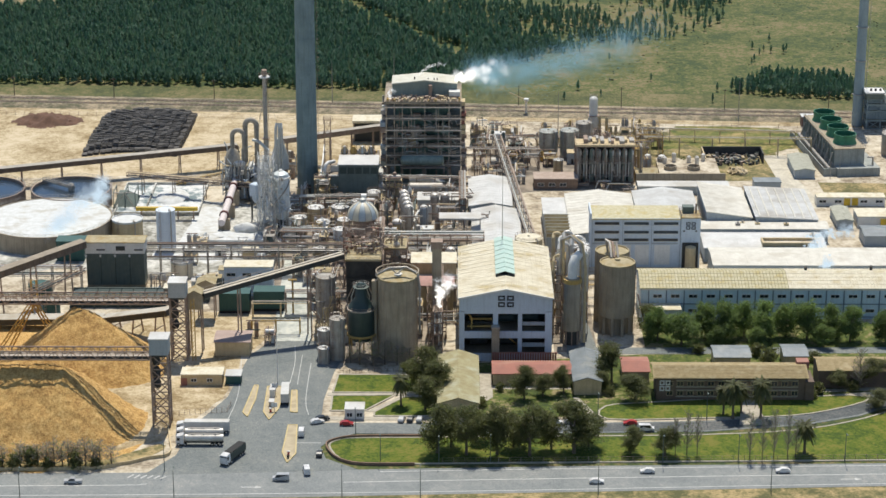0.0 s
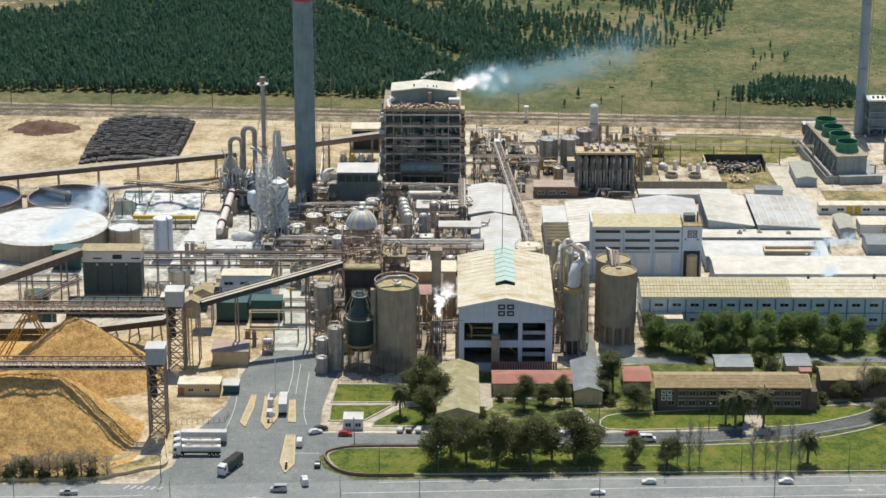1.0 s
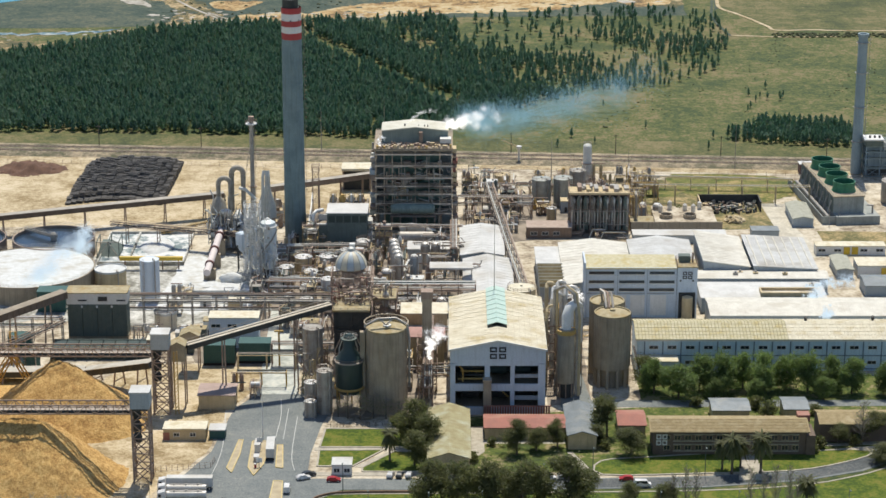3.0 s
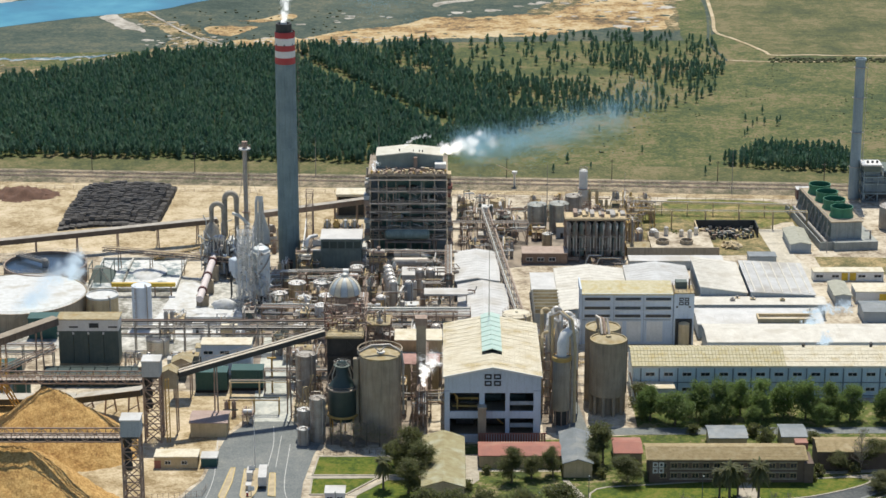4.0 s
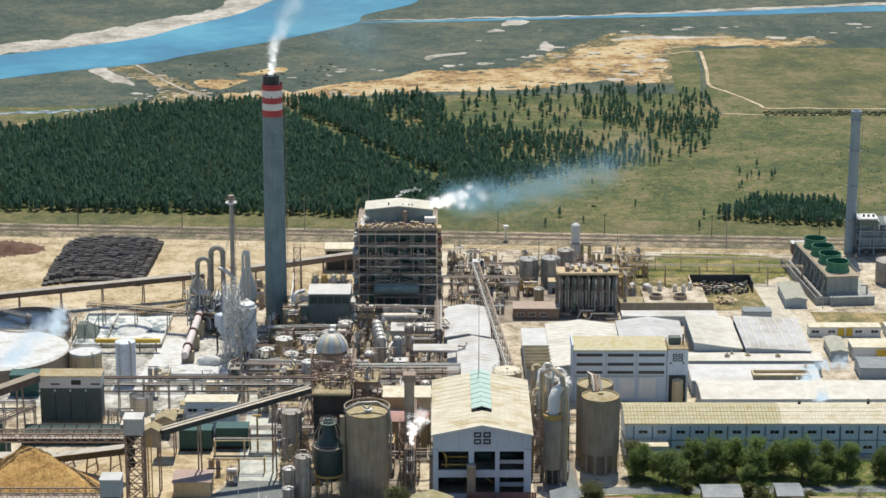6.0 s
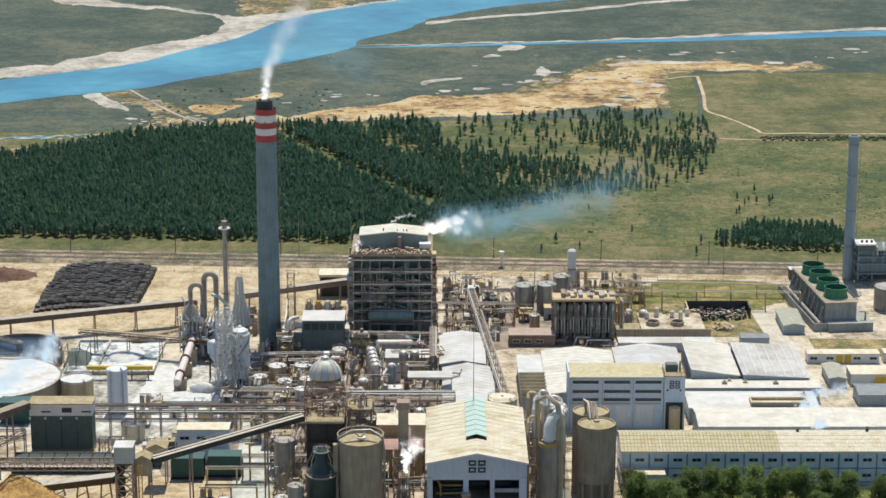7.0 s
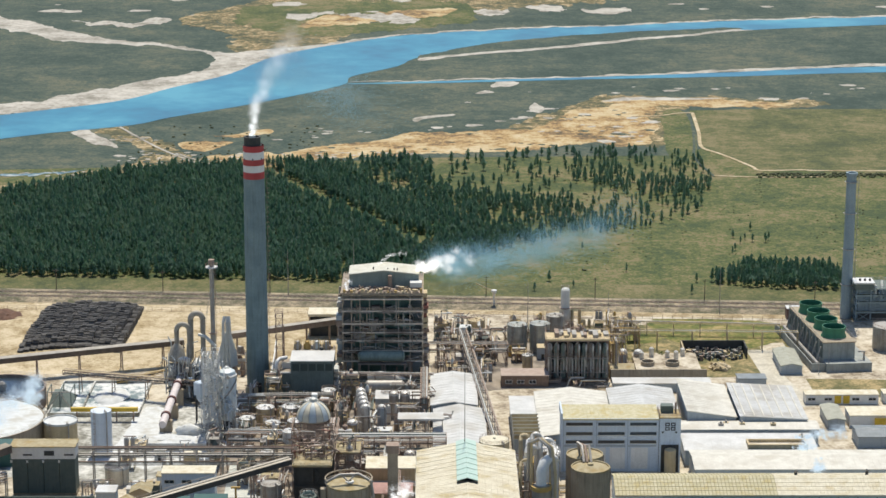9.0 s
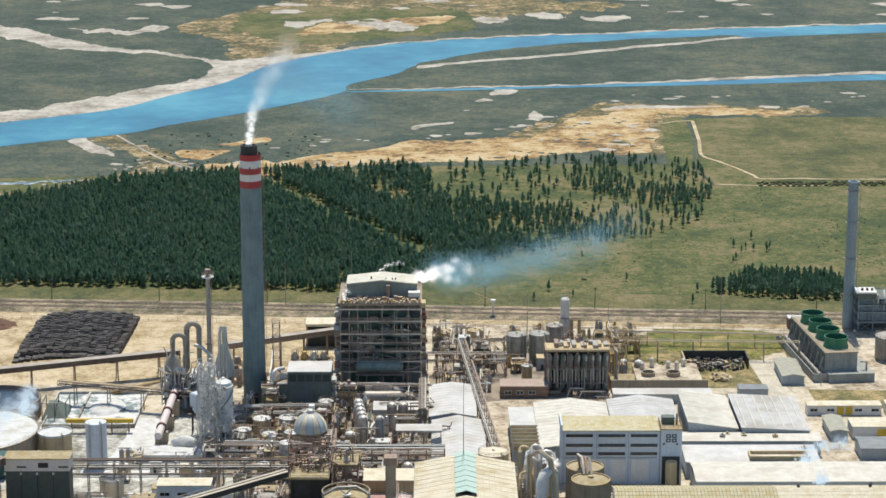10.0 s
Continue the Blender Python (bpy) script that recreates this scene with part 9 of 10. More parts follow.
for i in range(5):
    tank("silver_separator", 32.0 + i * 0.55, 838 - i * 4.6, 1.7, 10.4, SILVER, "dome", "silver domed separator in a row", "separator", "silver separators", n=18, rail=False)
hd = thing("horizontal_drum", 40, 862, 0, 0, "long horizontal silver drum on saddles", "drum")
part("shell", Shape().tube([(-6, 0, 4.6), (6, 0, 4.6)], 2.2, 22), STEEL, hd)
for x in (-6, 6):
    part("dished_end", Shape().blob(x, 0, 4.6, 1.4, 2.15, 2.15, 0.0, 18), STEEL, hd)
for x in (-4, 4):
    part("saddle", Shape().box(x - 0.5, -1.6, 0, x + 0.5, 1.6, 2.8), CONC, hd)
wd = thing("white_canopy", 53.4, 805, 0, 0, "white sheet canopy on steel trusses", "canopy")
steel_frame(wd, (-7.4, -2.5, 2.5, 7.4), (0, 6), (0.2, 5, 10.4), STEEL, w=0.28, rails=False)
part("roof", Shape().box(-7.8, -0.6, 10.6, 7.8, 6.6, 11.2), ROOFWHITE, wd)
red = hall("red_roof_store", 36.5, 51, 733, 742, 11.0, 12.4, "x", mat("pale_red_roof", (0.50, 0.30, 0.26), rough=0.85, size=3), CREAM, "store with pale red and cream roofs")
hall("cream_roof_store", 36.5, 52, 747, 758, 14.0, 14.0, "x", ROOFPALE, CREAM, "store with flat cream roof", ribs=1.6)
hall("white_roof_store", 37, 56, 845, 855, 5.0, 5.0, "x", ROOFWHITE, GREYWALL, "low store with white flat roof")
# ---- the pine wood: one body of many trees ----
def pine_template(rng):
    """One narrow ragged pine of unit height: trunk and layers of drooping boughs."""
    v, f = [], []
    n = 5
    for i in range(3):
        a = 2 * math.pi * i / 3
        v += [(0.02 * math.cos(a), 0.02 * math.sin(a), 0), (0.012 * math.cos(a), 0.012 * math.sin(a), 0.5)]
    f += [(0, 2, 3), (0, 3, 1), (2, 4, 5), (2, 5, 3), (4, 0, 1), (4, 1, 5)]
    layers = 6
    for j in range(layers):
        z = 0.22 + 0.62 * j / (layers - 1)
        r = (0.07 + 0.135 * math.sin(math.pi * (0.2 + 0.72 * j / (layers - 1)))) * rng.uniform(0.75, 1.25)
        o = len(v)
        dx, dy = rng.uniform(-0.03, 0.03), rng.uniform(-0.03, 0.03)
        v.append((dx, dy, z + rng.uniform(0.14, 0.22)))
        turn = rng.uniform(0, 6)
        for i in range(n * 2):
            a = turn + math.pi * i / n
            k = r * (rng.uniform(0.85, 1.2) if i % 2 == 0 else rng.uniform(0.4, 0.6))
            v.append((dx + k * math.cos(a), dy + k * math.sin(a), z - (0.05 if i % 2 == 0 else -0.03) + rng.uniform(-0.02, 0.02)))
        f += [(o, o + 1 + i, o + 1 + (i + 1) % (2 * n)) for i in range(2 * n)]
    return np.array(v), f


def wood(name, places, material, label, seed, tall=(5.2, 8.2), low=None):
    rng = random.Random(seed)
    kinds = [pine_template(random.Random(seed + i)) for i in range(8)]
    verts, faces, k = [], [], 0
    for x, y in places:
        v, f = kinds[rng.randrange(8)]
        h, a = rng.uniform(*tall) * (low(x, y) if low else 1.0), rng.uniform(0, 6.28)
        w = h * rng.uniform(1.0, 1.45)
        c, s = math.cos(a) * w, math.sin(a) * w
        p = np.empty_like(v)
        p[:, 0], p[:, 1], p[:, 2] = x + v[:, 0] * c - v[:, 1] * s, y + v[:, 0] * s + v[:, 1] * c, v[:, 2] * h
        verts.append(p)
        faces += [(a0 + k, b0 + k, c0 + k) for a0, b0, c0 in f]
        k += len(v)
    me = bpy.data.meshes.new(name)
    me.from_pydata(np.concatenate(verts).tolist(), [], faces)
    me.materials.append(material)
    return tagged(new(name, me), label, "wood", kind="stuff")


edge = [(-300, 1040), (-130, 1035), (-56, 1032), (27, 1023), (50, 1034), (67, 1060), (93, 1084), (127, 1106), (156, 1120), (187, 1145), (198, 1190), (203, 1235), (201, 1286), (185, 1304), (120, 1297), (96, 1282), (40, 1276), (8, 1264), (-35, 1262), (-84, 1254), (-112, 1236), (-138, 1210), (-164, 1190), (-300, 1150)]
glade = [(62, 1290), (96, 1284), (106, 1262), (107, 1218), (86, 1198), (68, 1190), (54, 1216)]
rng = random.Random(77)
places = []
for j in range(94):
    for i in range(185):
        x, y = -300 + i * 2.8 + rng.uniform(-1.1, 1.1), 1020 + j * 3.05 + rng.uniform(-1.2, 1.2)
        if not inside(x, y, edge):
            continue
        dense = min(62 + (y - 1021) * 0.45, 96) if y < 1105 else 96 - (y - 1105) * 0.72
        clear = noise.noise(Vector((x * 0.028, y * 0.021, 1.3))) + 0.5 * noise.noise(Vector((x * 0.09, y * 0.07, 4.1)))
        gap = abs((x - -35) * -0.878 + (y - 1252) * -0.479)
        if x > dense:
            near = 1 - min(1, (x - dense) / 70)
            keep = 0.56 if clear > 0.04 - 0.3 * near else 0.13
            if inside(x, y, glade):
                keep = 0.07
        else:
            keep = 0.96 if clear > -0.62 else 0.5
            if gap < 6.0 + 2.5 * noise.noise(Vector((x * 0.1, y * 0.1, 5))) and y > 1080:
                keep = 0.06
        if rng.random() < keep:
            places.append((x, y))
wood("pine_wood", places, PINE, "dense dark green young pine wood", 101, low=lambda x, y: 1.0 if x < 70 else max(0.72, 1.0 - (x - 70) * 0.006))
copse = [(176, 1023), (203, 1013), (232, 1009), (238, 1026), (233, 1045), (197, 1050), (189, 1036)]
places = [(x, y) for x, y in ((170 + i * 2.7 + rng.uniform(-0.9, 0.9), 1005 + j * 2.9 + rng.uniform(-1, 1)) for i in range(28) for j in range(22)) if inside(x, y, copse)]
wood("pine_copse", places, PINE, "square copse of dark young pines", 202, (5.0, 7.0))
places = [(126, 1082), (143, 1042), (168, 1005), (172, 1024), (196, 1080), (200, 1092), (203, 1100), (206, 1096), (198, 1104), (212, 1095), (208, 1118), (194, 1074), (152, 1150), (166, 1180), (101, 1010), (108, 1026), (118, 1016), (214, 1099)]
wood("scattered_pines", places, PINE, "few scattered young pines in the meadow", 303, (3.2, 5.0))
rng = random.Random(9)
s = Shape()
for i in range(1500):
    x, y = rng.uniform(110, 420), rng.uniform(1040, 1246)
    if noise.noise(Vector((x * 0.03, y * 0.012, 9))) < 0.06 or inside(x, y, copse):
        continue
    r = rng.uniform(0.15, 0.45) * (2.0 if i % 60 == 0 else 1)
    s.blob(x, y, r * 0.2, r * 1.5, r, r * 0.7, 0.4, 6, rng)
for i in range(620):
    x = rng.uniform(228, 420)
    r = rng.uniform(0.3, 0.9)
    s.blob(x, 1238 + rng.uniform(-5, 5), r * 0.4, r * 1.4, r, r, 0.45, 6, rng)
for i in range(160):
    x, y = rng.uniform(-110, 60), rng.uniform(1266, 1380)
    r = rng.uniform(0.3, 0.8)
    if x > -10 and y > 1285:
        continue
    s.blob(x, y, r * 0.3, r * 1.4, r, r * 0.8, 0.4, 5, rng)
solid("meadow_scrub", s, mat("olive_scrub", (0.075, 0.09, 0.045), (0.12, 0.125, 0.06), 0.95, size=4, fine=0.6, island=0.4), "low olive scrub scattered over the meadow", "scrub", kind="stuff")


# ---- single trees ----
def broadleaf(h, r, material, seed, label, category="tree", leaves=1500, size=0.42, low=0.1):
    """Trunk, limbs, and an uneven crown of leaf sprays in many soft, overlapping clumps."""
    rng = random.Random(seed)
    ob = thing("tree", 0, 0, -50, 0, label, category)
    t = Shape().lathe(0, 0, [(h * 0.026, 0), (h * 0.018, h * 0.3), (h * 0.012, h * 0.62)], 8)
    boughs = []
    for i in range(9):
        a, d, z = rng.uniform(0, 6.28), r * rng.uniform(0.15, 0.62), h * (low + 0.2 + (0.62 - low) * (i + rng.random()) / 9)
        boughs.append((d * math.cos(a), d * math.sin(a), z, r * rng.uniform(0.42, 0.6) * (1.15 - 0.45 * z / h)))
        t.tube([(0, 0, h * rng.uniform(0.18, 0.45)), (d * 0.5 * math.cos(a), d * 0.5 * math.sin(a), z * 0.75), (d * math.cos(a), d * math.sin(a), z)], h * 0.008, 5)
    boughs.append((0, 0, h * 0.84, r * 0.36))
    part("trunk", t, TRUNK, ob)
    clumps = []
    for i in range(170):
        x, y, z, q = boughs[i % len(boughs)]
        u = Vector((rng.gauss(0, 1), rng.gauss(0, 1), rng.gauss(0, 1))).normalized() * q * rng.uniform(0.35, 1.08)
        clumps.append((Vector((x, y, z)) + Vector((u.x, u.y, u.z * 1.15)), r * rng.uniform(0.08, 0.17)))
    s = Shape()
    for i in range(leaves):
        m, q = clumps[i % len(clumps)]
        c = m + Vector((rng.gauss(0, 1), rng.gauss(0, 1), rng.gauss(0, 0.75))) * q
        n = Vector((rng.gauss(0, 0.8), rng.gauss(0, 0.8), rng.uniform(-0.2, 1.3))).normalized()
        a = n.orthogonal().normalized()
        a = (a * math.cos(i * 2.4) + n.cross(a) * math.sin(i * 2.4))
        b, k = n.cross(a), size * rng.uniform(0.6, 1.4)
        s.add([c - a * k, c + b * k * 0.6 - n * k * 0.2, c + a * k, c - b * k * 0.6 - n * k * 0.2], [(0, 1, 2), (0, 2, 3)])
    part("crown", s, material, ob, smooth=False)
    return ob


def bare_tree(h, r, seed, label, leaves=0):
    rng = random.Random(seed)
    ob = thing("bare_tree", 0, 0, -50, 0, label, "tree")
    t = Shape().lathe(0, 0, [(h * 0.018, 0), (h * 0.010, h * 0.45), (h * 0.003, h)], 6)
    tw = Shape()
    for i in range(60):
        a, z = rng.uniform(0, 6.28), h * rng.uniform(0.12, 0.95)
        l = r * rng.uniform(0.5, 1.1) * (1.2 - 0.7 * z / h)
        p = Vector((0, 0, z))
        q = p + Vector((l * math.cos(a), l * math.sin(a), l * rng.uniform(0.5, 1.3)))
        tw.bar(p, q, h * 0.006)
        for k in range(5):
            m = p.lerp(q, rng.uniform(0.3, 1))
            tw.bar(m, m + Vector((rng.uniform(-1, 1), rng.uniform(-1, 1), rng.uniform(0.3, 1.3))) * l * 0.4, h * 0.0032)
    part("trunk", t, TRUNK, ob)
    part("twig_spray", tw, mat("grey_twigs", (0.34, 0.30, 0.24), rough=0.95), ob)
    if leaves:
        s = Shape()
        for i in range(leaves):
            a, z = rng.uniform(0, 6.28), h * rng.uniform(0.3, 1.0)
            d = r * rng.uniform(0.1, 1.0)
            c, k = Vector((d * math.cos(a), d * math.sin(a), z)), rng.uniform(0.15, 0.3)
            b = Vector((rng.uniform(-1, 1), rng.uniform(-1, 1), rng.uniform(-1, 1))) * k
            s.add([c, c + b, c + Vector((b.y, -b.x, k))], [(0, 1, 2)])
        part("sparse_leaves", s, LEAF2, ob)
    return ob


def palm(h, seed, label):
    rng = random.Random(seed)
    ob = thing("palm_tree", 0, 0, -50, 0, label, "palm")
    part("trunk", Shape().lathe(0, 0, [(0.55, 0), (0.36, 0.8), (0.32, h * 0.8), (0.5, h * 0.9)], 10), TRUNK, ob)
    s = Shape()
    for i in range(150):
        a, e, l = rng.uniform(0, 6.28), rng.uniform(-1.3, 1.2), rng.uniform(2.4, 3.6)
        p, rows = Vector((0, 0, h * 0.9)), []
        for k in range(6):
            f = k / 5
            c = p + Vector((math.cos(a), math.sin(a), 0)) * l * f * math.cos(e * (1 - f)) + Vector((0, 0, l * f * math.sin(e) - 1.9 * f * f))
            w = 0.30 * math.sin(math.pi * (0.12 + 0.85 * f)) + 0.03
            n = Vector((-math.sin(a), math.cos(a), 0)) * w
            rows += [c - n - Vector((0, 0, w * 0.5)), c, c + n - Vector((0, 0, w * 0.5))]
        s.add(rows, [q for k in range(5) for q in ((k * 3, k * 3 + 1, k * 3 + 4, k * 3 + 3), (k * 3 + 1, k * 3 + 2, k * 3 + 5, k * 3 + 4))])
    part("fronds", s, LEAF, ob, smooth=False)
    return ob


def plant(kinds, rows, group, seed, broad=1.0):
    """Sets the kinds at rows of (x, y, height, spread); the first copies stand for all."""
    rng = random.Random(seed)
    for i, (x, y, kh, kr) in enumerate(rows):
        src, h0, r0 = kinds[i % len(kinds)]
        k = kr * broad / r0
        ob = copy_thing(src, pose(x, y, 0, 0, 0, rng.uniform(0, 360)) @ Matrix.Diagonal((k, k, kh / h0, 1)))
        tagged(ob, group=group)
    for src, _, _ in kinds:
        for o in (*src.children_recursive, src):
            bpy.data.objects.remove(o)


dark = [(broadleaf(15, 5, LEAF, 300 + i, "tall dark green garden tree with open crown", leaves=9000, size=0.21), 15, 5) for i in range(4)]
plant(dark, [(46.5, 620, 16, 5.2), (55, 618.5, 16.6, 5.0), (64, 619, 16.8, 5.4), (73.5, 618, 16.5, 5.6), (86.5, 620, 17, 6.6), (50.5, 624, 13, 4.0), (80, 623, 12, 4), (69, 624, 12, 4), (41.5, 668, 15.5, 4.8), (45, 660, 13.5, 4.6), (42.5, 652, 12, 4.4), (73, 660, 11.5, 3.8), (85.5, 665, 10, 3.0), (79, 663, 7.5, 3.2), (101, 674, 14, 4.6),
              (107.5, 660, 9, 4.4), (103, 620, 9, 3.4), (113, 618, 9.5, 3.8), (97, 668, 7, 3), (171, 669, 7, 3.6), (182, 672, 10, 4.2), (190, 674, 10, 4.4), (188, 650, 11, 5.4), (196, 641, 11, 5.6), (181, 655, 6, 4), (199, 632, 10, 5), (58, 628, 10, 3.6), (91, 625, 11, 4), (116, 713, 12, 4.6), (38, 672, 9, 3)], "dark garden trees", 1, 1.22)
fresh = [(broadleaf(12, 5, LEAF2, 320 + i, "full fresh green tree in a row before the workshop", leaves=9000, size=0.22, low=0.02), 12, 5) for i in range(4)]
plant(fresh, [(118.5, 710, 12, 5.4), (126, 706, 11.5, 6.2), (133.5, 713, 12.5, 5.4), (141, 711, 13.5, 5.6), (147.5, 714, 12.5, 4.8), (154, 711, 14, 5.6), (161.5, 714, 12, 5.0), (168, 711, 14, 5.8), (175.5, 713, 12, 5.0), (182, 710, 12.5, 5.2), (193.5, 709, 11.5, 4.6), (203, 712, 9, 4.6), (137.5, 706, 7, 3.6), (172, 705, 8, 3.8), (151, 705, 7.5, 4)], "trees before the workshop", 2)
bush = [(broadleaf(3, 2.2, LEAF, 340 + i, "low dark green bush", "bush", 700, 0.28, 0.05), 3, 2.2) for i in range(2)]
plant(bush, [(66, 667, 2.6, 2), (92, 668, 3, 2.4), (100, 664, 3, 2.2), (110, 671, 3, 2.6), (165, 666, 3.4, 2.6), (176, 668, 3, 2.6), (131, 699, 3, 2.6), (152, 690, 5, 3.6), (150, 697, 4, 3), (168, 692, 3, 3), (120, 664, 2.4, 2), (163, 662, 2.4, 1.8), (145, 905, 4, 2.4), (60, 655, 3, 2.4), (-58, 608.5, 5, 3), (-71, 609, 5.5, 3), (-66, 608.5, 3.4, 2.6), (-76, 609, 4, 3), (-52, 609.5, 3, 2.4), (-81, 609, 4, 3)], "garden bushes", 3)
bare = [(bare_tree(10, 2.4, 360 + i, "slender leafless tree with fine grey twigs", 160), 10, 2.4) for i in range(4)]
plant(bare, [(116, 618, 12, 2), (119.5, 619, 14, 2), (122.5, 619, 13, 1.8), (137.5, 616, 15, 2), (141, 615, 14, 1.8), (144.5, 616, 16, 2), (148.5, 616, 15, 2), (151, 617, 12, 1.6), (189, 618, 14, 2), (195, 620, 15, 2), (178, 668, 14, 3), (188, 670, 14, 3), (192, 661, 12, 3),
             (-74, 609, 8, 3), (-69, 609.5, 7, 3), (-64, 609, 9, 3.2), (-60, 609.5, 8, 3), (-55, 609, 9, 3.4), (-51, 610, 8, 3), (-79, 609, 7, 3), (-72, 611, 6, 3.4), (-66.5, 611, 7, 3.4), (-62, 610.6, 7, 3.4), (-57.5, 611, 7.5, 3.6), (-53, 611, 7, 3.4), (-48, 611.5, 6, 3), (21, 688.5, 8, 3), (25, 688, 8.5, 3), (29, 689, 8, 3), (33, 688.5, 7, 3), (37, 689, 6, 2.6), (18, 690, 6, 2.4)], "bare trees", 4)
palms = [(palm(10, 380 + i, "date palm with arching fronds"), 10, 1.0) for i in range(2)]
plant(palms, [(136, 646, 12, 1.05), (144.5, 646, 12.5, 1.1), (133.5, 649, 9, 0.9), (154, 620, 10, 1.1), (35, 655, 10, 0.9), (139, 650, 9, 0.9)], "palm trees", 5)
# ---- vehicles ----
def wheel_at(ob, x, y, r=0.34, w=0.24):
    """A tyre with its rim, axle across the vehicle."""
    n = 14
    s = Shape()
    for yy in (y - w / 2, y + w / 2):
        s.v += [(x + r * math.cos(2 * math.pi * i / n), yy, r + r * math.sin(2 * math.pi * i / n)) for i in range(n)]
    s.f += [(i, (i + 1) % n, n + (i + 1) % n, n + i) for i in range(n)] + [tuple(range(n - 1, -1, -1)), tuple(range(n, 2 * n))]
    t = part("wheel", s, BLACK, ob)
    m = Shape().tube([(x, y - w / 2 - 0.02, r), (x, y + w / 2 + 0.02, r)], r * 0.55, 10)
    part("rim", m, SILVER, t)


def profile(outline, w, inset=0.0, top=None):
    """A body from its side outline of (x, z): full width w below, drawn in by inset above the height top."""
    s, n = Shape(), len(outline)
    for sy in (-1, 1):
        s.v += [(x, sy * (w / 2 - (inset if top is not None and z > top else 0)), z) for x, z in outline]
    s.f += [tuple(range(n)), tuple(range(2 * n - 1, n - 1, -1))] + [(i, n + i, n + (i + 1) % n, (i + 1) % n) for i in range(n)]
    return s


def car(paint, kind, label):
    ob = thing("van" if kind == "van" else "pickup_truck" if kind == "pickup" else "car", 0, 0, -50, 0, label, "van" if kind == "van" else "car")
    if kind == "van":
        body, glass, w = [(-2.4, 0.4), (2.3, 0.4), (2.4, 1.0), (1.7, 1.15), (1.1, 2.1), (-2.3, 2.15), (-2.4, 1.2)], [(1.62, 1.2), (1.12, 1.95), (-1.9, 1.95), (-1.9, 1.25)], 1.9
    elif kind == "pickup":
        body, glass, w = [(-2.6, 0.45), (2.5, 0.45), (2.5, 1.0), (1.3, 1.1), (0.7, 1.75), (-0.5, 1.75), (-0.7, 1.1), (-2.6, 1.1)], [(1.25, 1.12), (0.68, 1.68), (-0.45, 1.68), (-0.6, 1.15)], 1.85
    else:
        body, glass, w = [(-2.05, 0.35), (2.05, 0.35), (2.1, 0.75), (1.1, 0.92), (0.45, 1.45), (-1.1, 1.47), (-1.95, 1.0), (-2.1, 0.8)], [(1.02, 0.95), (0.43, 1.4), (-1.05, 1.41), (-1.75, 1.02)], 1.76
    part("body", profile(body, w, 0.16, 1.05), paint, ob)
    part("windows", profile(glass, w - 0.24), GLASS, ob)
    part("side_glass", profile([(x * 0.93, z) for x, z in glass], w - 0.10, 0.1, 1.2), GLASS, ob)
    for x in (-1.3, 1.35):
        for y in (-w / 2 + 0.1, w / 2 - 0.1):
            wheel_at(ob, x, y)
    front = max(x for x, _ in body)
    for y in (-0.6, 0.6):
        part("headlight", Shape().box(front - 0.12, y - 0.18, 0.66, front + 0.02, y + 0.18, 0.84), SILVER, ob)
    return ob


def lorry(trailer, cab, kind, length, label, name="articulated_lorry"):
    ob = thing(name, 0, 0, -50, 0, label, "lorry")
    h = length / 2
    part("cab", profile([(h + 0.2, 0.6), (h + 2.5, 0.6), (h + 2.55, 1.6), (h + 2.3, 3.1), (h + 0.4, 3.5), (h + 0.2, 3.2)], 2.4, 0.08, 2.6), cab, ob)
    part("windscreen", profile([(h + 2.5, 1.75), (h + 2.36, 2.8), (h + 2.3, 2.8), (h + 2.44, 1.75)], 2.2), GLASS, ob)
    part("side_window", profile([(h + 1.3, 1.8), (h + 2.2, 1.8), (h + 2.1, 2.7), (h + 1.3, 2.7)], 2.46), GLASS, ob)
    part("chassis", Shape().box(-h, -0.5, 0.8, h + 1.4, 0.5, 1.1), BLACK, ob)
    if kind == "tank":
        part("tank_barrel", Shape().tube([(-h, 0, 2.2), (h - 0.2, 0, 2.2)], 1.1, 16), trailer, ob)
        part("walkway", Shape().box(-h + 1, -0.35, 3.28, h - 1, 0.35, 3.4), STEEL, ob)
        for k in range(3):
            part("hatch", Shape().lathe(-h * 0.6 + k * h * 0.6, 0, [(0.35, 3.3), (0.35, 3.6)], 10), STEEL, ob)
    else:
        part("trailer_box", Shape().box(-h, -1.25, 1.1, h, 1.25, 3.9 if kind == "box" else 3.2), trailer, ob)
        if kind == "open":
            part("load_cover", Shape().box(-h + 0.1, -1.15, 3.2, h - 0.1, 1.15, 3.4), BLACK, ob)
    for x in (-h + 0.9, -h + 2.1, -h + 3.3, h - 0.2, h + 1.7):
        for y in (-1.05, 1.05):
            wheel_at(ob, x, y, 0.5, 0.32)
    return ob


def put(src, x, y, heading, group="vehicles", label=""):
    ob = copy_thing(src, pose(x, y, 0.12, 0, 0, heading))
    return tagged(ob, label, group=group)


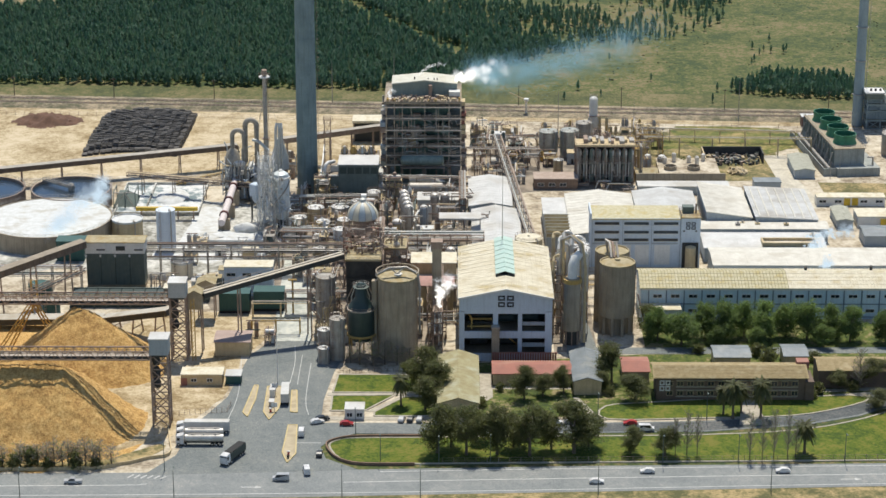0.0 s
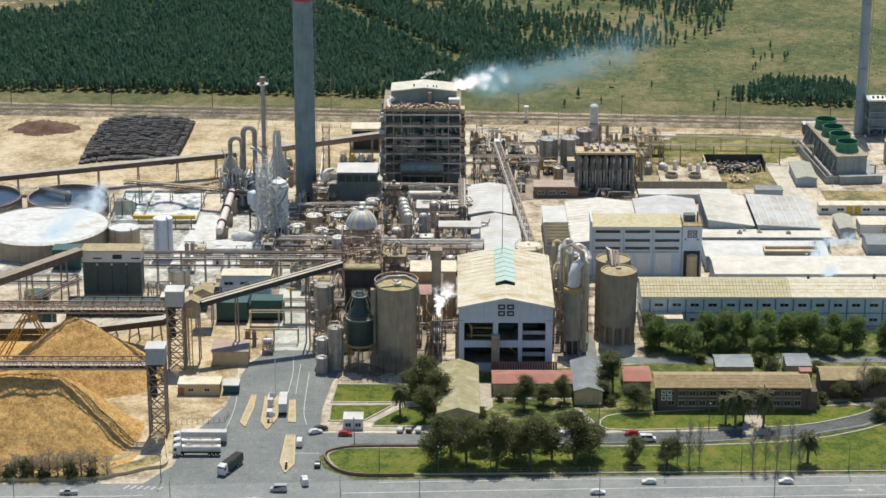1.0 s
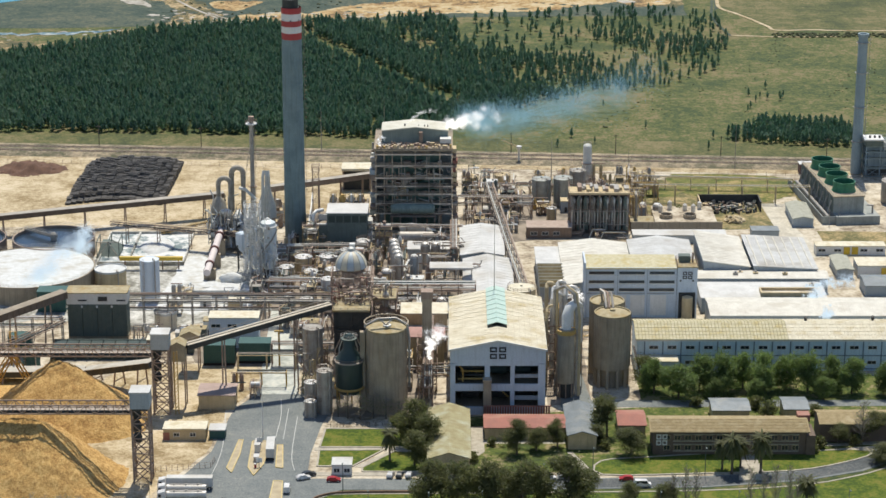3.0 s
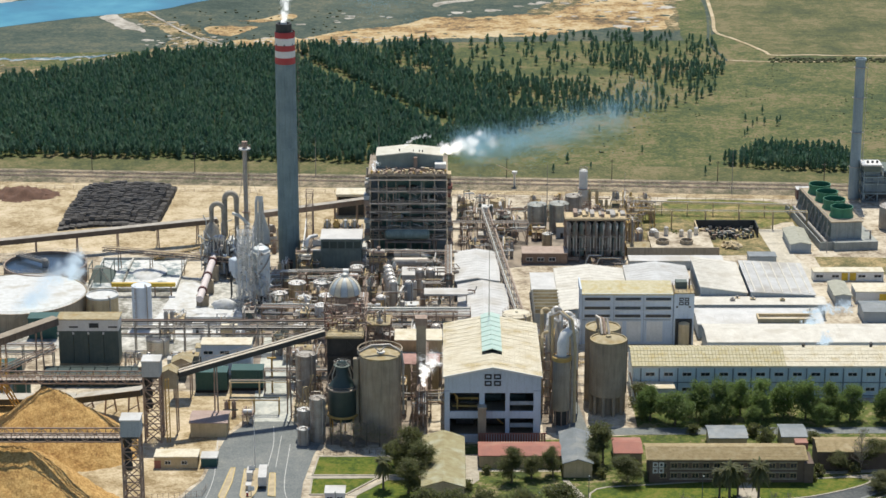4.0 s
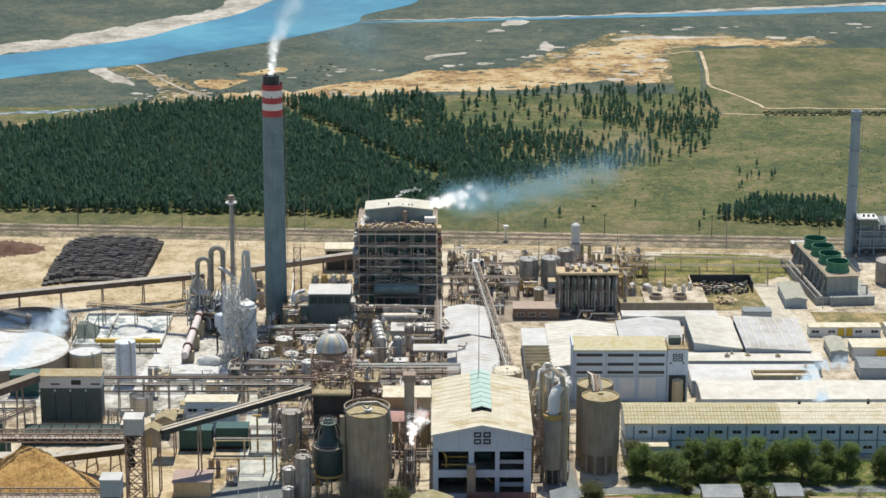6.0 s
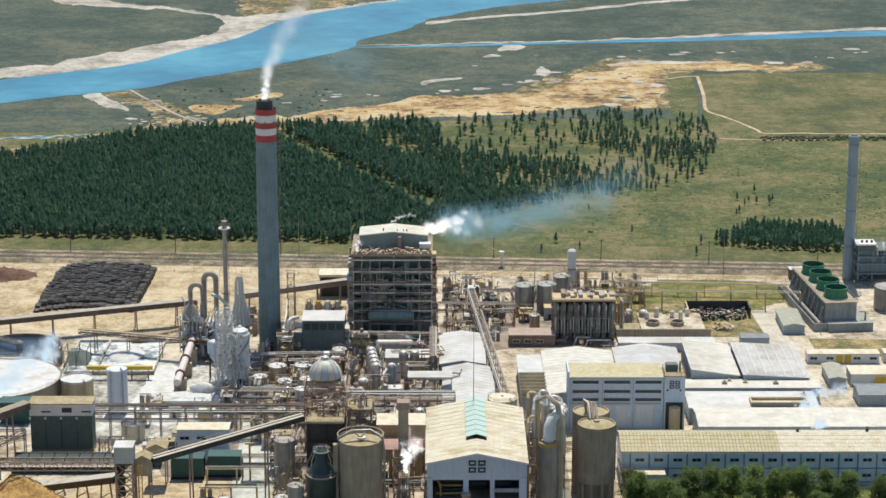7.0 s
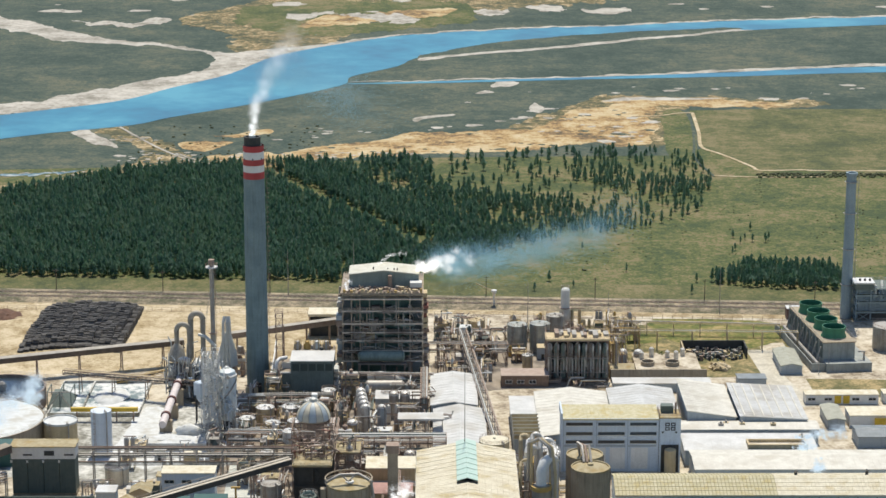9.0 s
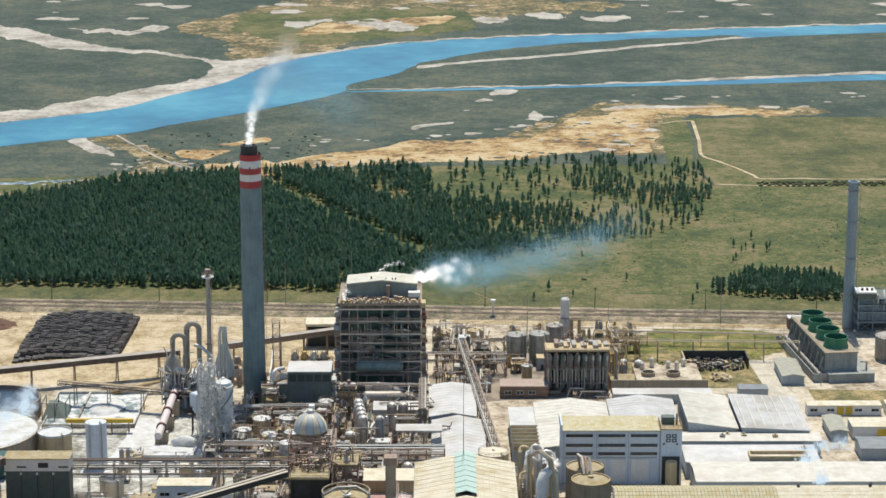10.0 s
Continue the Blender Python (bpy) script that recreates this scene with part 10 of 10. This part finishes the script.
white, redp, darkp, silver = CARPAINTS
models = {"w": car(white, "car", "white hatchback car on the road"), "r": car(redp, "car", "red hatchback car by the drive"), "d": car(darkp, "car", "dark saloon car on the asphalt"), "s": car(silver, "car", "silver hatchback car on the asphalt"),
          "wv": car(white, "van", "white delivery van on the asphalt"), "p": car(silver, "pickup", "silver pickup truck on the highway"), "sv": car(silver, "van", "silver van on the highway")}
for k, x, y, a in (("p", -57, 598.5, 180), ("sv", 2, 600.8, 180), ("wv", 9, 606, 100), ("w", 92, 599.5, 0), ("w", 107, 606.6, 180), ("w", 146, 607, 180), ("w", 10, 641.5, 20), ("d", 11.5, 644, 20), ("r", 19, 640, 0), ("d", 12, 618, 90), ("s", 35.5, 643.5, 80), ("d", 38.2, 643.5, 80), ("s", 41, 643.5, 80), ("r", 104.5, 641, 180), ("wv", 109, 636.5, 0), ("wv", 5.8, 633, 90), ("w", 82, 641.5, 10), ("s", 86.5, 642, 5), ("w", 61, 641, 0), ("s", 47, 641.6, 0)):
    put(models[k], x, y, a)
trucks = {"box": lorry(ROOFWHITE, white, "box", 13.4, "white articulated box lorry parked in the yard"), "tank": lorry(SILVER, white, "tank", 11.5, "silver road tanker parked in the yard", "road_tanker"), "tip": lorry(DARKGREEN, white, "open", 8.5, "lorry with dark green tipper body", "tipper_lorry"), "bus": lorry(ROOFWHITE, white, "box", 9.5, "white lorry waiting beside the traffic island", "box_lorry")}
for k, x, y, a in (("box", -22.5, 634.5, 180), ("tank", -23, 630, 180), ("tank", -22.5, 625.5, 180), ("tip", -12.5, 616.5, 245), ("bus", -0.9, 659.5, 92)):
    put(trucks[k], x, y, a)
for src in (*models.values(), *trucks.values()):
    for o in (*src.children_recursive, src):
        bpy.data.objects.remove(o)


# ---- poles, fences, masts ----
def lamp(h, label):
    ob = thing("street_lamp", 0, 0, -50, 0, label, "street lamp")
    part("pole", Shape().lathe(0, 0, [(0.14, 0), (0.08, h)], 8), SLATE, ob)
    part("arm", Shape().bar((0, 0, h), (0, 1.8, h + 0.4), 0.09), SLATE, ob)
    part("lamp_head", Shape().box(-0.18, 1.5, h + 0.3, 0.18, 2.4, h + 0.48), SLATE, ob)
    return ob


src = lamp(9.0, "tall grey roadside lamp")
for x, y in ((-70, 586.8), (-27, 587.8), (20, 589), (42, 589), (92, 592), (141, 595), (47, 612.8), (112, 613.5), (134, 614), (165, 614.6), (-32, 607), (30, 614), (80, 633), (128, 645), (62, 614), (22, 633), (95, 645)):
    tagged(copy_thing(src, pose(x, y, 0, 0, 0, 0 if y < 600 else 180)), group="street lamps")
for o in (*src.children_recursive, src):
    bpy.data.objects.remove(o)
m = thing("flag_mast", -4.2, 672, -0.1, 0, "tall slender white mast on the traffic island", "mast")
part("pole", Shape().lathe(0, 0, [(0.2, 0.2), (0.08, 17)], 8), WHITE, m)
for x, y, h in ((-4.4, 663, 4), (-3.6, 650, 3)):
    sg = thing("island_sign", x, y, 0.2, 0, "small white sign on the traffic island", "sign")
    part("post", Shape().lathe(0, 0, [(0.1, 0), (0.08, h)], 6), STEEL, sg)
    part("plate", Shape().box(-0.9, -0.06, h - 1.4, 0.9, 0.06, h), WHITE, sg)


def fence(name, points, h, label, material, every=2.5):
    ob = thing(name, points[0][0], points[0][1], 0, 0, label, "fence")
    o = Vector((points[0][0], points[0][1], 0))
    line = [Vector((*p, 0)) - o for p in points]
    pm = mesh_of("post", Shape().box(-0.06, -0.06, 0, 0.06, 0.06, h), material, False)
    for p, q in zip(line, line[1:]):
        n = max(1, int((q - p).length / every))
        for i in range(n):
            c = new("post", pm)
            c.parent, c.location = ob, p.lerp(q, i / n)
        for z in (h, h * 0.5, 0.25):
            part("wire", Shape().bar(p + Vector((0, 0, z)), q + Vector((0, 0, z)), 0.05), material, ob)
    return ob


fence("yard_fence", [(-34, 647), (-18, 650), (-17, 656)], 1.8, "thin rusty wire fence at the lorry park", RUST, 1.6)
fence("lawn_fence", [(16, 681.5), (26, 682.5), (42, 682.5)], 1.4, "low dark fence behind the lawn", DARK, 1.8)
fence("roadside_fence", [(48, 613.2), (110, 614.6), (178, 616.4), (215, 617.6)], 1.6, "wire fence along the highway lawn", RUST, 3.2)
fence("railway_fence", [(-160, 984), (50, 972), (245, 960)], 1.8, "wire fence along the railway", RUST, 4.0)
for i in range(9):
    x = -150 + i * 46
    cp = thing("telegraph_pole", x, rail_y(x) + 9, 0, 0, "weathered wooden line pole beside the railway", "pole", "line poles")
    part("pole", Shape().lathe(0, 0, [(0.2, 0), (0.14, 9.5)], 7), TRUNK, cp)
    part("crossarm", Shape().box(-1.2, -0.08, 8.6, 1.2, 0.08, 8.8), TRUNK, cp)
for x, y, h in ((24, 1000, 24), (96, 958, 18), (128, 950, 16), (-4, 1002, 20), (176, 975, 20), (233, 985, 20)):
    ms = thing("lightning_mast", x, y, 0, 0, "thin steel lightning mast", "mast", "lightning masts")
    part("pole", Shape().lathe(0, 0, [(0.22, 0), (0.06, h)], 7), STEEL, ms)

# ---- steam ----
def vapour(name, colour):
    m = mat(name, colour, colour, 1.0, size=4, bump=0)
    m.node_tree.nodes["Principled BSDF"].inputs["Specular IOR Level"].default_value = 0.0
    return m


STEAM = vapour("white_steam", (0.95, 0.95, 0.95))
HAZE = vapour("thin_blue_smoke", (0.22, 0.40, 0.50))
WISP = vapour("thin_white_steam", (0.90, 0.93, 0.96))
BLUEMIST = vapour("blue_white_steam", (0.60, 0.71, 0.80))


def plume(path, radii, material, label, seed, count, size=0.07, billow=0.6, puff=(0.25, 0.7)):
    """Drifting vapour as a cloud of fine droplets that billows and thins along a path."""
    rng = random.Random(seed)
    ob = thing("steam_plume", *path[0], 0, label, "steam")
    line = [Vector(p) - Vector(path[0]) for p in path]
    puffs = []
    for i in range(60):
        f = (i + rng.random()) / 60
        g = f * (len(line) - 1)
        k = min(int(g), len(line) - 2)
        r = radii[0] + (radii[1] - radii[0]) * f
        puffs.append((line[k].lerp(line[k + 1], g - k) + Vector((rng.gauss(0, 1), rng.gauss(0, 1), rng.gauss(0, 0.8))) * r * billow, r * rng.uniform(*puff)))
    up = (SUN + Vector((0, -0.96, 0.3))).normalized()
    s = Shape()
    for i in range(count):
        c, r = puffs[int(60 * rng.random() ** 1.25)]
        c = c + Vector((rng.gauss(0, 0.55), rng.gauss(0, 0.55), rng.gauss(0, 0.5))) * r
        n = (up + Vector((rng.uniform(-1, 1), rng.uniform(-1, 1), rng.uniform(-1, 1))) * 0.5).normalized()
        a = n.orthogonal().normalized() * size * rng.uniform(0.6, 1.4)
        b = n.cross(a)
        s.add([c + a, c - a * 0.5 + b * 0.87, c - a * 0.5 - b * 0.87], [(0, 1, 2)])
    cloud = tagged(part("droplet_cloud", s, material, ob, smooth=False), kind="stuff")
    cloud.visible_shadow = False
    return ob


plume([(53.6, 896, 39.6), (56, 896, 41), (60, 897, 42.5), (66, 898, 42.5)], (1.4, 4.2), STEAM, "dense white steam plume from the boiler", 1, 42000, 0.08)
plume([(58, 898, 41), (74, 903, 41), (90, 910, 42), (108, 920, 44), (130, 935, 50)], (4.0, 6.5), HAZE, "thin drifting blue smoke from the boiler", 2, 84000, 0.09, 0.5, (0.7, 1.5))
plume([(-7.3, 872, 95), (-7.0, 872, 100), (-5.8, 873, 106), (-3.4, 873, 112), (0, 873, 119), (4, 873, 126), (9, 873, 133)], (0.7, 4.6), WISP, "thin white smoke rising from the chimney", 3, 42000, 0.055, 0.35, (0.5, 1.1))
plume([(0, 872, 118), (10, 874, 118), (22, 876, 112), (34, 878, 104)], (4, 8.0), HAZE, "thin drifting blue smoke from the chimney", 14, 34000, 0.08, 0.6, (0.7, 1.5))
plume([(-84, 836, 7.0), (-84, 832, 12), (-82, 832, 18)], (2.2, 2.4), BLUEMIST, "white steam over the foaming clarifier", 4, 22000, 0.07, 0.5, (0.5, 1.1))
plume([(-97, 800, 7.4), (-92, 801, 11), (-88, 804, 15.5), (-84, 807, 20)], (3.2, 2.6), BLUEMIST, "white steam over the foaming clarifier", 5, 32000, 0.07, 0.5, (0.5, 1.1))
plume([(46.5, 704, 14.5), (46.5, 701, 20), (48, 700, 23), (50.5, 700, 25.5)], (0.7, 2.4), STEAM, "puff of white steam beside the hall", 6, 16000)
plume([(92, 711, 29.5), (94.5, 712, 33.5)], (1.0, 1.6), STEAM, "puff of white steam from the white elbow", 7, 7000)
plume([(180, 786, 5.5), (183, 787, 9)], (1.6, 2.2), BLUEMIST, "small white steam over the store roofs", 8, 9000)
plume([(180, 797, 5.6), (188, 798, 7.5), (198, 799, 8.5)], (1.4, 2.4), BLUEMIST, "small white steam over the store roofs", 9, 15000)
plume([(182, 764, 6.8), (183, 764, 9.5)], (1.3, 1.6), BLUEMIST, "small white steam over the store roofs", 10, 6000)
plume([(37, 901, 40.1), (41, 903, 43.4), (47, 905, 43.8)], (0.7, 0.9), STEAM, "small white steam above the penthouse", 11, 1440)
plume([(26, 886, 34), (25, 885, 36.5), (27, 886, 38.5)], (0.8, 1.0), WISP, "small white steam at the boiler top", 13, 1440)
# ---- process units that fill the works: skids, exchangers, pipe loops, small cabins ----
TAKEN += [(120, 184, 866, 924), (-39, -8, 798, 813), (-13, 1, 864, 880), (22, 56, 876, 915), (-45, -20, 818, 880), (-24, -9, 808, 824), (98, 126, 878, 900), (-80, -55, 756, 776), (-75, -44, 822, 868), (13, 28, 716, 736), (10, 28, 752, 772), (50, 86, 688, 744), (-42, -18, 808, 822), (16, 27, 690, 703), (26, 40, 690, 706), (42, 49, 711, 719), (44.5, 62.5, 803, 813),
          (-5, 1.5, 700, 760), (85, 95, 703, 713), (31, 36, 818, 842), (98, 142, 780, 798), (-32, -6, 732, 744), (83, 93, 716, 750), (30, 52, 858, 866), (98, 114, 708, 740)]


def is_free(x0, x1, y0, y1):
    return all(x1 < a or x0 > b or y1 < c or y0 > d for a, b, c, d in TAKEN)


def skid(x, y, w, d, rng, mats, tall):
    """A steel frame of one to three floors with vessels, pumps and risers inside."""
    ob = thing("process_skid", x, y, 0, 0, "steel framed process skid packed with pipes and pumps", "process skid", "process skids")
    floors = [0.2] + [3.4 * (k + 1) for k in range(tall)]
    fm = rng.choice((RUST, RUST, STEEL, SLATE, CREAM))
    for cx in (0, w):
        for cy in (0, d):
            part("column", Shape().bar((cx, cy, 0), (cx, cy, floors[-1]), 0.26), fm, ob)
    for z in floors[1:]:
        part("floor", Shape().box(-0.2, -0.2, z, w + 0.2, d + 0.2, z + 0.14), rng.choice((fm, GRIMESHADE, CREAM, STEEL)), ob)
        t = Shape()
        handrail(t, [(-0.2, -0.2, z), (w + 0.2, -0.2, z), (w + 0.2, d + 0.2, z), (-0.2, d + 0.2, z), (-0.2, -0.2, z)], 1.1, 1.8, 0.09)
        part("handrail", t, rng.choice((RUST, YELLOWSTEEL, STEEL)), ob)
    for z in floors:
        for k in range(rng.randint(2, 3)):
            m, a, b = rng.choice(mats), rng.uniform(0.3, w - 1.0), rng.uniform(0.3, d - 1.0)
            if rng.random() < 0.5:
                r = rng.uniform(0.4, 0.95)
                part("vessel", Shape().lathe(a + 0.4, b, [(r, z + 0.2), (r, z + rng.uniform(1.6, 2.8)), (r * 0.3, z + 3.0)], 12), m, ob)
            elif rng.random() < 0.5:
                r = rng.uniform(0.4, 0.8)
                part("exchanger", Shape().tube([(0.2, b, z + 1.0), (w - 0.2, b, z + 1.0)], r, 12), m, ob)
            else:
                part("pump", Shape().box(a, b, z + 0.1, a + rng.uniform(0.8, 1.6), b + 0.9, z + rng.uniform(0.7, 1.5)), m, ob)
    for k in range(3):
        a, b, m = rng.uniform(0, w), rng.choice((-0.35, d + 0.35)), rng.choice(mats)
        top = floors[-1] + rng.uniform(0.4, 2.4)
        part("riser", Shape().tube([(a, b, 0.1), (a, b, top), (rng.uniform(0, w), d / 2, top)], rng.uniform(0.12, 0.28), 7), m, ob)


def pipe_loop(x, y, w, d, rng, mats):
    ob = thing("pipe_loop", x, y, 0, 0, "bent pipe run on stands between the vessels", "pipework", "pipe loops")
    for k in range(4):
        z, m = rng.uniform(1.2, 7.5), rng.choice(mats)
        pts = [(0, k * d / 4, 0.1), (0, k * d / 4, z), (w * rng.uniform(0.5, 1.2), k * d / 4, z), (w * 0.6, d * rng.uniform(0.2, 1), z), (w * 0.6, d, 0.1)]
        part("pipe", Shape().tube(pts, rng.uniform(0.14, 0.36), 7), m, ob)
    part("stand", Shape().bar((w * 0.3, 0, 0), (w * 0.3, 0, 5), 0.25).bar((w * 0.3, d, 0), (w * 0.3, d, 5), 0.25).bar((w * 0.3, 0, 5), (w * 0.3, d, 5), 0.25), RUST, ob)


def cabin_unit(x, y, w, d, rng, tops):
    ob = thing("equipment_cabin", x, y, 0, 0, "small equipment cabin with pale roof", "cabin", "equipment cabins")
    h = rng.uniform(2.6, 5.4)
    part("body", Shape().box(0, 0, 0, w, d, h), rng.choice((CREAM, GREYWALL, WHITE, SLATE, GRIMESHADE)), ob)
    part("roof", Shape().box(-0.2, -0.2, h, w + 0.2, d + 0.2, h + 0.25), rng.choice(tops), ob)
    part("door", Shape().box(w * 0.3, -0.08, 0, w * 0.3 + 1.0, -0.01, 2.1), DARK, ob)
    part("roof_fan", Shape().lathe(w * 0.6, d * 0.5, [(0.4, h + 0.2), (0.4, h + 0.9), (0.1, h + 1.1)], 10), STEEL, ob)


def vessel_row(x, y, w, d, rng, mats):
    ob = thing("vessel_row", x, y, 0, 0, "row of small upright vessels with linking pipes", "vessels", "vessel rows")
    n = max(2, int(w / 2.2))
    m, h = rng.choice(mats), rng.uniform(3, 7)
    for i in range(n):
        r = rng.uniform(0.6, 0.95)
        part("vessel", Shape().lathe(1 + i * w / n, d / 2, [(r, 0), (r, h), (r * 0.7, h + 0.5), (0.15, h + 0.7)], 14), m, ob)
    part("header_pipe", Shape().tube([(0, d / 2 - 1.2, h * 0.6), (w, d / 2 - 1.2, h * 0.6)], 0.22, 7), rng.choice(mats), ob)
    part("header_pipe", Shape().tube([(0, d / 2, h + 1.0), (w, d / 2, h + 1.0)], 0.18, 7), RUST, ob)


def fill(x0, x1, y0, y1, seed, mats, tops, tries, tall=2, cabins=0.15):
    rng = random.Random(seed)
    for i in range(tries):
        w, d = rng.uniform(3, 6.5), rng.uniform(3, 6)
        x, y = rng.uniform(x0, x1 - w), rng.uniform(y0, y1 - d)
        if not is_free(x - 0.4, x + w + 0.4, y - 0.4, y + d + 0.4):
            continue
        TAKEN.append((x - 0.4, x + w + 0.4, y - 0.4, y + d + 0.4))
        k = rng.random()
        if k < cabins:
            cabin_unit(x, y, w, d, rng, tops)
        elif k < 0.55:
            skid(x, y, w, d, rng, mats, rng.randint(1, tall))
        elif k < 0.78:
            pipe_loop(x, y, w, d, rng, mats)
        else:
            vessel_row(x, y, w, d, rng, mats)


RUSTY = (RUST, RUST, STEEL, SILVER, CREAM, WHITE, SLATE, RUST)
PALE = (WHITE, SILVER, STEEL, IVORY, GREYWALL, RUST)
PALETOPS = (ROOFWHITE, ROOFPALE, FOAM, ROOFTAN)
fill(-18, 56, 776, 868, 1, RUSTY, PALETOPS, 420, 3)
fill(-8, 50, 742, 775, 2, RUSTY, PALETOPS, 160, 3)
fill(14, 50, 704, 745, 3, RUSTY, (ROOFTAN, ROOFPALE), 90, 3)
fill(-48, -14, 780, 870, 4, PALE, PALETOPS, 140, 2)
fill(58, 82, 872, 960, 5, RUSTY, PALETOPS, 110, 2)
fill(84, 140, 900, 958, 6, (RUST, CREAM, STEEL, YELLOWSTEEL, CREAM), (ROOFPALE, CREAM), 120, 1)
fill(84, 98, 722, 795, 7, (CREAM, YELLOWSTEEL, STEEL, WHITE, RUST), PALETOPS, 50, 3)
fill(-56, -16, 745, 772, 9, PALE, PALETOPS, 60, 1, 0.4)
fill(-20, -6, 705, 716, 10, RUSTY, PALETOPS, 14, 1, 0.1)
fill(5, 14, 697, 745, 11, RUSTY, PALETOPS, 40, 2, 0.1)
fill(47, 52.6, 686, 745, 12, RUSTY, PALETOPS, 30, 3, 0.0)
fill(120, 165, 866, 905, 13, (CREAM, STEEL, WHITE), (ROOFPALE, ROOFTAN), 40, 1, 0.4)
fill(-18, 24, 876, 900, 14, RUSTY, PALETOPS, 40, 2, 0.2)
# loose pipe runs that thread between the units
def tangle(x0, x1, y0, y1, count, seed, z=(2.0, 8.5), mats=(RUST, RUST, RUST, IVORY, STEEL, CREAM, BEAM, SLATE, WHITE)):
    rng = random.Random(seed)
    for i in range(count):
        x, y = rng.uniform(x0, x1), rng.uniform(y0, y1)
        if any(a < x < b and c < y < d for a, b, c, d in KEEPOUT):
            continue
        ob = thing("pipe_run", x, y, 0, 0, "loose bundle of bent pipes on steel stands", "pipework", "pipe runs")
        w, d = rng.choice(((rng.uniform(5, 12), 1.5), (2.5, rng.uniform(5, 11))))
        h = rng.uniform(*z)
        for k in range(rng.randint(3, 5)):
            q = h + rng.uniform(-0.5, 0.9)
            if w > d:
                a = k * 0.55
                pts = [(rng.uniform(0, 1), a, rng.choice((0.1, q))), (rng.uniform(1, 1.5), a, q), (w * rng.uniform(0.6, 1), a, q), (w * rng.uniform(0.8, 1), a + rng.uniform(0, 1.5), rng.choice((0.2, q + 1.4, q - 1.2)))]
            else:
                a = k * 0.55
                pts = [(a, rng.uniform(0, 1), rng.choice((0.1, q))), (a, rng.uniform(1, 1.5), q), (a, d * rng.uniform(0.6, 1), q), (a + rng.uniform(0, 1.5), d, rng.choice((0.2, q + 1.4, q - 1.2)))]
            part("pipe", Shape().tube(pts, rng.uniform(0.1, 0.27), 6), rng.choice(mats), ob)
        for f in (0.2, 0.8):
            if w > d:
                part("stand", Shape().bar((w * f, 0.8, 0), (w * f, 0.8, h), 0.2).bar((w * f, -0.3, h - 0.35), (w * f, 2.4, h - 0.35), 0.18), RUST, ob)
            else:
                part("stand", Shape().bar((0.8, d * f, 0), (0.8, d * f, h), 0.2).bar((-0.3, d * f, h - 0.35), (2.4, d * f, h - 0.35), 0.18), RUST, ob)


KEEPOUT = [(-15, 2, 862, 882), (-48, -22, 815, 880), (10, 30, 712, 775), (-5, 3, 696, 745), (22, 56, 880, 915), (-1, 23, 854, 878), (-80, -55, 756, 770)]
tangle(-16, 55, 778, 862, 60, 501)
tangle(-6, 48, 742, 778, 26, 502, (3, 10))
tangle(26, 48, 700, 742, 16, 503, (4, 12))
tangle(58, 82, 872, 955, 26, 504, (2, 7))
tangle(-34, -8, 822, 862, 14, 505, (2, 9), (IVORY, WHITE, SILVER, STEEL, IVORY, RUST))
tangle(84, 97, 700, 790, 14, 506, (4, 12), (CREAM, YELLOWSTEEL, IVORY, STEEL, RUST))
tangle(98, 126, 868, 877, 6, 507, (1.5, 3))
tangle(121, 133, 884, 930, 16, 508, (4, 14), (YELLOWSTEEL, CREAM, YELLOWSTEEL, BEAM, STEEL))
# roof plant on the low stores
rng = random.Random(91)
for i in range(5):
    x, y = rng.choice(((rng.uniform(146, 184), rng.uniform(799, 804)), (rng.uniform(146, 188), rng.uniform(812, 817))))
    u = thing("roof_unit", x, y, 5.45, 0, "small grey ventilation unit on a store roof", "roof unit", "roof units")
    part("casing", Shape().box(-0.9, -0.7, 0, 0.9, 0.7, rng.uniform(0.8, 1.5)), rng.choice((STEEL, GREYWALL, CREAM)), u)
    part("cowl", Shape().lathe(0, 0, [(0.4, 1.0), (0.4, 1.8), (0.15, 2.0)], 10), STEEL, u)
